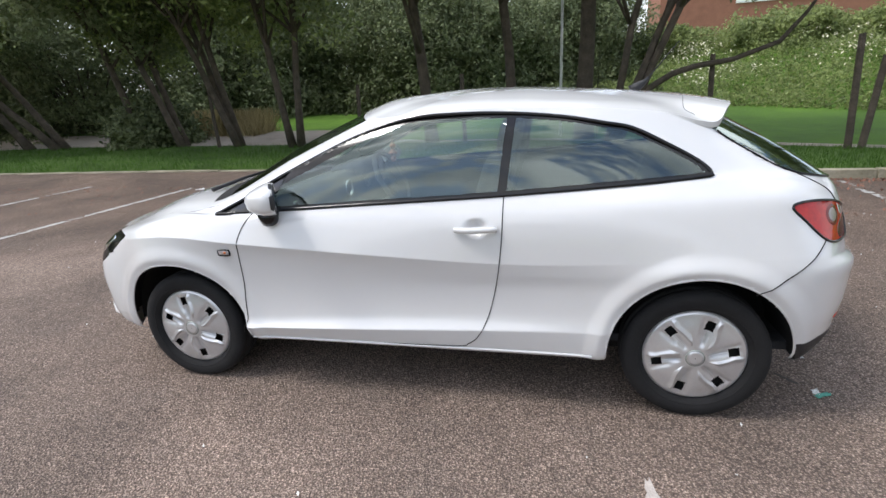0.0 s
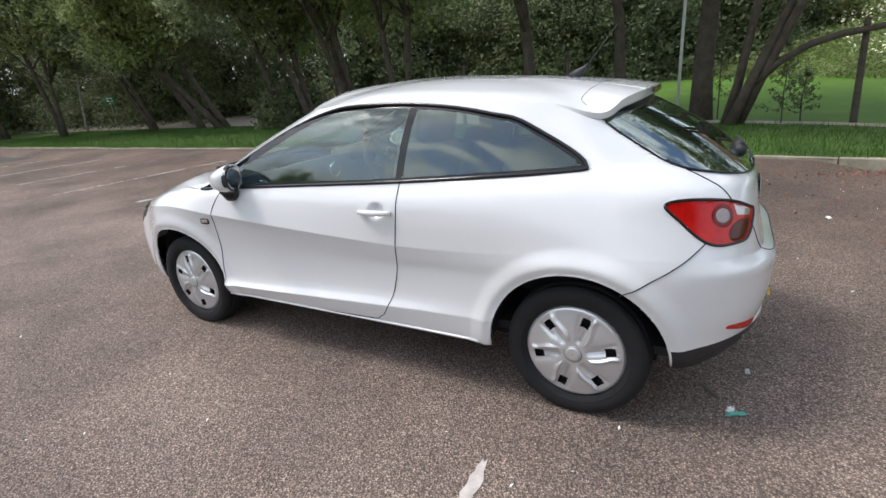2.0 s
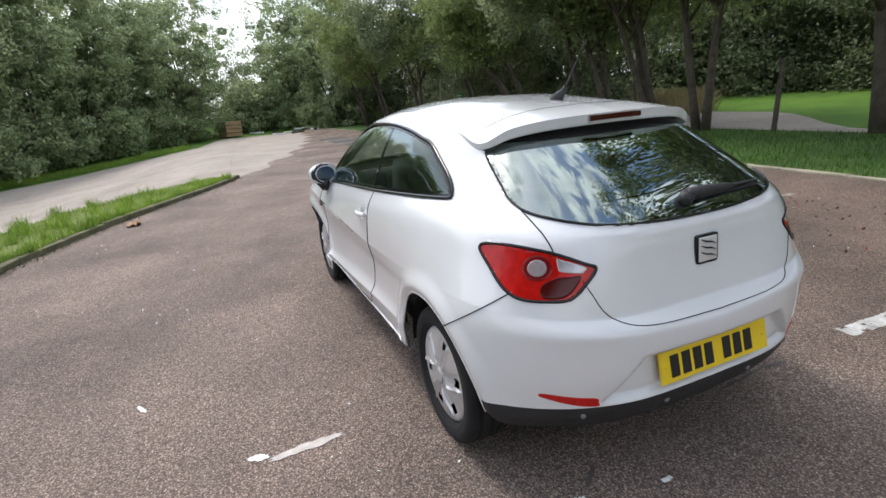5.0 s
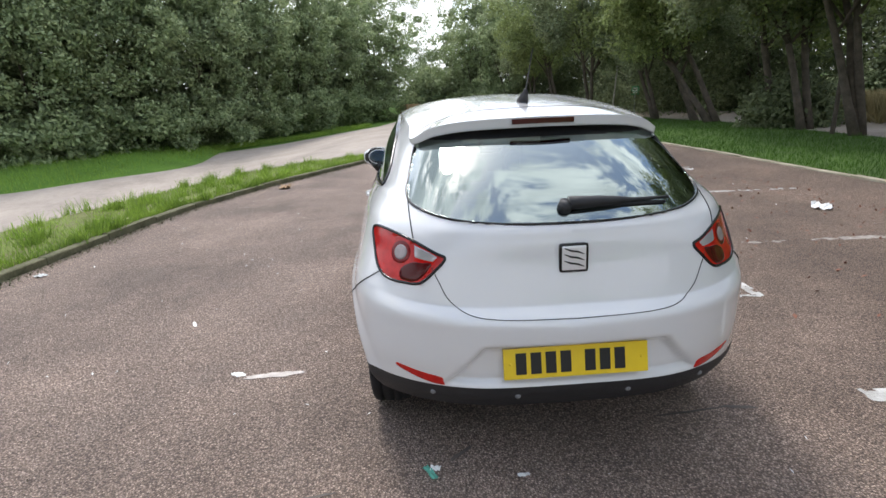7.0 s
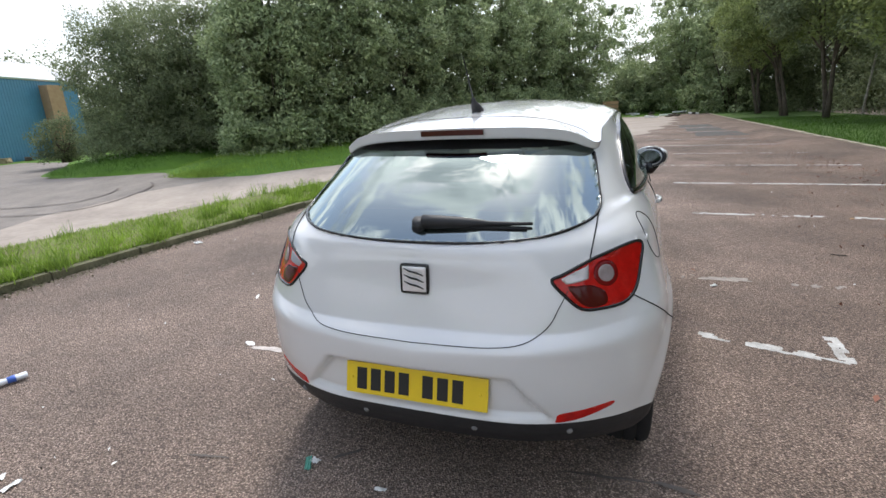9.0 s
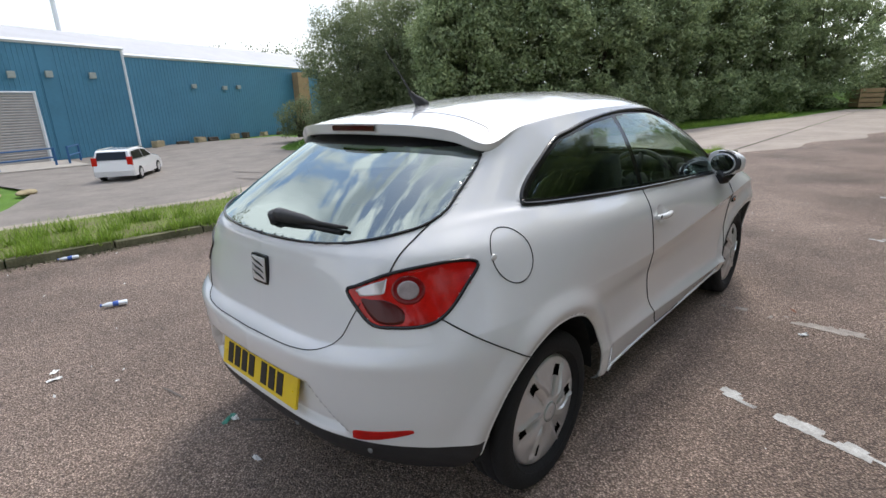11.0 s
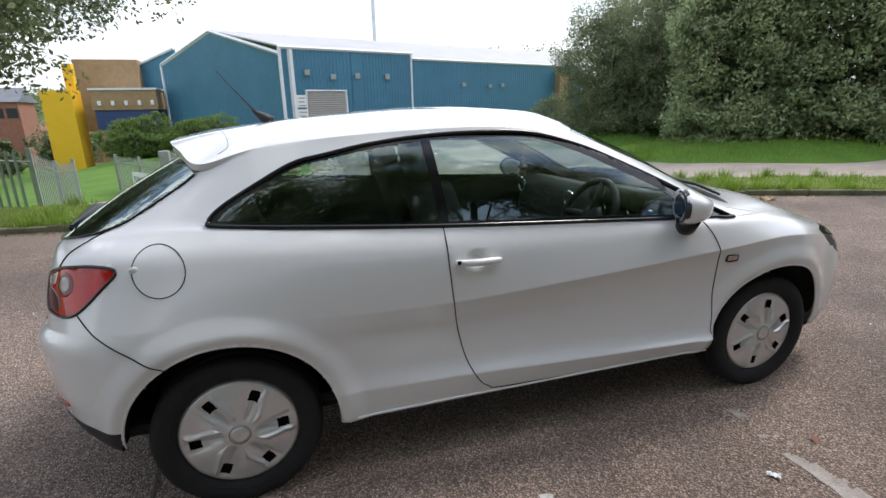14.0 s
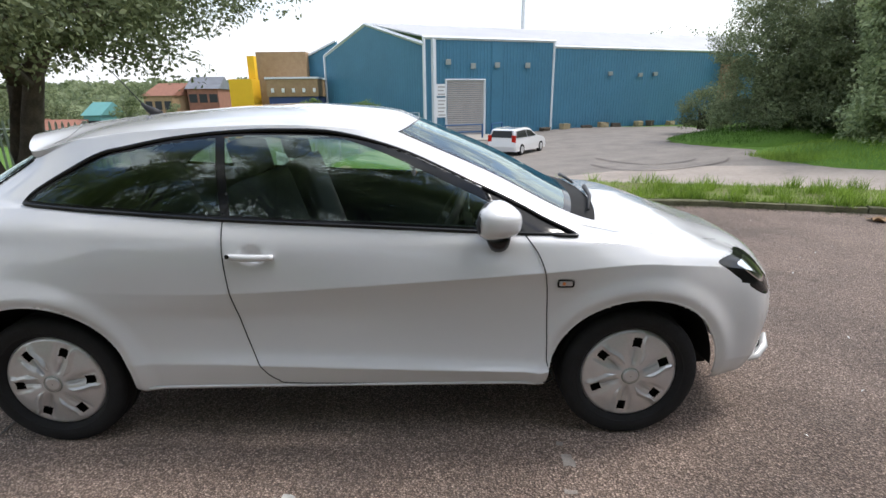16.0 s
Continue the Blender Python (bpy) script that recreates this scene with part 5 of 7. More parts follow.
def clumps(rng, centre, radii, count, size, per, hollow=0.55):
    """Leaf places gathered into clumps over an uneven ball; with the way out of the clump for each."""
    c = np.array(centre, float)
    d = rng.normal(size=(count, 3)); d /= np.linalg.norm(d, axis=1)[:, None]
    k = 1 + 0.22 * np.sin(d[:, 0] * 5 + c[0]) * np.cos(d[:, 1] * 4 + c[1]) + 0.12 * np.sin(d[:, 2] * 9 + c[0])
    r = rng.uniform(hollow, 1.0, count) ** 0.6 * k
    at = c + d * r[:, None] * np.array(radii)
    sz = size * rng.uniform(0.6, 1.4, count)
    o = rng.normal(size=(count, per, 3)); o /= np.linalg.norm(o, axis=2)[..., None]
    o[..., 2] *= 0.7
    rad = rng.uniform(0.25, 1.0, (count, per)) ** 0.5
    p = at[:, None] + o * (rad * sz[:, None])[..., None]
    return p.reshape(-1, 3), (o + d[:, None] * 0.6).reshape(-1, 3)


def bend(a, b, sag, n=6, rnd=None):
    a, b = Vector(a), Vector(b)
    return [a.lerp(b, k / n) + Vector((0, 0, sag * math.sin(math.pi * k / n))) + (Vector((rnd.uniform(-1, 1), rnd.uniform(-1, 1), 0)) * 0.05 * math.sin(math.pi * k / n) if rnd else Vector()) for k in range(n + 1)]


def tree(name, x, y, height, lean, girth, spread, leaves, label, seed, stems=1, leaf="leaf", crown_low=0.42, size=0.13):
    """A tree: tapered, leaning stems that part into limbs, and a broken crown of small leaves."""
    rnd, rng = random.Random(seed), np.random.default_rng(seed)
    z0 = ground_z(x, y) - 0.05
    root = empty(name, pose(x, y, z0))
    tagged(root, label, "tree")
    bt, tips = bmesh.new(), []
    for s in range(stems):
        a = rnd.uniform(0, math.tau)
        off = Vector((math.cos(a), math.sin(a), 0)) * (girth * 0.9 if stems > 1 else 0)
        topx = Vector((lean[0] + rnd.uniform(-.4, .4) * (stems > 1) * 2, lean[1] + rnd.uniform(-.3, .3) * (stems > 1) * 2, height * rnd.uniform(.52, .62)))
        path = bend(off, topx + off * 2, 0.15, 7, rnd)
        g = girth * (1 if stems == 1 else 0.72)
        tube(bt, path, [g * (1.25 if k == 0 else 1) * (1 - 0.55 * k / 7) for k in range(8)], 9)
        for k in range(7):
            f = rnd.uniform(0.42, 1.0)
            st = path[min(7, int(f * 7))]
            an = rnd.uniform(0, math.tau)
            ln = spread * rnd.uniform(0.55, 1.0)
            en = st + Vector((math.cos(an) * ln, math.sin(an) * ln, rnd.uniform(0.15, 0.55) * height * (1.1 - f * .5)))
            lp = bend(st, en, 0.25, 5, rnd)
            gg = g * (0.55 - 0.25 * f)
            tube(bt, lp, [gg * (1 - 0.8 * q / 5) for q in range(6)], 6)
            tips.append((lp[3], lp[5]))
            for m in range(3):
                s2 = lp[rnd.randrange(2, 5)]
                e2 = s2 + Vector((rnd.uniform(-1, 1), rnd.uniform(-1, 1), rnd.uniform(-.25, .6))) * spread * 0.45
                tube(bt, bend(s2, e2, 0.08, 3, rnd), [gg * .35, gg * .27, gg * .18, gg * .08], 5)
                tips.append((e2, e2))
    part("trunk", bt, M["bark"], root, "rough grey-brown leaning trunk and limbs", smooth=True)
    pts = []
    per = max(20, leaves // (len(tips) * 3))
    outs = []
    for a, b in tips:
        for q in range(3):
            cpt = a.lerp(b, rnd.random()) + Vector((rnd.gauss(0, .35), rnd.gauss(0, .35), rnd.gauss(0, .25)))
            cpt.z = max(cpt.z, height * crown_low * rnd.uniform(0.75, 1.0))
            p, o = clumps(rng, cpt, (.4 * spread / 2,) * 3, 3, .34 * spread / 2, per // 3 + 1, 0.2)
            pts.append(p); outs.append(o)
    leaf_mesh("crown", np.concatenate(pts), size, rng, M[leaf], root, "small green leaves in loose clumps", out=np.concatenate(outs))
    return root


def bush(name, x, y, radii, leaves, label, seed, leaf="leaf", size=0.13, category="bush", zoff=0.0, per=60, hollow=0.6, csize=0.55):
    """A dense bush: stems from the ground, and clumps of leaves down to the grass."""
    rnd, rng = random.Random(seed), np.random.default_rng(seed)
    z0 = ground_z(x, y) + zoff
    root = empty(name, pose(x, y, z0 - 0.1))
    tagged(root, label, category)
    b = bmesh.new()
    for k in range(9):
        a, f = rnd.uniform(0, math.tau), rnd.uniform(.3, .8)
        tube(b, bend((rnd.uniform(-.3, .3), rnd.uniform(-.3, .3), 0), (math.cos(a) * radii[0] * f, math.sin(a) * radii[1] * f, radii[2] * rnd.uniform(1.0, 1.7)), .2, 5, rnd), [.07, .06, .05, .035, .02, .01], 6)
    part("woody_base", b, M["bark"], root, "thin brown stems")
    p, o = clumps(rng, (0, 0, radii[2] * 0.93), radii, leaves // per, csize, per, hollow)
    if leaves > 10000 and category != "hedge":   # low branches that hang down to the grass
        p2, o2 = clumps(rng, (0, 0, radii[2] * 0.22), (radii[0] * 1.02, radii[1] * 1.02, radii[2] * 0.26), leaves // per // 4, csize, per, 0.7)
        p, o = np.concatenate([p, p2]), np.concatenate([o, o2])
    keep = p[:, 2] > 0.03
    leaf_mesh("foliage", p[keep], size, rng, M[leaf], root, "dense leaves in overlapping clumps", up=0.75, out=o[keep])
    if leaves > 10000:   # larger leaves of the dark leaf colour fill the middle
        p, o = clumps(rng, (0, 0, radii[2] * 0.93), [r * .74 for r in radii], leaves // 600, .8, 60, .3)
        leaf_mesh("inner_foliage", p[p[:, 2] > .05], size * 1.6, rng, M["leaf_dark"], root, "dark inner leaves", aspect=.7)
    return root


def blades(name, xs, ys, up, h, seed, label, key="grass"):
    """Grass blades as one mesh of bent slivers."""
    rng = np.random.default_rng(seed)
    n = len(xs)
    z = np.array([ground_z(a, b) for a, b in zip(xs, ys)]) + up
    base = np.stack([xs, ys, z], 1)
    a = rng.uniform(0, math.tau, n)
    side = np.stack([np.cos(a), np.sin(a), 0 * a], 1)
    hh = h * rng.uniform(0.4, 1.3, n)
    leanv = np.stack([rng.normal(0, .35, n) * hh, rng.normal(0, .35, n) * hh, hh], 1)
    w = (0.006 + 0.03 * hh)[:, None]
    v = np.empty((n, 4, 3))
    v[:, 0], v[:, 1] = base - side * w * .5, base + side * w * .5
    v[:, 2], v[:, 3] = base + leanv + side * w * .08, base + leanv * .95 - side * w * .08
    me = bpy.data.meshes.new(name)
    me.vertices.add(4 * n); me.vertices.foreach_set("co", v.ravel())
    me.loops.add(4 * n); me.loops.foreach_set("vertex_index", np.arange(4 * n))
    me.polygons.add(n); me.polygons.foreach_set("loop_start", np.arange(n) * 4)
    me.update(calc_edges=True)
    me.materials.append(M[key])
    return tagged(new(name, me), label, "grass", kind="stuff")


# trees along the mown verge
NEAR_TREES = [
    # x, y, height, lean, girth, spread, stems, leaves
    (0.04, -10.2, 12.5, (0.1, 0.6), 0.21, 4.0, 1, 15000), (-0.55, -9.2, 9.5, (-1.6, 0.8), 0.13, 3.2, 3, 9000), (1.75, -10.4, 12.0, (0.5, 0.6), 0.14, 3.6, 1, 14000),
    (4.0, -10.5, 12.5, (0.4, 0.9), 0.16, 4.0, 1, 16000), (8.0, -10.3, 11.0, (-0.5, 0.9), 0.15, 3.7, 2, 18000), (10.3, -11.1, 10.5, (0.8, 0.8), 0.15, 3.5, 3, 18000),
    (12.9, -11.6, 10.5, (1.0, 1.0), 0.16, 3.6, 2, 16000), (14.6, -11.8, 9.5, (0.3, 1.2), 0.13, 3.2, 1, 13000),
]
FAR_TREES = [
    (18.4, -12.0, 8.2, (2.6, 1.5), 0.19, 3.1, 2, 16000), (20.2, -12.2, 7.6, (2.2, 0.9), 0.16, 2.9, 1, 13000),
    (23.0, -11.8, 8.4, (0.6, 0.9), 0.16, 3.0, 2, 14000), (27.5, -9.8, 9.0, (-0.5, 0.8), 0.16, 3.0, 2, 14000), (32.5, -9.5, 9.6, (0.3, 1.0), 0.16, 3.1, 2, 13000), (38.0, -9.3, 9.8, (0, 0.8), 0.16, 3.1, 2, 12000),
]
for i, (x, y, h, lean, g, sp, st, nl) in enumerate(NEAR_TREES + FAR_TREES):
    o = tree("verge_tree", x, y, h, lean, g, sp * (1.15 if h > 11.5 else 1), int(nl * (2.1 if h > 7.9 else 1.3)), ("leaning several-stemmed" if st > 1 else "tall single-stemmed") + " broadleaf tree on the mown verge", 100 + i, st, "leaf_dark" if i % 2 else "leaf", 0.42 if h < 8 else 0.31, 0.13 if h < 8 else 0.165)
    tagged(o, group="trees along the verge")
    if i == 1:
        second_tree = o
# wood behind the lane
for i, (x, y, r) in enumerate([(9.5, -24, 4.0), (5.5, -26, 4.0), (12, -25, 4.0), (15.5, -24, 4.0), (19.5, -23, 4.0), (13.5, -28, 5.0), (19, -27, 5.0), (23, -17.5, 3.8), (28.5, -16.8, 4.2), (34, -16.2, 4.4), (40, -15.5, 4.4), (26, -20.5, 6.0), (32.5, -20, 6.2), (39, -19, 6.2), (45.5, -15, 5.6), (18, -22, 5.2), (46, -12, 3.6), (14.5, -12.3, .9), (2.5, -25.5, 3.4), (7.5, -22.5, 3.6), (-0.6, -26.5, 2.9), (4.9, -23.6, 3.0), (0.6, -28.5, 3.6)]):
    o = bush("wood_bush", x, y, (r * 1.05, r, r * 0.98), 22000, "dark dense tree and shrub of the wood", 200 + i, "wood_leaf" if i % 3 else "leaf_dark", 0.18, "shrub", -0.4, 50, 0.45, 0.8)
    tagged(o, group="wood behind the lane")
# overgrown bank
rng = np.random.default_rng(31)
bx = rng.uniform(-22, 9, 110000); by = np.array([bank_foot(v) for v in bx]) - rng.uniform(0, 15, 110000)
bz = np.array([ground_z(a, b) for a, b in zip(bx, by)]) + rng.uniform(0, 1, 110000) ** 2 * (0.35 + 0.5 * (np.sin(bx * 1.3) * np.cos(by * 1.1) > 0.1))
ivy = leaf_mesh("ivy_bank", np.stack([bx, by, bz], 1), 0.14, rng, M["leaf"], up=0.8)
tagged(ivy, "green ivy and brambles covering the bank", "ivy", kind="stuff")
fx = rng.uniform(-22, -4, 5200); fy = np.array([bank_foot(v) for v in fx]) - 1.5 - rng.uniform(0, 1, 5200) ** .7 * 9
keep = np.sin(fx * 1.1 + 1) + np.cos(fy * 1.4 + fx * .4) > rng.uniform(-.3, 1.2, 5200)
fx, fy = fx[keep], fy[keep]
fz = np.array([ground_z(a, b) for a, b in zip(fx, fy)]) + rng.uniform(.3, .75, len(fx))
tagged(leaf_mesh("bramble_flowers", np.stack([fx, fy, fz], 1), .13, rng, M["flower"], up=1.2), "cream flower heads in the brambles on the bank", "flowers", kind="stuff")
tx = rng.uniform(11.5, 17, 9000); ty = -14.6 + rng.normal(0, .35, 9000) - .12 * (tx - 12)
blades("dry_grass", tx, ty, 0.02, .75, 61, "tall tan grass beyond the lane", "dry_grass")
limb = [(-0.9, -9.05, .9), (-1.24, -9, 1.25), (-1.67, -9, 1.51), (-2.1, -9, 1.63), (-2.8, -9, 1.72), (-3.6, -9, 2.0), (-4.0, -9, 2.5), (-4.15, -9, 2.75)]
b = tube(bmesh.new(), [(x + .55, y + 9.2, z - ground_z(-.55, -9.2) + .05) for x, y, z in limb], [.075, .07, .065, .06, .05, .045, .035, .025], 9)
part("long_limb", b, M["bark"], second_tree, "long low bent limb", smooth=True)
for i, (x, y) in enumerate([(-14, -22), (-9.5, -25.5), (-4.5, -28.5), (1, -31), (6, -34), (-19, -19)]):
    o = bush("bank_shrub", x, y, (2.8, 2.0, .75), 9000, "pale-flowering shrub on the overgrown bank", 260 + i, "leaf", 0.20, "shrub", 0.0, 50, 0.5, 0.5)
    tagged(o, group="shrubs on the bank")

# the tall bushes along the access road
ROAD_BUSHES = [(23.3, 18.6, 3.1, 5.4), (26.6, 16.2, 3.4, 5.9), (30.2, 14.0, 3.6, 6.0), (34.0, 12.0, 3.7, 6.0), (38.0, 10.0, 3.8, 6.1), (42.0, 8.2, 4.0, 6.2), (46.5, 6.8, 4.0, 6.3)]
for i, (x, y, r, h) in enumerate(ROAD_BUSHES):
    o = bush("roadside_bush", x, y, (r, r * 0.95, h), (46000, 46000, 40000, 34000, 28000, 22000, 18000)[i], "tall dense grey-green bush beside the access road", 300 + i, "leaf_grey", 0.22 + 0.006 * i, "bush", 0.2, 70, 0.62, 0.62)
    tagged(o, group="bushes beside the road")
for i, (x, y, r, h) in enumerate([(22.9, 29.4, 3.3, 4.9), (25.6, 25.8, 2.8, 5.2), (26.8, 30.6, 3.2, 5.6), (30.5, 27.0, 3.4, 5.8)]):
    o = bush("dark_tree", x, y, (r, r, h), 46000, "dark feathery willow-like tree on the grassy mound", 330 + i, "leaf_dark", 0.15, "tree", 0.4, 60, 0.5, 0.6)
    tagged(o, group="dark trees on the mound")
for i, (x, y, r, h) in enumerate([(48.5, 4.2, 3.8, 6.6), (52, -1.5, 2.8, 2.2), (51, -6.5, 3.6, 6.2), (62, -3, 5, 3.4), (66, 4, 6.5, 8.6), (56, -9, 4.5, 6.0), (55, 8.5, 5.5, 9.0), (46, -9, 3.6, 6.4), (60, -8, 5.5, 8.6)]):
    o = bush("far_bush", x, y, (r, r, h), 12000, "rough bush at the end of the car park", 350 + i, "leaf_grey", 0.28, "bush", 0.0, 50, 0.5, 0.6)
    tagged(o, group="bushes at the far end")
small = bush("small_bush", 22.4, 36.3, (1.5, 1.4, 1.55), 9000, "round bush in front of the blue shed", 370, "wood_leaf", 0.14, "bush", .45)
# hedges on the lawn by the shed
for i, (x, y, a, b_, c) in enumerate([(-4.6, 38.0, 2.9, 1.5, 1.45), (-9.6, 41.5, 2.6, 1.5, 1.55)]):
    o = bush("clipped_hedge", x, y, (a, b_, c), 34000, "clipped green hedge on the lawn by the shed", 380 + i, "hedge_leaf", 0.13, "hedge", 0.0, 60, 0.8, 0.3)
    tagged(o, group="hedges by the shed")
# the tree that hangs over the fence
tree("ash_tree", -6.4, 6.9, 7.0, (0.1, 0.3), 0.30, 3.8, 100000, "ash tree with hanging sprays of narrow leaves by the fence", 411, 3, "ash_leaf", 0.40, 0.11)
# trees behind the camera's path, which the panes and the paint mirror
for i, (x, y) in enumerate([(-6.5, -9.5), (-11, -9.8), (-15.5, -9.6)]):
    o = tree("verge_tree", x, y, 12.0, (0.3, 0.7), 0.16, 4.0, 24000, "tall single-stemmed broadleaf tree on the mown verge", 430 + i, 1, "leaf", 0.40, 0.17)


rng = np.random.default_rng(77)
gx = rng.uniform(-9, 11.8, 42000)
lo, hi = np.array([lerp_line(KERB_L, v) + .13 for v in gx]), np.array([lerp_line(ROAD_N, v) for v in gx])
f = rng.uniform(0, 1, len(gx))
gy = lo + (hi - lo) * f
keep = np.sin(gx * 2.3 + np.sin(gy * 3)) * np.cos(gx * .9 - gy * 2.1) > rng.uniform(-1.1, .5, len(gx))
gx, gy = gx[keep], gy[keep]
blades("verge_grass", gx, gy, 0.08, 0.05, 1, "uneven uncut grass on the verge")
gx = rng.uniform(-9, 11.8, 9000)
gy = np.array([lerp_line(KERB_L, v) + .12 for v in gx]) + np.abs(rng.normal(0, .05, 9000)) - .03
tx, ty = [], []
for k in range(150):
    cx = rng.uniform(-8, 11.6); cy = lerp_line(KERB_L, cx) + .1 + rng.uniform(0, 1) ** 2 * (lerp_line(ROAD_N, cx) - lerp_line(KERB_L, cx))
    m_ = int(rng.integers(40, 130)); tx.append(cx + rng.normal(0, .07, m_)); ty.append(cy + rng.normal(0, .05, m_))
blades("grass_tufts", np.concatenate(tx), np.concatenate(ty), 0.06, 0.17, 5, "tall loose tufts of grass on the verge")
blades("kerb_grass", gx, gy, 0.06, 0.09, 2, "longer grass along the kerb")
gx = rng.uniform(-8, 30, 60000)
near, back = np.array([lerp_line(KERB_R, v) for v in gx]) - .12, np.array([lerp_line(LANE_N, v) for v in gx]) + .1
gy = near + (back - near) * rng.uniform(0, 1, 60000) ** 1.2
blades("bank_grass", gx, gy, 0.0, 0.09, 3, "short grass under the trees", "shaded_blade")
gx = rng.uniform(16, 36, 24000)
gy = np.array([lerp_line(ROAD_F, v) for v in gx]) + .8 + rng.uniform(0, 2.6, 24000)
blades("roadside_grass", gx, gy, 0.06, 0.26, 4, "long grass at the foot of the bushes")

# uncut grass on the two mounds
rng = np.random.default_rng(83)
for k, (cx, cy, rx, ry, h) in enumerate(((24, 28.5, 7.5, 5.2, .8), (25, 17.5, 9.0, 6.4, .55))):
    a, f = rng.uniform(0, math.tau, 16000), np.sqrt(rng.uniform(.05, .97, 16000))
    gx, gy = cx + rx * f * np.cos(a), cy + ry * f * np.sin(a)
    blades("mound_grass", gx, gy, (h + .05) * (1 - f ** 2.4) + .03, .22, 20 + k, "long bright grass on the mound", "grass" if k else "shaded_blade")

# ---- the blue shed and what stands round it ----
def wall_quad(bm, a, b, z0, z1, thick=0.25):
    """An upright wall slab between two plan points; its face is on the camera's side."""
    a, b = Vector((*a, 0)), Vector((*b, 0))
    n = Vector((b.y - a.y, a.x - b.x, 0)).normalized()
    vs8 = [bm.verts.new(p + Vector((0, 0, z))) for z in (z0, z1) for p in (a, b, b - n * thick, a - n * thick)]
    for q in ((0, 1, 5, 4), (1, 2, 6, 5), (2, 3, 7, 6), (3, 0, 4, 7), (4, 5, 6, 7), (3, 2, 1, 0)):
        bm.faces.new([vs8[k] for k in q])


def on_wall(a, b, s, out=0.0):
    """A plan point s metres along a wall, a little in front of it."""
    a, b = Vector((*a, 0)), Vector((*b, 0))
    d = (b - a).normalized()
    n = Vector((d.y, -d.x, 0))
    return a + d * s + n * out


def thicken(bm, offset):
    """Give flat faces a body."""
    r = bmesh.ops.extrude_face_region(bm, geom=bm.faces[:])
    bmesh.ops.translate(bm, vec=offset, verts=[v for v in r["geom"] if isinstance(v, bmesh.types.BMVert)])
    bmesh.ops.recalc_face_normals(bm, faces=bm.faces[:])


A, B, C, L, AP = (1.0, 42.0), (12.85, 45.8), (36.9, 54.0), (-9.6, 52.5), (-4.6, 47.5)
shed = empty("blue_shed", pose(A[0], A[1], -1.65))
tagged(shed, "long blue profiled-metal shed with a pale roof", "shed")


def fix(ob):
    ob.matrix_parent_inverse = shed.matrix_world.inverted()
    return ob


bm = bmesh.new(); wall_quad(bm, A, B, -2.2, 6.4); fix(part("front_wall", bm, M["blue_clad"], shed, "blue ribbed metal wall"))
bm = bmesh.new(); wall_quad(bm, B, C, -2.2, 5.95); fix(part("long_wall", bm, M["blue_clad"], shed, "blue ribbed metal wall"))
bm = bmesh.new()
gv = [bm.verts.new((*p, z)) for p, z in ((L, -3), (A, -2.2), (A, 5.9), (AP, 8.2), (L, 5.9))]
bm.faces.new(gv)
thicken(bm, (.18, .18, 0))
fix(part("gable_wall", bm, M["blue_clad"], shed, "blue ribbed metal gable"))


def ribs(name, a, b, z0, top_at, step, key):
    """Upright ribs of the cladding, joined into one piece."""
    bm = bmesh.new()
    n = int((Vector(b) - Vector(a)).length / step)
    for k in range(1, n):
        p = on_wall(a, b, k * step, 0.0)
        q = on_wall(a, b, k * step + .08, 0.0)
        t, m_ = top_at(k * step), on_wall(a, b, k * step + .04, 0.035)
        v1 = [bm.verts.new((w.x, w.y, z)) for z in (z0, t) for w in (p, m_, q)]
        bm.faces.new((v1[0], v1[1], v1[4], v1[3])); bm.faces.new((v1[1], v1[2], v1[5], v1[4]))
    o = fix(part(name, bm, M[key], shed))
    tagged(o, kind="stuff")


glen = (Vector(A) - Vector(L)).length
ribs("ribs", L, A, -2, lambda s: 5.85 + 2.3 * (1 - abs(s - glen / 2) / (glen / 2)) - .05, 0.32, "blue_clad")
ribs("ribs", A, B, -1.9, lambda s: 6.3, 0.32, "blue_clad")
ribs("ribs", B, C, -1.6, lambda s: 5.85, 0.32, "blue_clad")


def trim(name, pts, r, key="white_trim", label="white flashing"):
    bm = bmesh.new()
    tube(bm, pts, r, 4)
    fix(part(name, bm, M[key], shed, label))


wa = lambda s, z, out=.06: (*on_wall(A, B, s, out)[:2], z)
trim("gable_flashing", [(*L, 5.9), (*AP, 8.25), (A[0] - .1, A[1] - .1, 5.95)], .17)
trim("corner_flashing", [wa(-.1, -1.8), wa(-.1, 6.4)], .14)
trim("corner_flashing", [wa(0.75, -1.8), wa(0.75, 6.3)], .22)
trim("eave_flashing", [wa(-.2, 6.45), wa(12.5, 6.45)], .15)
trim("joint_flashing", [wa(12.4, -1.5), wa(12.4, 6.4)], .10)
wb = lambda s, z, out=.06: (*on_wall(B, C, s, out)[:2], z)
trim("eave_flashing", [wb(0, 6.0), wb(25.5, 6.0)], .15)
trim("corner_flashing", [(L[0], L[1] - .1, -2.5), (L[0], L[1] - .1, 5.9)], .12)
# roof
bm = bmesh.new()
d = (Vector(B) - Vector(A)).normalized()
R2 = Vector(AP) + d * 46
mid = Vector(AP) + (Vector(B) - Vector(A))
for q in (((*A, 6.45), (*B, 6.5), (mid.x, mid.y, 8.24), (*AP, 8.25)), ((*B, 6.06), (*C, 6.06), (R2.x, R2.y, 8.2), (mid.x, mid.y, 8.24))):
    bm.faces.new([bm.verts.new(p) for p in q])
far_l = Vector(L) + d * 46
bm.faces.new([bm.verts.new(p) for p in ((*AP, 8.25), (R2.x, R2.y, 8.2), (far_l.x, far_l.y, 5.9), (*L, 5.95))])
thicken(bm, (0, 0, .12))
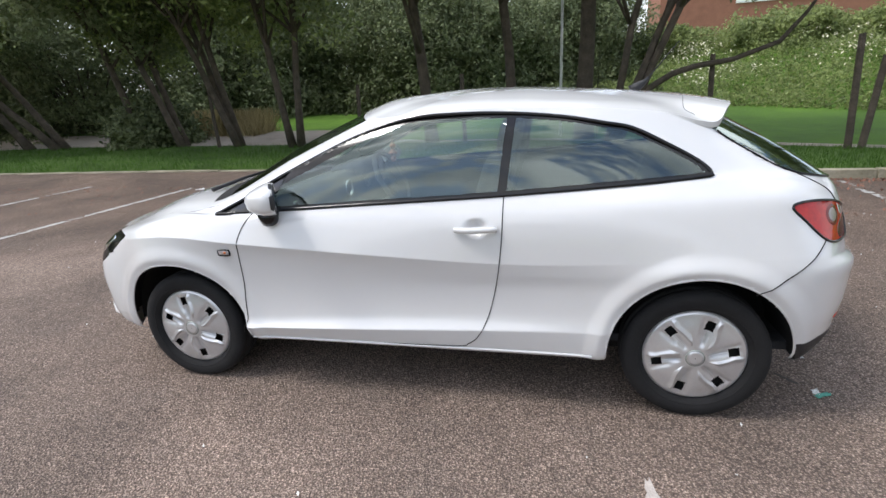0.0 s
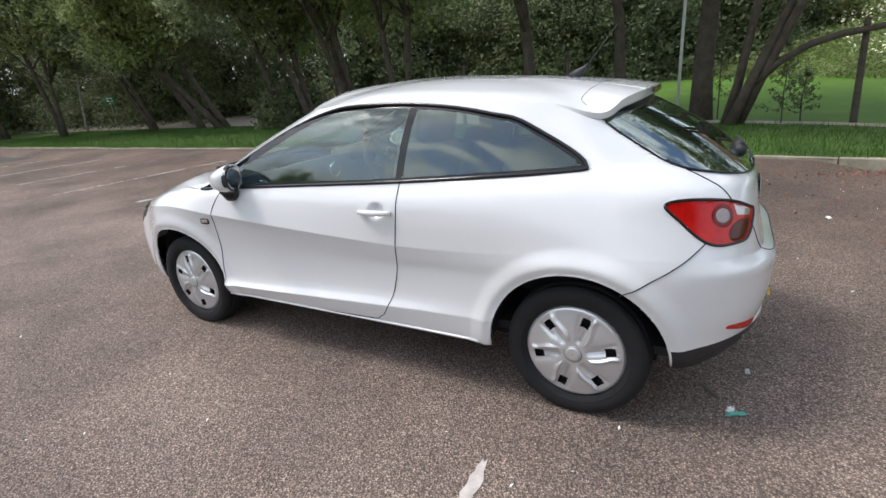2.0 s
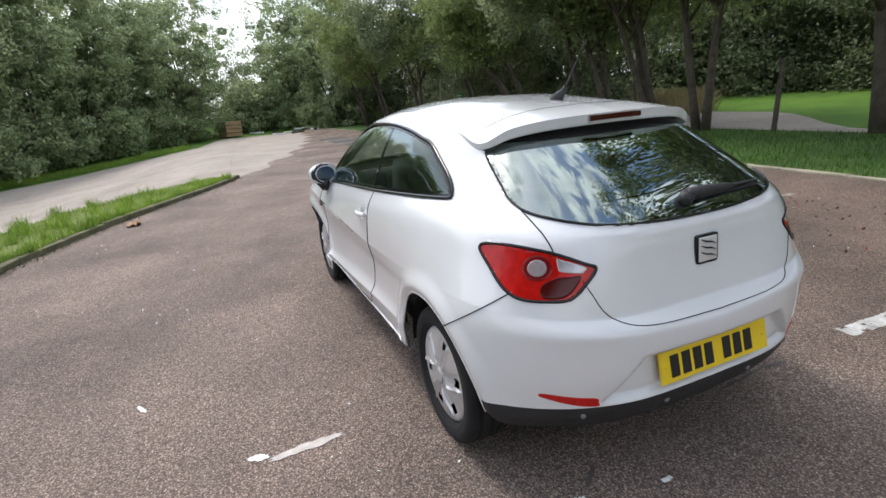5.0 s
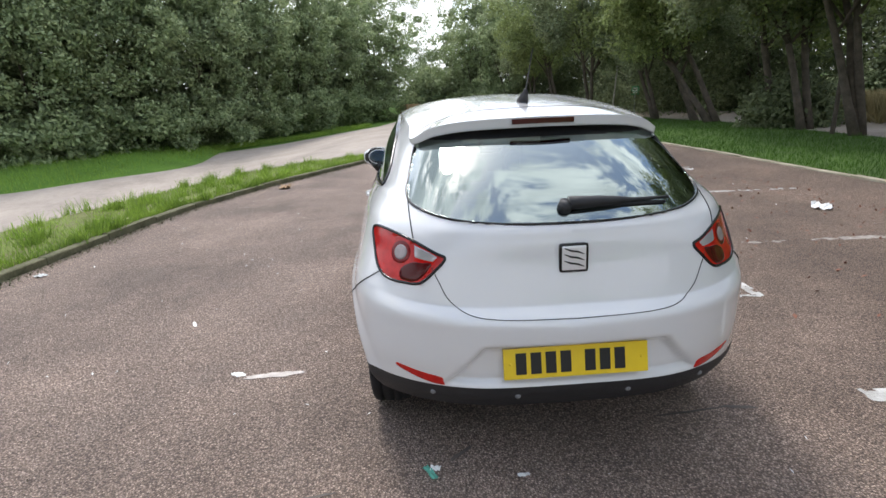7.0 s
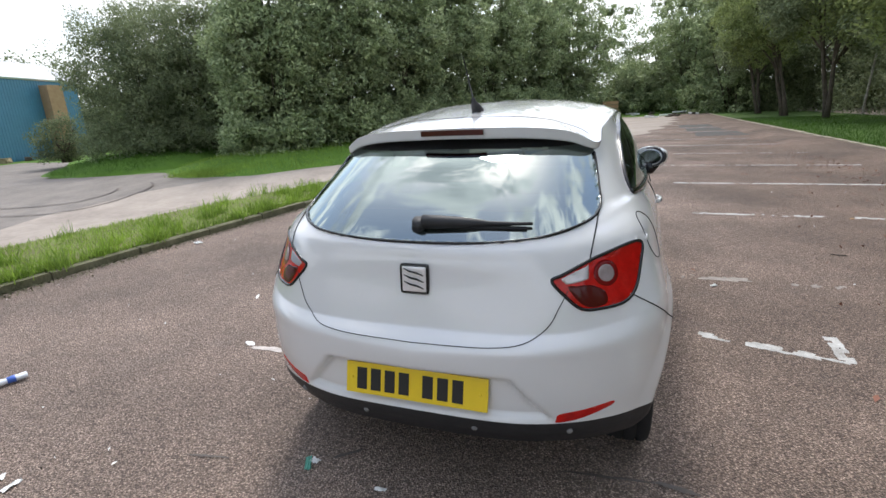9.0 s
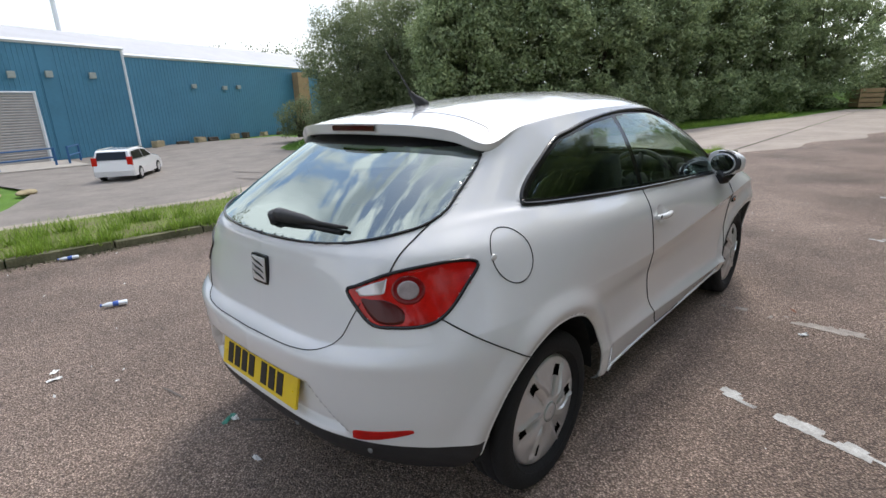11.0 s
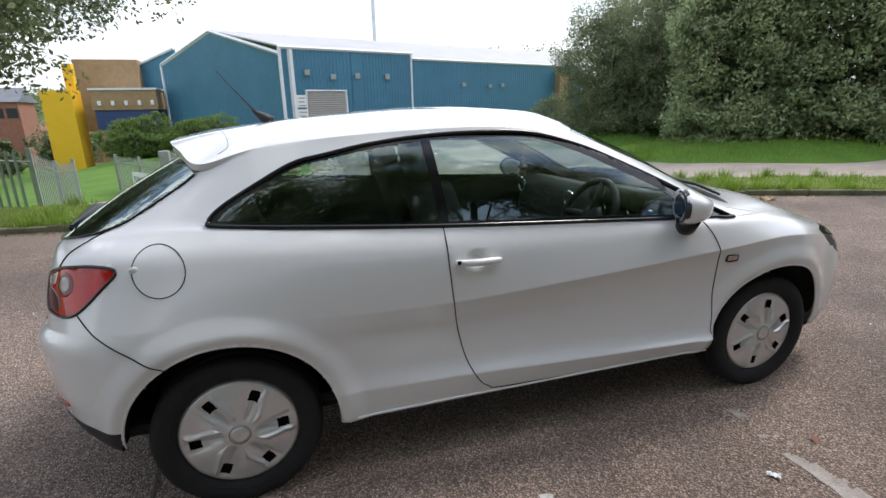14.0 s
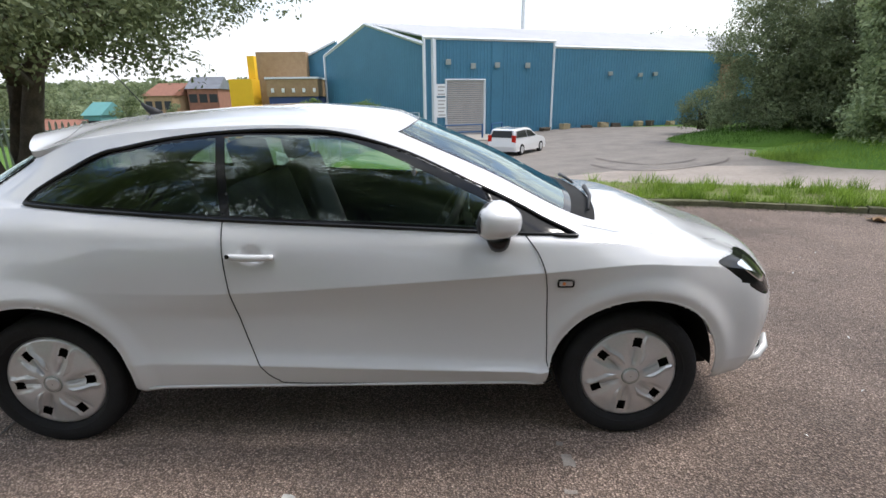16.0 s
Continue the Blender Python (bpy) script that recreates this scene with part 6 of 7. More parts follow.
fix(part("roof", bm, M["roof_pale"], shed, "pale grey sheet roof"))
# roller shutter with its frame
s0, s1, zb, zt = 1.95, 5.4, -1.62, 3.0
nsl = 26
for k in range(nsl):
    bm = bmesh.new()
    z0, z1 = zb + (zt - zb) * k / nsl, zb + (zt - zb) * (k + .9) / nsl
    p, q = on_wall(A, B, s0, .05), on_wall(A, B, s1, .05)
    p2, q2 = on_wall(A, B, s0, .09), on_wall(A, B, s1, .09)
    v1 = [bm.verts.new(c) for c in ((p.x, p.y, z0), (q.x, q.y, z0), (q2.x, q2.y, (z0 + z1) / 2), (p2.x, p2.y, (z0 + z1) / 2), (q.x, q.y, z1), (p.x, p.y, z1))]
    bm.faces.new((v1[0], v1[1], v1[2], v1[3])); bm.faces.new((v1[3], v1[2], v1[4], v1[5]))
    fix(part("shutter_slat", bm, M["shutter"], shed))
trim("shutter_frame", [wa(s0 - .1, zb), wa(s0 - .1, zt + .1), wa(s1 + .1, zt + .1), wa(s1 + .1, zb)], .13)
for s, z, w, h, k in ((.98, 1.75, .85, 1.0, 0), (.98, -.05, .88, 1.65, 1)):
    bm = bmesh.new(); wall_quad(bm, on_wall(A, B, s, .10)[:2], on_wall(A, B, s + w, .10)[:2], z, z + h, .05)
    sg = fix(part("wall_sign", bm, M["sign_white"], shed, "white board with unreadable lines"))
    for r in range(5 if k else 3):
        bm = bmesh.new()
        zz = z + h - .25 - r * .3
        wall_quad(bm, on_wall(A, B, s + .12, .112)[:2], on_wall(A, B, s + w - .12 - .1 * (r % 2), .112)[:2], zz - .05, zz + .05, .01)
        o = fix(part("sign_bar", bm, M["shutter"], shed))
bm = bmesh.new(); wall_quad(bm, on_wall(A, B, 6.2, .045)[:2], on_wall(A, B, 7.2, .045)[:2], -1.5, 6.2, .04)
fix(part("dark_panel", bm, M["blue_clad"], shed, "darker blue cladding strip"))
for s, z in ((2.0, 4.5), (4.3, 4.2), (6.6, 4.3), (9.6, 4.3)):
    bm = bmesh.new()
    p = on_wall(A, B, s, .30)
    box(bm, (p.x - .22, p.y - .15, z - .2), (p.x + .22, p.y + .15, z + .25), .05)
    tube(bm, [(p.x, p.y, z), (*on_wall(A, B, s, 0)[:2], z)], .05, 6)
    fix(part("floodlight", bm, M["galv"], shed, "grey wall floodlight"))
for s, z in ((6.2, 3.7), (9.8, 3.6), (11.6, 3.7)):
    bm = bmesh.new()
    p = on_wall(B, C, s, .25)
    box(bm, (p.x - .2, p.y - .15, z - .18), (p.x + .2, p.y + .15, z + .18), .05)
    fix(part("floodlight", bm, M["galv"], shed, "grey wall floodlight"))
bm = bmesh.new(); p = on_wall(L, A, glen - 1.3, .06)
tube(bm, [(p.x - .35, p.y, -1.6), (p.x - .35, p.y, .35), (p.x + .35, p.y - .3, .35), (p.x + .35, p.y - .3, -1.6)], .08, 4)
fix(part("side_door_frame", bm, M["white_trim"], shed, "white side door frame"))
bm = bmesh.new(); tube(bm, [(12.6, 62, 5.5), (12.6, 62, 22)], .22, 10)
tagged(mesh_ob("flue_pole", bm, M["white_trim"]), "tall thin pale pole behind the shed roof", "pole")
bm = box(bmesh.new(), (32.0, 51.0, -1.6), (33.4, 52.2, 5.4), .04)
tagged(mesh_ob("brick_pier", bm, M["brick_tan"]), "brown brick pier at the end of the shed", "pier")
# loading ramp with blue rails
bm = box(bmesh.new(), (2.5, 36.5, -2.1), (7.0, 42.6, -1.55), .05)
tagged(mesh_ob("loading_ramp", bm, M["concrete"]), "pale concrete ramp before the shutter", "ramp", kind="structure")
for k, (x0, y0, x1, y1) in enumerate([(2.6, 37.2, 5.6, 38.4), (6.4, 38.8, 7.6, 41.5)]):
    r = empty("ramp_rail", pose(x0, y0, -1.6)); tagged(r, "blue painted steel guard rail on the ramp", "guard rail", "rails on the ramp")
    for name, pts in (("post", [(0, 0, 0), (0, 0, 1.15)]), ("post", [(x1 - x0, y1 - y0, 0), (x1 - x0, y1 - y0, 1.15)]), ("top_bar", [(0, 0, 1.1), (x1 - x0, y1 - y0, 1.1)]), ("mid_bar", [(0, 0, .55), (x1 - x0, y1 - y0, .55)])):
        part(name, tube(bmesh.new(), pts, .07 if name == "post" else .05, 8), M["steel_blue"], r)
# rubble blocks along the wall foot
rnd = random.Random(9)
for k in range(9):
    p = on_wall(B, C, -1 + k * 2.1 + rnd.uniform(-.4, .4), .7)
    bm = box(bmesh.new(), (-.45, -.25, 0), (.45, .25, rnd.uniform(.25, .55)), .06)
    for v in bm.verts:
        v.co += Vector((rnd.uniform(-.08, .08), rnd.uniform(-.08, .08), rnd.uniform(-.04, .04)))
    o = mesh_ob("rubble_block", bm, M["stone" if k % 2 else "bark"])
    o.matrix_world = pose(p.x, p.y, ground_z(p.x, p.y) - .03, 0, 0, rnd.uniform(0, 60))
    tagged(o, "rough brown block lying at the wall foot", "block", "blocks at the wall")
# second gable, tan and yellow buildings
def block(name, x0, x1, y0, y1, z0, z1, key, label, parent=None):
    o = mesh_ob(name, box(bmesh.new(), (x0, y0, z0), (x1, y1, z1), .03), M[key], parent, label)
    return o


bm = bmesh.new()
g2 = [((-13.9, 56), -3), ((-8.6, 54), -3), ((-8.6, 54), 7.5), ((-13.9, 56), 5.4)]
bm.faces.new([bm.verts.new((*p, z)) for p, z in g2])
thicken(bm, (.1, .25, 0))
o = mesh_ob("rear_gable", bm, M["blue_clad"])
tagged(o, "blue clad gable of the rear shed with white edging", "shed")
part("gable_edging", tube(bmesh.new(), [(-13.9, 55.9, 5.42), (-8.6, 53.9, 7.52)], .12, 8), M["white_trim"], o, "white edging")
tan = empty("office_block", pose(-16, 52, -3)); tagged(tan, "tan brick office block with a navy band", "office block")
for nm, a in (("upper_storey", (-17.2, -11.9, 54, 60, 0, 6.5, "brick_tan")), ("parapet", (-15.2, -10.0, 50.2, 54, 1.9, 3.6, "brick_tan")), ("window_band", (-15.1, -10.1, 50.35, 53.9, 0.2, 1.9, "navy_clad")), ("plinth", (-15.2, -10.0, 50.25, 54, -4.2, 0.2, "brick_tan"))):
    o = block(nm, *a[:6], a[6], "", tan); o.matrix_parent_inverse = tan.matrix_world.inverted()
for k in range(5):
    o = block("wall_lamp", -14.7 + k * 1.05, -14.45 + k * 1.05, 50.0, 50.2, 2.3, 2.7, "sign_white", "", tan); o.matrix_parent_inverse = tan.matrix_world.inverted()
o = block("coping", -15.3, -9.9, 50.1, 54.1, 3.6, 3.78, "white_trim", "", tan); o.matrix_parent_inverse = tan.matrix_world.inverted()
yel = empty("yellow_porch", pose(-20, 51, -4)); tagged(yel, "bright yellow rendered entrance porch", "porch")
for nm, a in (("lower_block", (-18.7, -16.4, 49.6, 52, -4.5, 3.6)), ("tower", (-17.2, -16.5, 51.2, 52, 3.6, 5.9))):
    o = block(nm, *a, "yellow_wall", "", yel); o.matrix_parent_inverse = yel.matrix_world.inverted()


# steel palisade fences
def palisade(name, a, b, h, label, step=0.155, stop=None):
    """A run of steel pales on two rails between posts."""
    a, b = Vector((*a, 0)), Vector((*b, 0))
    ln = (b - a).length
    ang = math.degrees(math.atan2(b.y - a.y, b.x - a.x))
    root = empty(name, pose(a.x, a.y, ground_z(a.x, a.y))); tagged(root, label, "fence")
    me = bpy.data.meshes.new("pale")
    bm = bmesh.new()
    for k, (x, w) in enumerate(((0, .034),)):
        prof = [(-w, 0.0), (-w * .4, .014), (w * .4, .014), (w, 0.0)]
        lo = [bm.verts.new((px, py - .03, .05)) for px, py in prof]
        hi = [bm.verts.new((px, py - .03, h - .10)) for px, py in prof]
        tp = bm.verts.new((0, -.02, h))
        for q in range(3):
            bm.faces.new((lo[q], lo[q + 1], hi[q + 1], hi[q]))
            bm.faces.new((hi[q], hi[q + 1], tp))
    bm.to_mesh(me); bm.free(); me.materials.append(M["galv"])
    d = (b - a).normalized()
    inv = root.matrix_world.inverted()
    for k in range(int(ln / step)):
        p = a + d * (k * step)
        o = new("pale", me); o.parent = root
        o.matrix_basis = inv @ pose(p.x, p.y, ground_z(p.x, p.y), 0, 0, ang)
    for zz in (.3, h - .3):
        pts = [(p := a + d * ln * q / 6) and Vector((p.x, p.y, ground_z(p.x, p.y) + zz)) for q in range(7)]
        bm = tube(bmesh.new(), [inv @ p for p in pts], .025, 4)
        part("rail", bm, M["galv"], root)
    n = max(1, round(ln / 2.7))
    for k in range(n + 1):
        p = a + d * ln * k / n
        bm = box(bmesh.new(), (-.05, .0, -.1), (.05, .08, h + .03), .005)
        o = part("fence_post", bm, M["galv"], root)
        o.matrix_basis = inv @ pose(p.x, p.y, ground_z(p.x, p.y), 0, 0, ang)
    return root


palisade("palisade_fence", (-18, 9.6), (-5.6, 12.2), 1.75, "grey steel palisade fence beside the verge")
palisade("palisade_fence", (-5.6, 12.3), (-6.1, 16.4), 1.75, "grey steel palisade fence down the lawn")
palisade("palisade_fence", (-3.6, 17.4), (-3.4, 24.5), 1.8, "grey steel palisade fence down to the shed")
palisade("palisade_fence", (-3.4, 24.6), (-0.9, 36.4), 1.8, "grey steel palisade fence down to the shed")
bm = box(bmesh.new(), (-.16, -.16, -.1), (.16, .16, 1.85), .02)
o = mesh_ob("gate_post", bm, M["galv"]); o.matrix_world = pose(-3.65, 17.2, ground_z(-3.65, 17.2)); tagged(o, "stout grey steel gate post", "post")
gate2 = palisade("fence_gate", (-6.4, 21.6), (-3.75, 17.6), 1.5, "open grey steel gate with a white sign")
ga, gb = Vector((-5.35, 20.0, 0)), Vector((-4.0, 18.0, 0))
gn = Vector((gb.y - ga.y, ga.x - gb.x, 0)).normalized() * -0.09
inv = gate2.matrix_world.inverted()
ang = math.degrees(math.atan2(gb.y - ga.y, gb.x - ga.x))
zg = ground_z(-4.7, 19.0)
face = pose((ga.x + gb.x) / 2 + .13 * math.cos(radians(ang - 90)), (ga.y + gb.y) / 2 + .13 * math.sin(radians(ang - 90)), zg + .62, 90, 0, ang)
sign = part("sign_board", box(bmesh.new(), (-1.12, -.32, -.01), (1.12, .32, .01), .004), M["sign_white"], gate2, "white board reading FURNITURE with a red arrow")
sign.matrix_basis = inv @ face
txt = bpy.data.curves.new("letters", "FONT")
txt.body, txt.size, txt.align_x, txt.align_y, txt.extrude = "FURNITURE", .30, "CENTER", "CENTER", .002
txt.materials.append(M["ink"])
o = new("letters", txt); o.parent = sign; o.matrix_basis = pose(-.22, .04, .014)
bm = bmesh.new()
vv = [bm.verts.new((x, y, .014)) for x, y in ((.64, -.2), (.74, -.2), (.74, .02), (.82, .02), (.69, .2), (.56, .02), (.64, .02))]
bm.faces.new(vv)
part("arrow", bm, M["sign_red"], sign, "red arrow")
# stones on the lawn
for k, (x, y, s) in enumerate([(0.64, 24.9, .48), (2.0, 25.0, .4), (-2.46, 20.4, .4)]):
    bm = bmesh.new(); bmesh.ops.create_icosphere(bm, subdivisions=3, radius=1)
    for v in bm.verts:
        v.co = Vector((v.co.x * s * 1.3, v.co.y * s * .7, v.co.z * s * .3)) * (1 + .25 * noise.noise(v.co * 1.7 + Vector((k * 5, 0, 0))))
    o = mesh_ob("lawn_stone", bm, M["stone"], smooth=True)
    o.matrix_world = pose(x, y, ground_z(x, y) + s * .2, 0, 0, k * 50)
    tagged(o, "rough tan stone lying on the lawn", "stone", "stones on the lawn")
# posts, pole and sign behind the verge
bm = tube(bmesh.new(), [(0, 0, 0), (0, 0, 4.2)], [.038, .032], 12)
o = mesh_ob("white_pole", bm, M["sign_white"], smooth=True); o.matrix_world = pose(.62, -11.3, .1); tagged(o, "thin white steel pole behind the trees", "pole")
for k, (x, y, h, ln) in enumerate([(-2.5, -9.1, 1.75, 2), (3.06, -10.3, 1.7, 1), (-4.25, -7.2, 1.85, 3), (6.0, -10.3, 1.6, -2), (11, -10.9, 1.7, 1), (-4.4, -7.1, 1.5, -4)]):
    bm = tube(bmesh.new(), [(0, 0, -.1), (0, 0, h)], [.06, .05], 10)
    o = mesh_ob("fence_post", bm, M["bark"]); o.matrix_world = pose(x, y, .1, 0, ln, 0)
    tagged(o, "weathered brown wooden fence post", "post", "posts behind the verge")
sg = empty("green_sign", pose(28.5, -13.0, .1, 0, 0, 15)); tagged(sg, "small green sign with pale bars on a post", "sign")
part("post", tube(bmesh.new(), [(0, 0, 0), (0, 0, 1.7)], .03, 8), M["galv"], sg)
part("board", box(bmesh.new(), (-.35, -.02, 1.25), (.35, .02, 1.75), .005), M["sign_green"], sg, "green board")
for z in (1.37, 1.5, 1.63):
    part("text_bar", box(bmesh.new(), (-.22, .02, z - .03), (.2, .024, z + .03), .001), M["sign_white"], sg)
b = tube(bmesh.new(), [(.04, 0, -.1), (.0, 0, .4), (-.45, .1, 1.6), (-1.25, .3, 3.2), (-1.5, .4, 4.6)], [.075, .06, .055, .045, .02], 9)
birch = empty("birch_sapling", pose(30.4, -12.4, .1)); tagged(birch, "thin pale-barked leaning birch stem beside the lane", "tree")
part("stem", b, M["pale_bark"], birch, "pale leaning stem", smooth=True)
rng = np.random.default_rng(67)
p, o = clumps(rng, (-1.4, .3, 4.2), (.9, .9, .8), 24, .35, 40, .2)
leaf_mesh("crown", p, .10, rng, M["leaf"], birch, "small loose leaves", out=o)
for x, y, h, w in ((-.29, -10.55, 2.1, .34), (-1.41, -9.2, 1.25, .42), (-1.75, -9.6, .9, .36)):
    sap = empty("sapling", pose(x, y, .08)); tagged(sap, "dark young shrub sprouting between the trees", "shrub", "saplings by the trees")
    b, pts = tube(bmesh.new(), [(0, 0, 0), (.03, .02, h * .5), (.0, .05, h)], [.016, .012, .004], 6), []
    for k in range(16):
        z, a = h * (.18 + .8 * k / 16), k * 2.4
        e = Vector((math.cos(a) * w * (1.15 - z / h), math.sin(a) * w * (1.15 - z / h), z + .12))
        tube(b, [(.02, .02, z), tuple(e)], [.005, .002], 4, False)
        pts += [Vector((.02, .02, z)).lerp(e, rng.uniform(.25, 1.1)) + Vector(rng.normal(0, .035, 3)) for _ in range(26)]
    part("stem", b, M["bark"], sap, "thin stems")
    leaf_mesh("foliage", np.array([tuple(v) for v in pts]), .075, rng, M["wood_leaf"], sap, "small dark leaves")
# brick house on the bank
hs = empty("brick_house", pose(-13, -40, 4)); tagged(hs, "red brick house above the bank", "house")
part("wall", box(bmesh.new(), (-7, -4, -1), (7, 2, 5.0), .03), M["brick_red"], hs)
part("window_panel", box(bmesh.new(), (-2.6, 2.0, 2.0), (2.2, 2.08, 3.6), .02), M["sign_white"], hs, "white panel")
bm = bmesh.new()
v6 = [bm.verts.new(p) for p in ((-7.3, 2.3, 4.9), (7.3, 2.3, 4.9), (7.3, -1, 7.2), (-7.3, -1, 7.2), (7.3, -4.3, 4.9), (-7.3, -4.3, 4.9))]
bm.faces.new((v6[0], v6[1], v6[2], v6[3])); bm.faces.new((v6[3], v6[2], v6[4], v6[5])); bm.faces.new((v6[1], v6[4], v6[2])); bm.faces.new((v6[0], v6[3], v6[5]))
part("roof", bm, M["slate"], hs)
# far town beyond the yard
rnd = random.Random(21)
for k, (x, y, w, h, key) in enumerate([(-40.5, 82.8, 5.2, 9.8, "brick_tan"), (-35.6, 84.6, 4.6, 11.0, "brick_red"), (-52, 82, 2.4, 6.9, "teal_roof"), (-60, 112, 18, 8, "brick_red"), (-36, 112, 14, 9, "brick_red"), (-70, 125, 20, 8, "brick_tan"), (-68, 84, 9, 4.5, "white_trim"), (-95, 150, 24, 9, "brick_red"), (-56, 78, 7, 4.0, "blue_clad"), (-42, 78, 12, 4, "white_trim")]):
    z, wh = ground_z(x, y), max(.68, 1 - 1.9 / h)   # eaves
    hs = empty("far_house", pose(x, y, z, 0, 0, rnd.uniform(-20, 20))); tagged(hs, "distant house with a low pitched roof", "house", "houses of the far town")
    part("wall", box(bmesh.new(), (-w / 2, -4, -2), (w / 2, 4, h * wh), .03), M[key], hs)
    bm = bmesh.new()
    v6 = [bm.verts.new(p) for p in ((-w / 2 - .3, -4.3, h * wh - .1), (w / 2 + .3, -4.3, h * wh - .1), (w / 2 + .3, 0, h), (-w / 2 - .3, 0, h), (w / 2 + .3, 4.3, h * wh - .1), (-w / 2 - .3, 4.3, h * wh - .1))]
    bm.faces.new((v6[0], v6[1], v6[2], v6[3])); bm.faces.new((v6[3], v6[2], v6[4], v6[5])); bm.faces.new((v6[1], v6[4], v6[2])); bm.faces.new((v6[0], v6[3], v6[5]))
    part("roof", bm, M["teal_roof" if key == "teal_roof" else "slate" if k % 2 else "brick_red"], hs)
    for q in range(3):
        part("window", box(bmesh.new(), (-w / 3 + q * w / 3 - .6, -4.06, h * wh - 2.2), (-w / 3 + q * w / 3 + .6, -4.0, h * wh - .9), .01), M["dash"], hs)
for i, (x, y, r) in enumerate([(37, 62, 5), (42, 58, 5), (-64, 74, 5), (-76, 78, 6), (49.8, 96.2, 10.8), (60, 90, 10.2), (42, 101, 10.4), (-30, 62, 2.2), (-33, 66, 2.4), (-27.5, 60, 2.0), (-24.1, 42, 1.7), (-25.4, 44, 1.5), (-21.5, 44, 1.3), (-27, 78, 3.5), (-46, 92, 4), (-66, 88, 6), (-74, 92, 7), (-84, 100, 8), (-58, 96, 5), (-25, 110, 6), (-40, 125, 7), (-60, 130, 7), (45, 120, 9), (60, 128, 8), (38, 118, 7), (-80, 95, 7), (-95, 120, 9), (20, 140, 8)]):
    o = bush("far_tree", x, y, (r, r, r * (2.1 if y < 50 else .8)), 3600, "distant dark tree above the roofs", 500 + i, "wood_leaf", 0.22 if y < 50 else 0.6, "tree", 0.0, 40, 0.5, r * .3)
    tagged(o, group="far trees")

# wooded ridge far beyond the town
rng = np.random.default_rng(91)
n = 52000
rx, ry = rng.uniform(-520, 200, n), rng.uniform(160, 760, n)
rz = np.array([ground_z(a, b) for a, b in zip(rx, ry)]) + rng.uniform(0, 1, n) * (8 + 4 * np.sin(rx * .05) + 3 * np.sin(rx * .13 + ry * .1))
ridge = leaf_mesh("far_wood", np.stack([rx, ry, rz], 1), 5.5, rng, M["leaf_dark"], aspect=.8)
tagged(ridge, "hazy dark woodland on the far ridge", "woodland", kind="stuff")

# ---- marks and litter on the tarmac ----
def worn_line(x0, y0, x1, y1, w, wear, seed, label="worn white bay line", name="bay_line"):
    """A painted line broken up by wear into small flakes."""
    rng = np.random.default_rng(seed)
    a, b = Vector((x0, y0, 0)), Vector((x1, y1, 0))
    d = (b - a).normalized(); n = Vector((-d.y, d.x, 0))
    ln, st = (b - a).length, 0.025
    bm = bmesh.new()
    nx, ny = int(ln / st), max(2, int(w / st))
    vg = {}

    def v(i, j):
        if (i, j) not in vg:
            p = a + d * (i * st) + n * (j * st - w / 2) + Vector((rng.uniform(-.006, .006), rng.uniform(-.006, .006), 0.0025))
            vg[i, j] = bm.verts.new(p)
        return vg[i, j]

    for i in range(nx):
        for j in range(ny):
            p = a + d * (i * st) + n * (j * st)
            if noise.noise(p * 3.1 + Vector((seed, 0, 0))) * .6 + noise.noise(p * 14) * .7 > wear - 0.5 + (.12 if j in (0, ny - 1) else 0):
                bm.faces.new((v(i, j), v(i + 1, j), v(i + 1, j + 1), v(i, j + 1)))
    o = mesh_ob(name, bm, M["line"])
    return tagged(o, label, "road marking", "bay lines", "structure")


for k in range(0, 16):
    x = -0.43 + 2.51 * k
    o = worn_line(x + .10, -1.5 if k != 1 else -.86, x - .12, lerp_line(KERB_R, x) + .2, .10, .22 + .12 * ((k * 7) % 3) + (.2 if k == 1 else 0), k)
    if k == 1:
        o.data.materials[0] = M["faded_line"]
for k in range(1, 4):
    x = -0.43 - 2.51 * k
    worn_line(x + .10, -1.5, x - .12, lerp_line(KERB_R, x) + .2, .10, .5, 40 + k)
worn_line(1.06, -1.13, .85, -1.85, .08, .3, 61)
worn_line(.83, -1.81, 1.18, -1.83, .09, .42, 62)
worn_line(12.5, 1.6, 26, -.2, .09, .72, 63)
for k in range(4):
    x = 14 + k * 2.5
    worn_line(x, .9, x + .2, -1.0, .09, .75, 70 + k)


def blotch(name, x, y, rx, ry, turn, key, label, seed, cat, z=.0035):
    """A flat spill or flake with a ragged edge."""
    rnd = random.Random(seed)
    bm = bmesh.new()
    ring = [bm.verts.new((math.cos(k / 26 * math.tau) * rx * rnd.uniform(.8, 1.1), math.sin(k / 26 * math.tau) * ry * rnd.uniform(.65, 1.25), 0)) for k in range(26)]
    c = bm.verts.new((0, 0, .001))
    for k in range(26):
        bm.faces.new((c, ring[k], ring[(k + 1) % 26]))
    o = mesh_ob(name, bm, M[key])
    o.matrix_world = pose(x, y, z, 0, 0, turn)
    return tagged(o, label, cat)


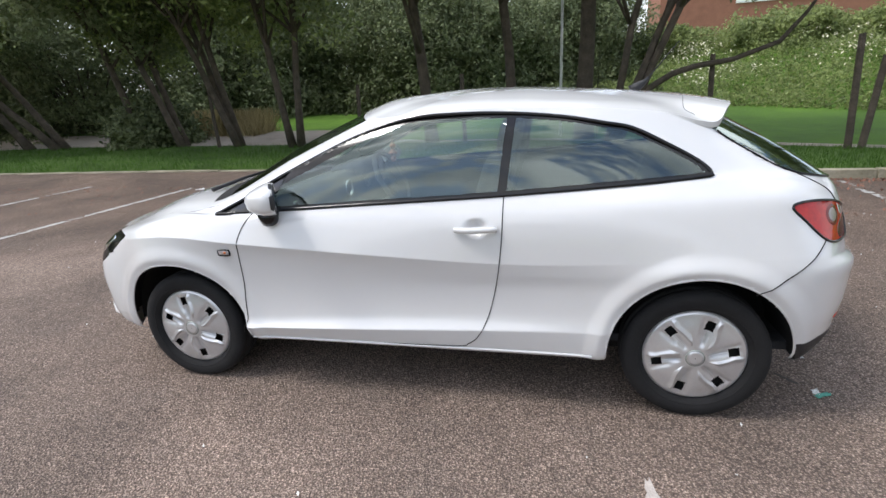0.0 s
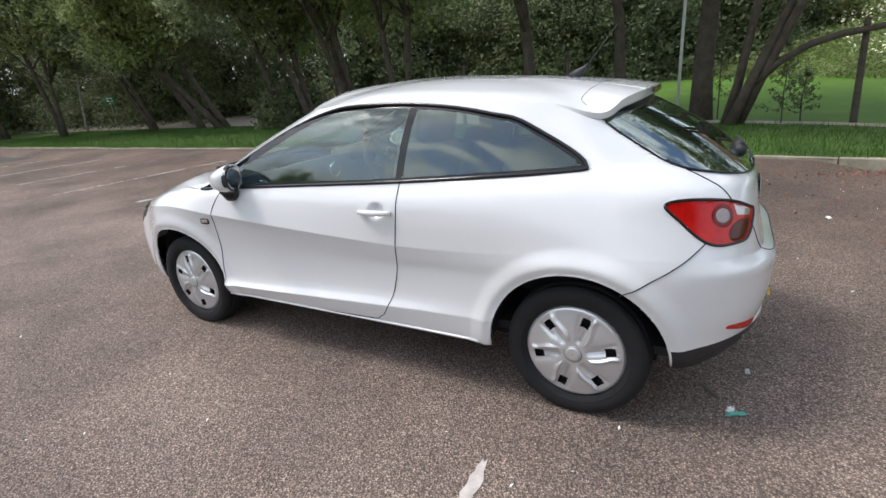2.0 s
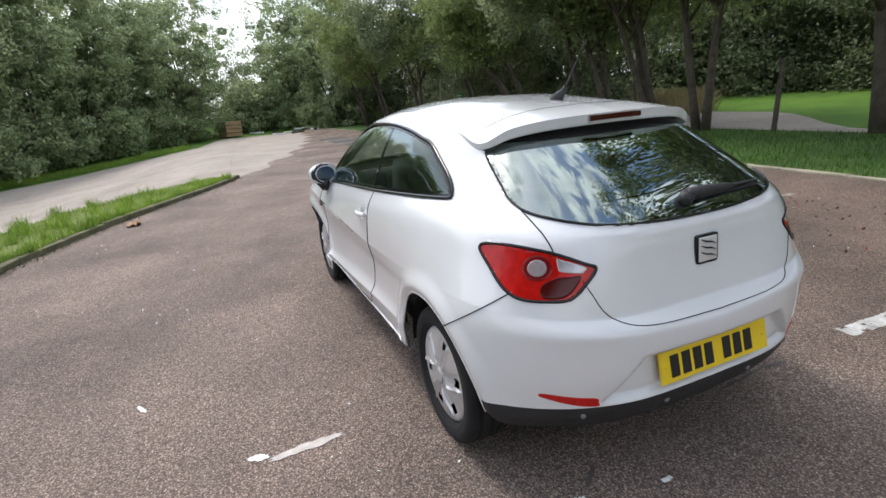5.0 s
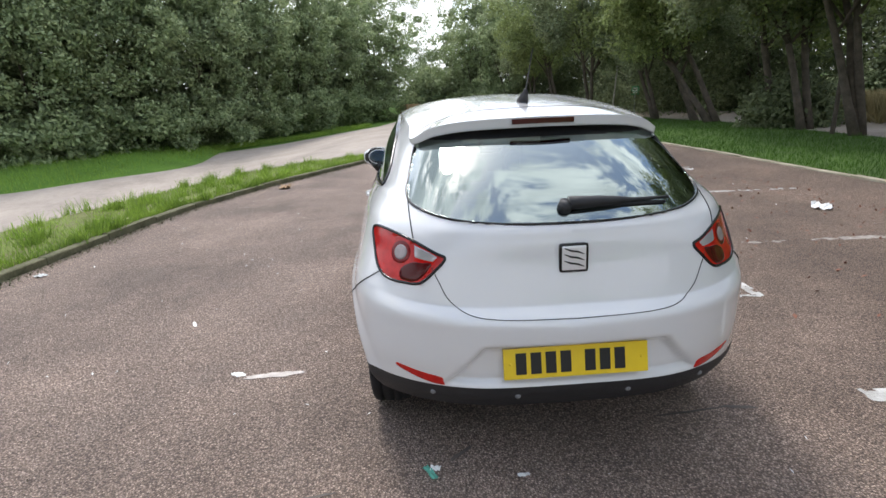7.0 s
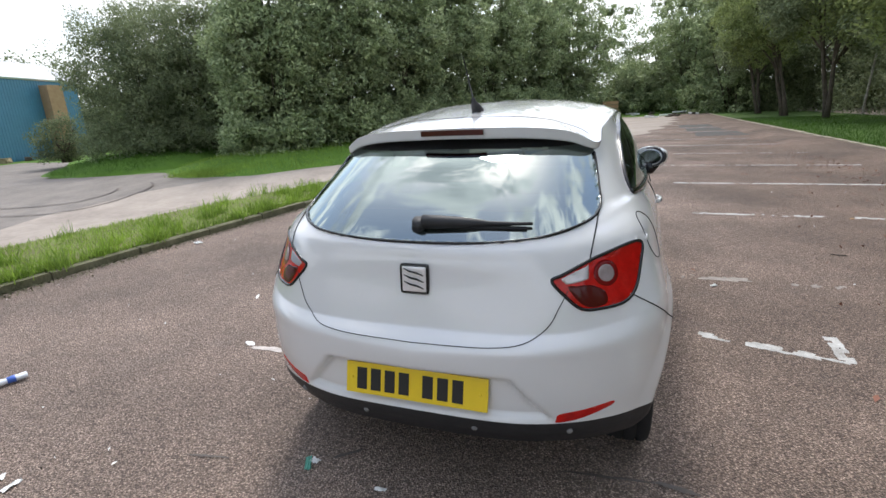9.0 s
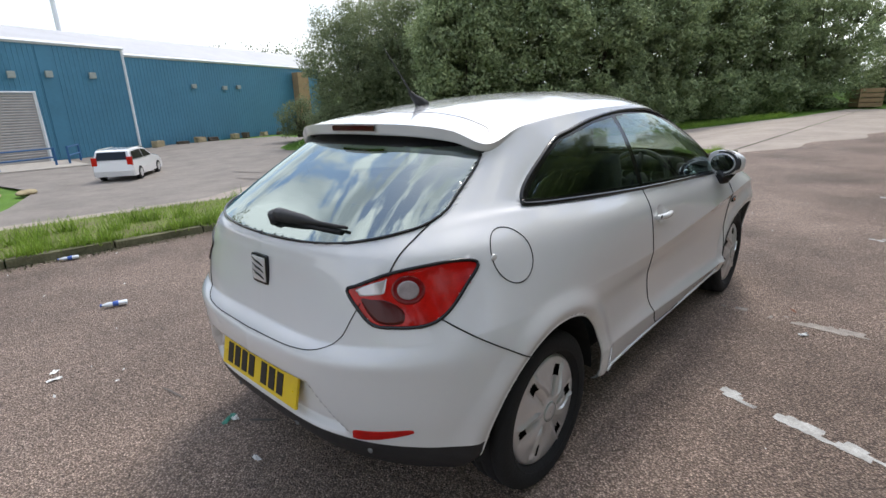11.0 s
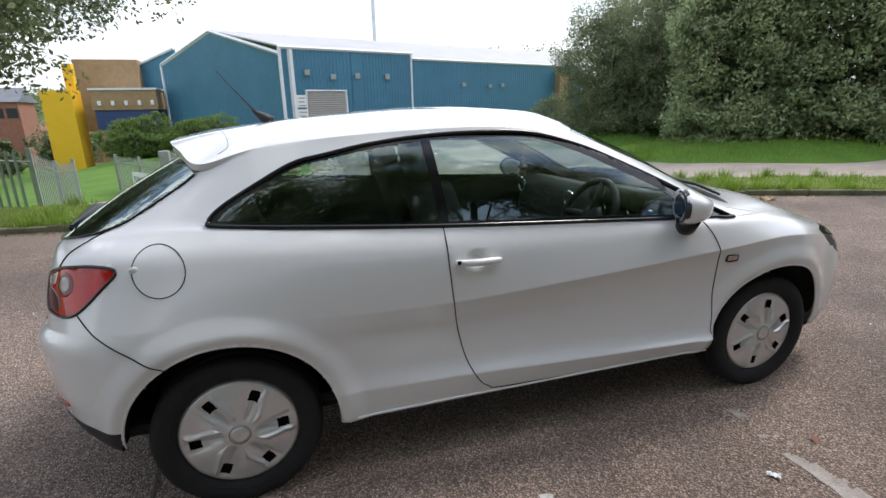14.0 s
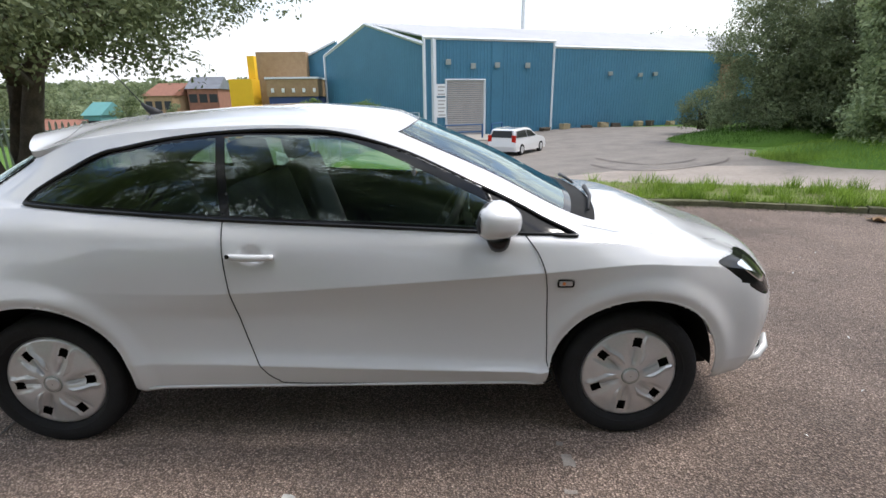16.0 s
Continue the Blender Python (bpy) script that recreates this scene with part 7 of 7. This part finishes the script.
M["spill"] = mat("dried_paint", (0.62, 0.56, 0.52), 0.7, second=(0.34, 0.30, 0.27), scale=18, bump=.3, bscale=120)
blotch("paint_spill", 0.22, 1.36, .18, .028, 95, "spill", "dried white paint spill on the tarmac", 1, "paint spill")
blotch("paint_spill", 0.25, 1.57, .05, .02, 70, "paper", "small flake of white paint on the tarmac", 2, "paint spill")
blotch("paint_spill", 0.98, 2.11, .05, .012, 30, "paper", "thin white paint fleck on the tarmac", 3, "paint spill")
M["damp"] = mat("oil_stain", (0.105, 0.087, 0.076), 0.7, var=.25, scale=12)
for k, (x, y, rx, ry, tn) in enumerate([(-0.70, 0.99, .11, .008, 100), (-0.52, 0.41, .07, .012, 130), (-0.36, -0.64, .18, .007, 95), (-0.35, -0.88, .08, .016, 80)]):
    blotch("oil_stain", x, y, rx, ry, tn, "damp", "dark oil streak on the tarmac", 20 + k, "stain", .003)


def scrap(name, x, y, w, h, turn, key, label, seed, z=0.004):
    """A crumpled scrap: a small creased sheet."""
    rnd = random.Random(seed)
    bm = bmesh.new()
    n = 6
    g = [[bm.verts.new(((i / n - .5) * w * rnd.uniform(.85, 1.1), (j / n - .5) * h * rnd.uniform(.8, 1.1), abs(rnd.gauss(0, .16 * min(w, h))))) for j in range(n + 1)] for i in range(n + 1)]
    for i in range(n):
        for j in range(n):
            bm.faces.new((g[i][j], g[i + 1][j], g[i + 1][j + 1], g[i][j + 1]))
    o = mesh_ob(name, bm, M[key])
    o.matrix_world = pose(x, y, ground_z(x, y) + z, 0, 0, turn)
    return tagged(o, label, "litter", "litter")


scrap("green_wrapper", -0.62, 0.54, .085, .028, 30, "litter_green", "crumpled green and white wrapper on the tarmac", 1)
scrap("paper_scrap", -0.60, 0.52, .04, .03, 80, "paper", "torn white end of a wrapper", 2)
for k, (x, y, w, h, key, lab) in enumerate([
        (-1.08, 1.65, .07, .03, "paper", "small white paper scrap on the tarmac"), (-1.06, 1.75, .05, .03, "paper", "small white paper scrap on the tarmac"), (-0.67, 0.18, .05, .02, "paper", "small white paper scrap on the tarmac"),
        (3.27, -4.25, .28, .20, "paper", "crumpled white paper in a bay"), (7.02, 2.97, .42, .20, "brick_tan", "flattened cardboard piece near the verge"), (-0.11, -2.66, .26, .16, "paper", "crumpled white paper in a bay"),
        (0.52, -5.36, .18, .08, "sign_red", "red and white packet by the kerb"), (-0.31, -5.15, .30, .14, "paper", "white plastic bag by the kerb"), (1.50, -8.34, .22, .18, "orange", "orange wrapper on the grass"),
        (-2.22, 4.53, .30, .20, "paper", "crumpled white bag by the kerb"), (-2.01, 3.65, .12, .05, "paper", "torn white paper on the tarmac"), (5.05, 4.43, .14, .10, "paper", "white paper scrap by the kerb"),
        (6.49, 4.02, .20, .12, "paper", "white paper scrap on the verge"), (2.31, 4.07, .10, .07, "paper", "white paper scrap by the kerb"), (1.96, -1.34, .05, .03, "paper", "small white paper scrap on the tarmac"),
        (4.53, -3.09, .10, .04, "brick_tan", "brown twig-like scrap in a bay"), (6.70, -4.53, .14, .08, "paper", "white paper scrap in a bay"), (2.99, -2.47, .12, .03, "bark", "dry brown twig on the tarmac"), (-1.34, -2.68, .05, .04, "paper", "small white paper scrap on the tarmac")]):
    scrap("paper_scrap" if key == "paper" else "litter_scrap", x, y, w, h, (k * 47) % 180, key, lab, 10 + k)
M["bottle"] = mat("bottle_plastic", (0.72, 0.76, 0.80), 0.12, coat=.5, var=.1, scale=30)
M["bottle_blue"] = mat("bottle_label", (0.05, 0.12, 0.45), 0.35, var=.1)
for k, (x, y, t) in enumerate([(-0.52, 2.61, 158), (-0.43, 4.43, 162)]):
    r = empty("plastic_bottle", pose(x, y, .025, 0, 90, t) @ Matrix.Scale(.78, 4)); tagged(r, "crushed clear plastic bottle lying on the tarmac", "bottle", "bottles")
    b = lathe(bmesh.new(), [(.002, -.10), (.028, -.10), (.032, -.09), (.030, -.05), (.033, -.02), (.026, .02), (.031, .05), (.024, .08), (.012, .105), (.012, .112)], 20, "z")
    for v in b.verts:
        v.co.x *= .75
    part("body", b, M["bottle"], r, smooth=True)
    part("cap", lathe(bmesh.new(), [(.013, .110), (.014, .112), (.014, .125), (.001, .126)], 16, "z"), M["bottle_blue"], r, "blue cap")
    b = lathe(bmesh.new(), [(.0335, -.03), (.0345, -.028), (.0305, .018), (.0275, .02)], 20, "z")
    for v in b.verts:
        v.co.x *= .76
    part("label_band", b, M["bottle_blue"], r, "blue paper band", smooth=True)

# dry leaves and grit gathered along the kerbs
rng = np.random.default_rng(55)
n = 9000
lx = rng.uniform(-8, 30, n)
ly = np.array([lerp_line(KERB_R, v) for v in lx]) + np.abs(rng.normal(0, 1, n)) * np.where(rng.uniform(0, 1, n) < .7, .28, 1.3) + .02
leaf_mesh("leaf_litter", np.stack([lx, ly, np.full(n, .008)], 1), .045, rng, M["brick_red"], up=3)
tagged(bpy.data.objects["leaf_litter"], "dry brown leaves along the kerb", "leaf litter", kind="stuff")
n = 1500
lx = rng.uniform(-4, 9, n); ly = rng.uniform(-5, 4.2, n)
keep = ~((np.abs(ly) < .9) & (lx > -.8) & (lx < 3.4))
lx, ly = lx[keep], ly[keep]
g = leaf_mesh("grit", np.stack([lx, ly, np.full(len(lx), .005)], 1), .013, rng, M["bark"], up=3)
tagged(g, "scattered dark grit and leaf bits on the tarmac", "grit", kind="stuff")
g = leaf_mesh("pale_grit", np.stack([ly * 1.1 + 2, lx * .8 - 1.5, np.full(len(lx), .005)], 1)[:260], .022, rng, M["paper"], up=3)
tagged(g, "scattered pale chips on the tarmac", "grit", kind="stuff")

# thin curved tyre marks in the yard
for pts in ([(10.2, 23.6), (10.61, 22.11), (11.51, 20.66), (12.4, 20.35), (13.48, 20.47), (14.2, 21.0)], [(9.2, 21.2), (9.65, 19.69), (10.5, 18.85), (11.5, 18.62), (13.0, 18.8), (14.57, 19.37), (15.3, 20.2)]):
    b = bmesh.new()
    line = round_poly(pts, 8, False)
    rows = []
    for k, (x, y) in enumerate(line):
        x2, y2 = line[min(k + 1, len(line) - 1)]; x1, y1 = line[max(k - 1, 0)]
        d = Vector((y1 - y2, x2 - x1)).normalized() * .055
        rows.append([b.verts.new((x + d.x * f, y + d.y * f, ground_z(x + d.x * f, y + d.y * f) + .035)) for f in (-1, 1)])
    for p, q in zip(rows, rows[1:]):
        b.faces.new((p[0], q[0], q[1], p[1]))
    tagged(mesh_ob("tyre_mark", b, M["damp"]), "thin dark curved tyre mark in the yard", "tyre mark", "tyre marks in the yard")

# moss and grit at the foot of the low kerb
n = 6000
mx = rng.uniform(-8, 12, n)
my = np.array([lerp_line(KERB_L, v) for v in mx]) - np.abs(rng.normal(0, .09, n)) + .01
m_ = leaf_mesh("kerb_moss", np.stack([mx, my, np.full(n, .006)], 1), .03, rng, M["kerb_moss"], up=3)
tagged(m_, "dark moss and soil along the kerb foot", "moss", kind="stuff")

# dark patched bays with hatching, far down the car park
M["patch"] = mat("dark_patch", (0.07, 0.065, 0.06), .85, var=.25, scale=3)
for k in range(3):
    bm = bmesh.new()
    x0 = 18.5 + k * 3.1
    bm.faces.new([bm.verts.new((x, y, .004)) for x, y in ((x0, -3.2), (x0 + 2.6, -3.4), (x0 + 2.9, -5.8), (x0 + .2, -5.8))])
    tagged(mesh_ob("tarmac_patch", bm, M["patch"]), "dark patch of newer tarmac", "road patch", kind="structure")
    worn_line(x0 + 2.7, -3.2, x0 + 3.05, -5.8, .12, .3, 90 + k)
crate = empty("wooden_crate", pose(47.2, .8, ground_z(47.2, .8), 0, 0, 20)); tagged(crate, "weathered brown wooden crate at the far end", "crate")
for k in range(4):
    part("plank", box(bmesh.new(), (-1, -.7, .05 + k * .33), (1, .7, .33 + k * .33), .02), M["brick_tan"], crate)
rnd = random.Random(4)
for k in range(14):
    x, y = 44 + rnd.uniform(-3, 5), -3.5 + rnd.uniform(-3, 3)
    bm = box(bmesh.new(), (-.5, -.12, 0), (.5, .12, .12), .02)
    o = mesh_ob("debris_board", bm, M["bark" if k % 2 else "paper"]); o.matrix_world = pose(x, y, ground_z(x, y) + .01, 0, rnd.uniform(-8, 8), rnd.uniform(0, 180))
    tagged(o, "broken board in a rubbish heap", "board", "rubbish heap")


# white estate car in the yard
def profile_car(name, m, label):
    root = empty(name, m); tagged(root, label, "car")
    L0, W0 = 4.55, .88

    def hull(pts, w0, w1):
        bm = bmesh.new()
        rows = []
        for t in (-1, -.93, -.6, 0, .6, .93, 1):
            w = t * w0
            k = .96 if abs(t) == 1 else 1
            rows.append([bm.verts.new((x * k + (1 - k) * .0, w * (1 - (1 - w1) * max(0, (z - .75) / .75)), z if abs(t) < 1 else .12 + (z - .12) * .97)) for x, z in pts])
        for a, c in zip(rows, rows[1:]):
            for i in range(len(pts)):
                bm.faces.new((a[i], a[(i + 1) % len(pts)], c[(i + 1) % len(pts)], c[i]))
        bm.faces.new(rows[0]); bm.faces.new(rows[-1][::-1])
        bmesh.ops.recalc_face_normals(bm, faces=bm.faces[:])
        return bm

    body = [(-2.2, .25), (-2.27, .5), (-2.22, .95), (-2.08, 1.40), (-1.9, 1.47), (-.6, 1.50), (.1, 1.44), (.95, 1.02), (1.9, .88), (2.22, .68), (2.28, .4), (2.2, .22)]
    part("body", hull(body, W0, .80), M["paint"], root, smooth=False)
    for sd in (1, -1):
        for nm, pts in (("side_window", [(-2.0, 1.02), (-1.85, 1.36), (-.65, 1.40), (-.6, 1.0)]), ("side_window", [(-.5, 1.0), (-.55, 1.40), (.05, 1.34), (.72, 1.0)])):
            bm = bmesh.new()
            bm.faces.new([bm.verts.new((x, sd * (W0 * (1 - .2 * max(0, (z - .75) / .75)) + .012), z)) for x, z in pts])
            part(nm, bm, M["gloss_black"], root, "dark side glass")
        for x in (-1.35, 1.42):
            w = part("wheel", lathe(bmesh.new(), [(.02, .1), (.2, .1), (.22, .09), (.30, .1), (.32, .06), (.32, -.08), (.02, -.09)], 28), M["tyre"], root)
            w.matrix_basis = pose(x, sd * .80, .32, 0, 0, 0 if sd > 0 else 180)
            c = part("wheel_cover", lathe(bmesh.new(), [(.01, .11), (.12, .115), (.2, .105)], 24), M["hubcap"], w)
        bm = box(bmesh.new(), (-2.24, sd * .62, .75), (-2.12, sd * .86, 1.15), .03)
        part("tail_lamp", bm, M["red_lens"], root, "red tail lamp")
    bm = bmesh.new(); bm.faces.new([bm.verts.new(p) for p in ((-2.235, -.66, 1.02), (-2.235, .66, 1.02), (-2.115, .60, 1.38), (-2.115, -.60, 1.38))])
    part("rear_window", bm, M["gloss_black"], root, "dark tailgate glass")
    bm = bmesh.new(); bm.faces.new([bm.verts.new(p) for p in ((.92, -.66, 1.06), (.92, .66, 1.06), (.16, .60, 1.44), (.16, -.60, 1.44))])
    part("windscreen", bm, M["gloss_black"], root, "dark windscreen")
    part("roof_rail", tube(bmesh.new(), [(-1.8, .62, 1.5), (0, .62, 1.5)], .02, 6), M["galv"], root)
    part("roof_rail", tube(bmesh.new(), [(-1.8, -.62, 1.5), (0, -.62, 1.5)], .02, 6), M["galv"], root)
    return root


profile_car("estate_car", pose(6.7, 27.5, ground_z(6.7, 27.5), 0, 0, 56), "white estate car standing in the yard")
vans = profile_car("parked_van", pose(-30, 52, ground_z(-30, 52), 0, 0, 100), "white car parked beyond the fence")
for k, (x, y, t) in enumerate([(-33, 56, 95), (-37, 60, 80), (-34, 50, 110)]):
    copy_thing(vans, pose(x, y, ground_z(x, y), 0, 0, t))
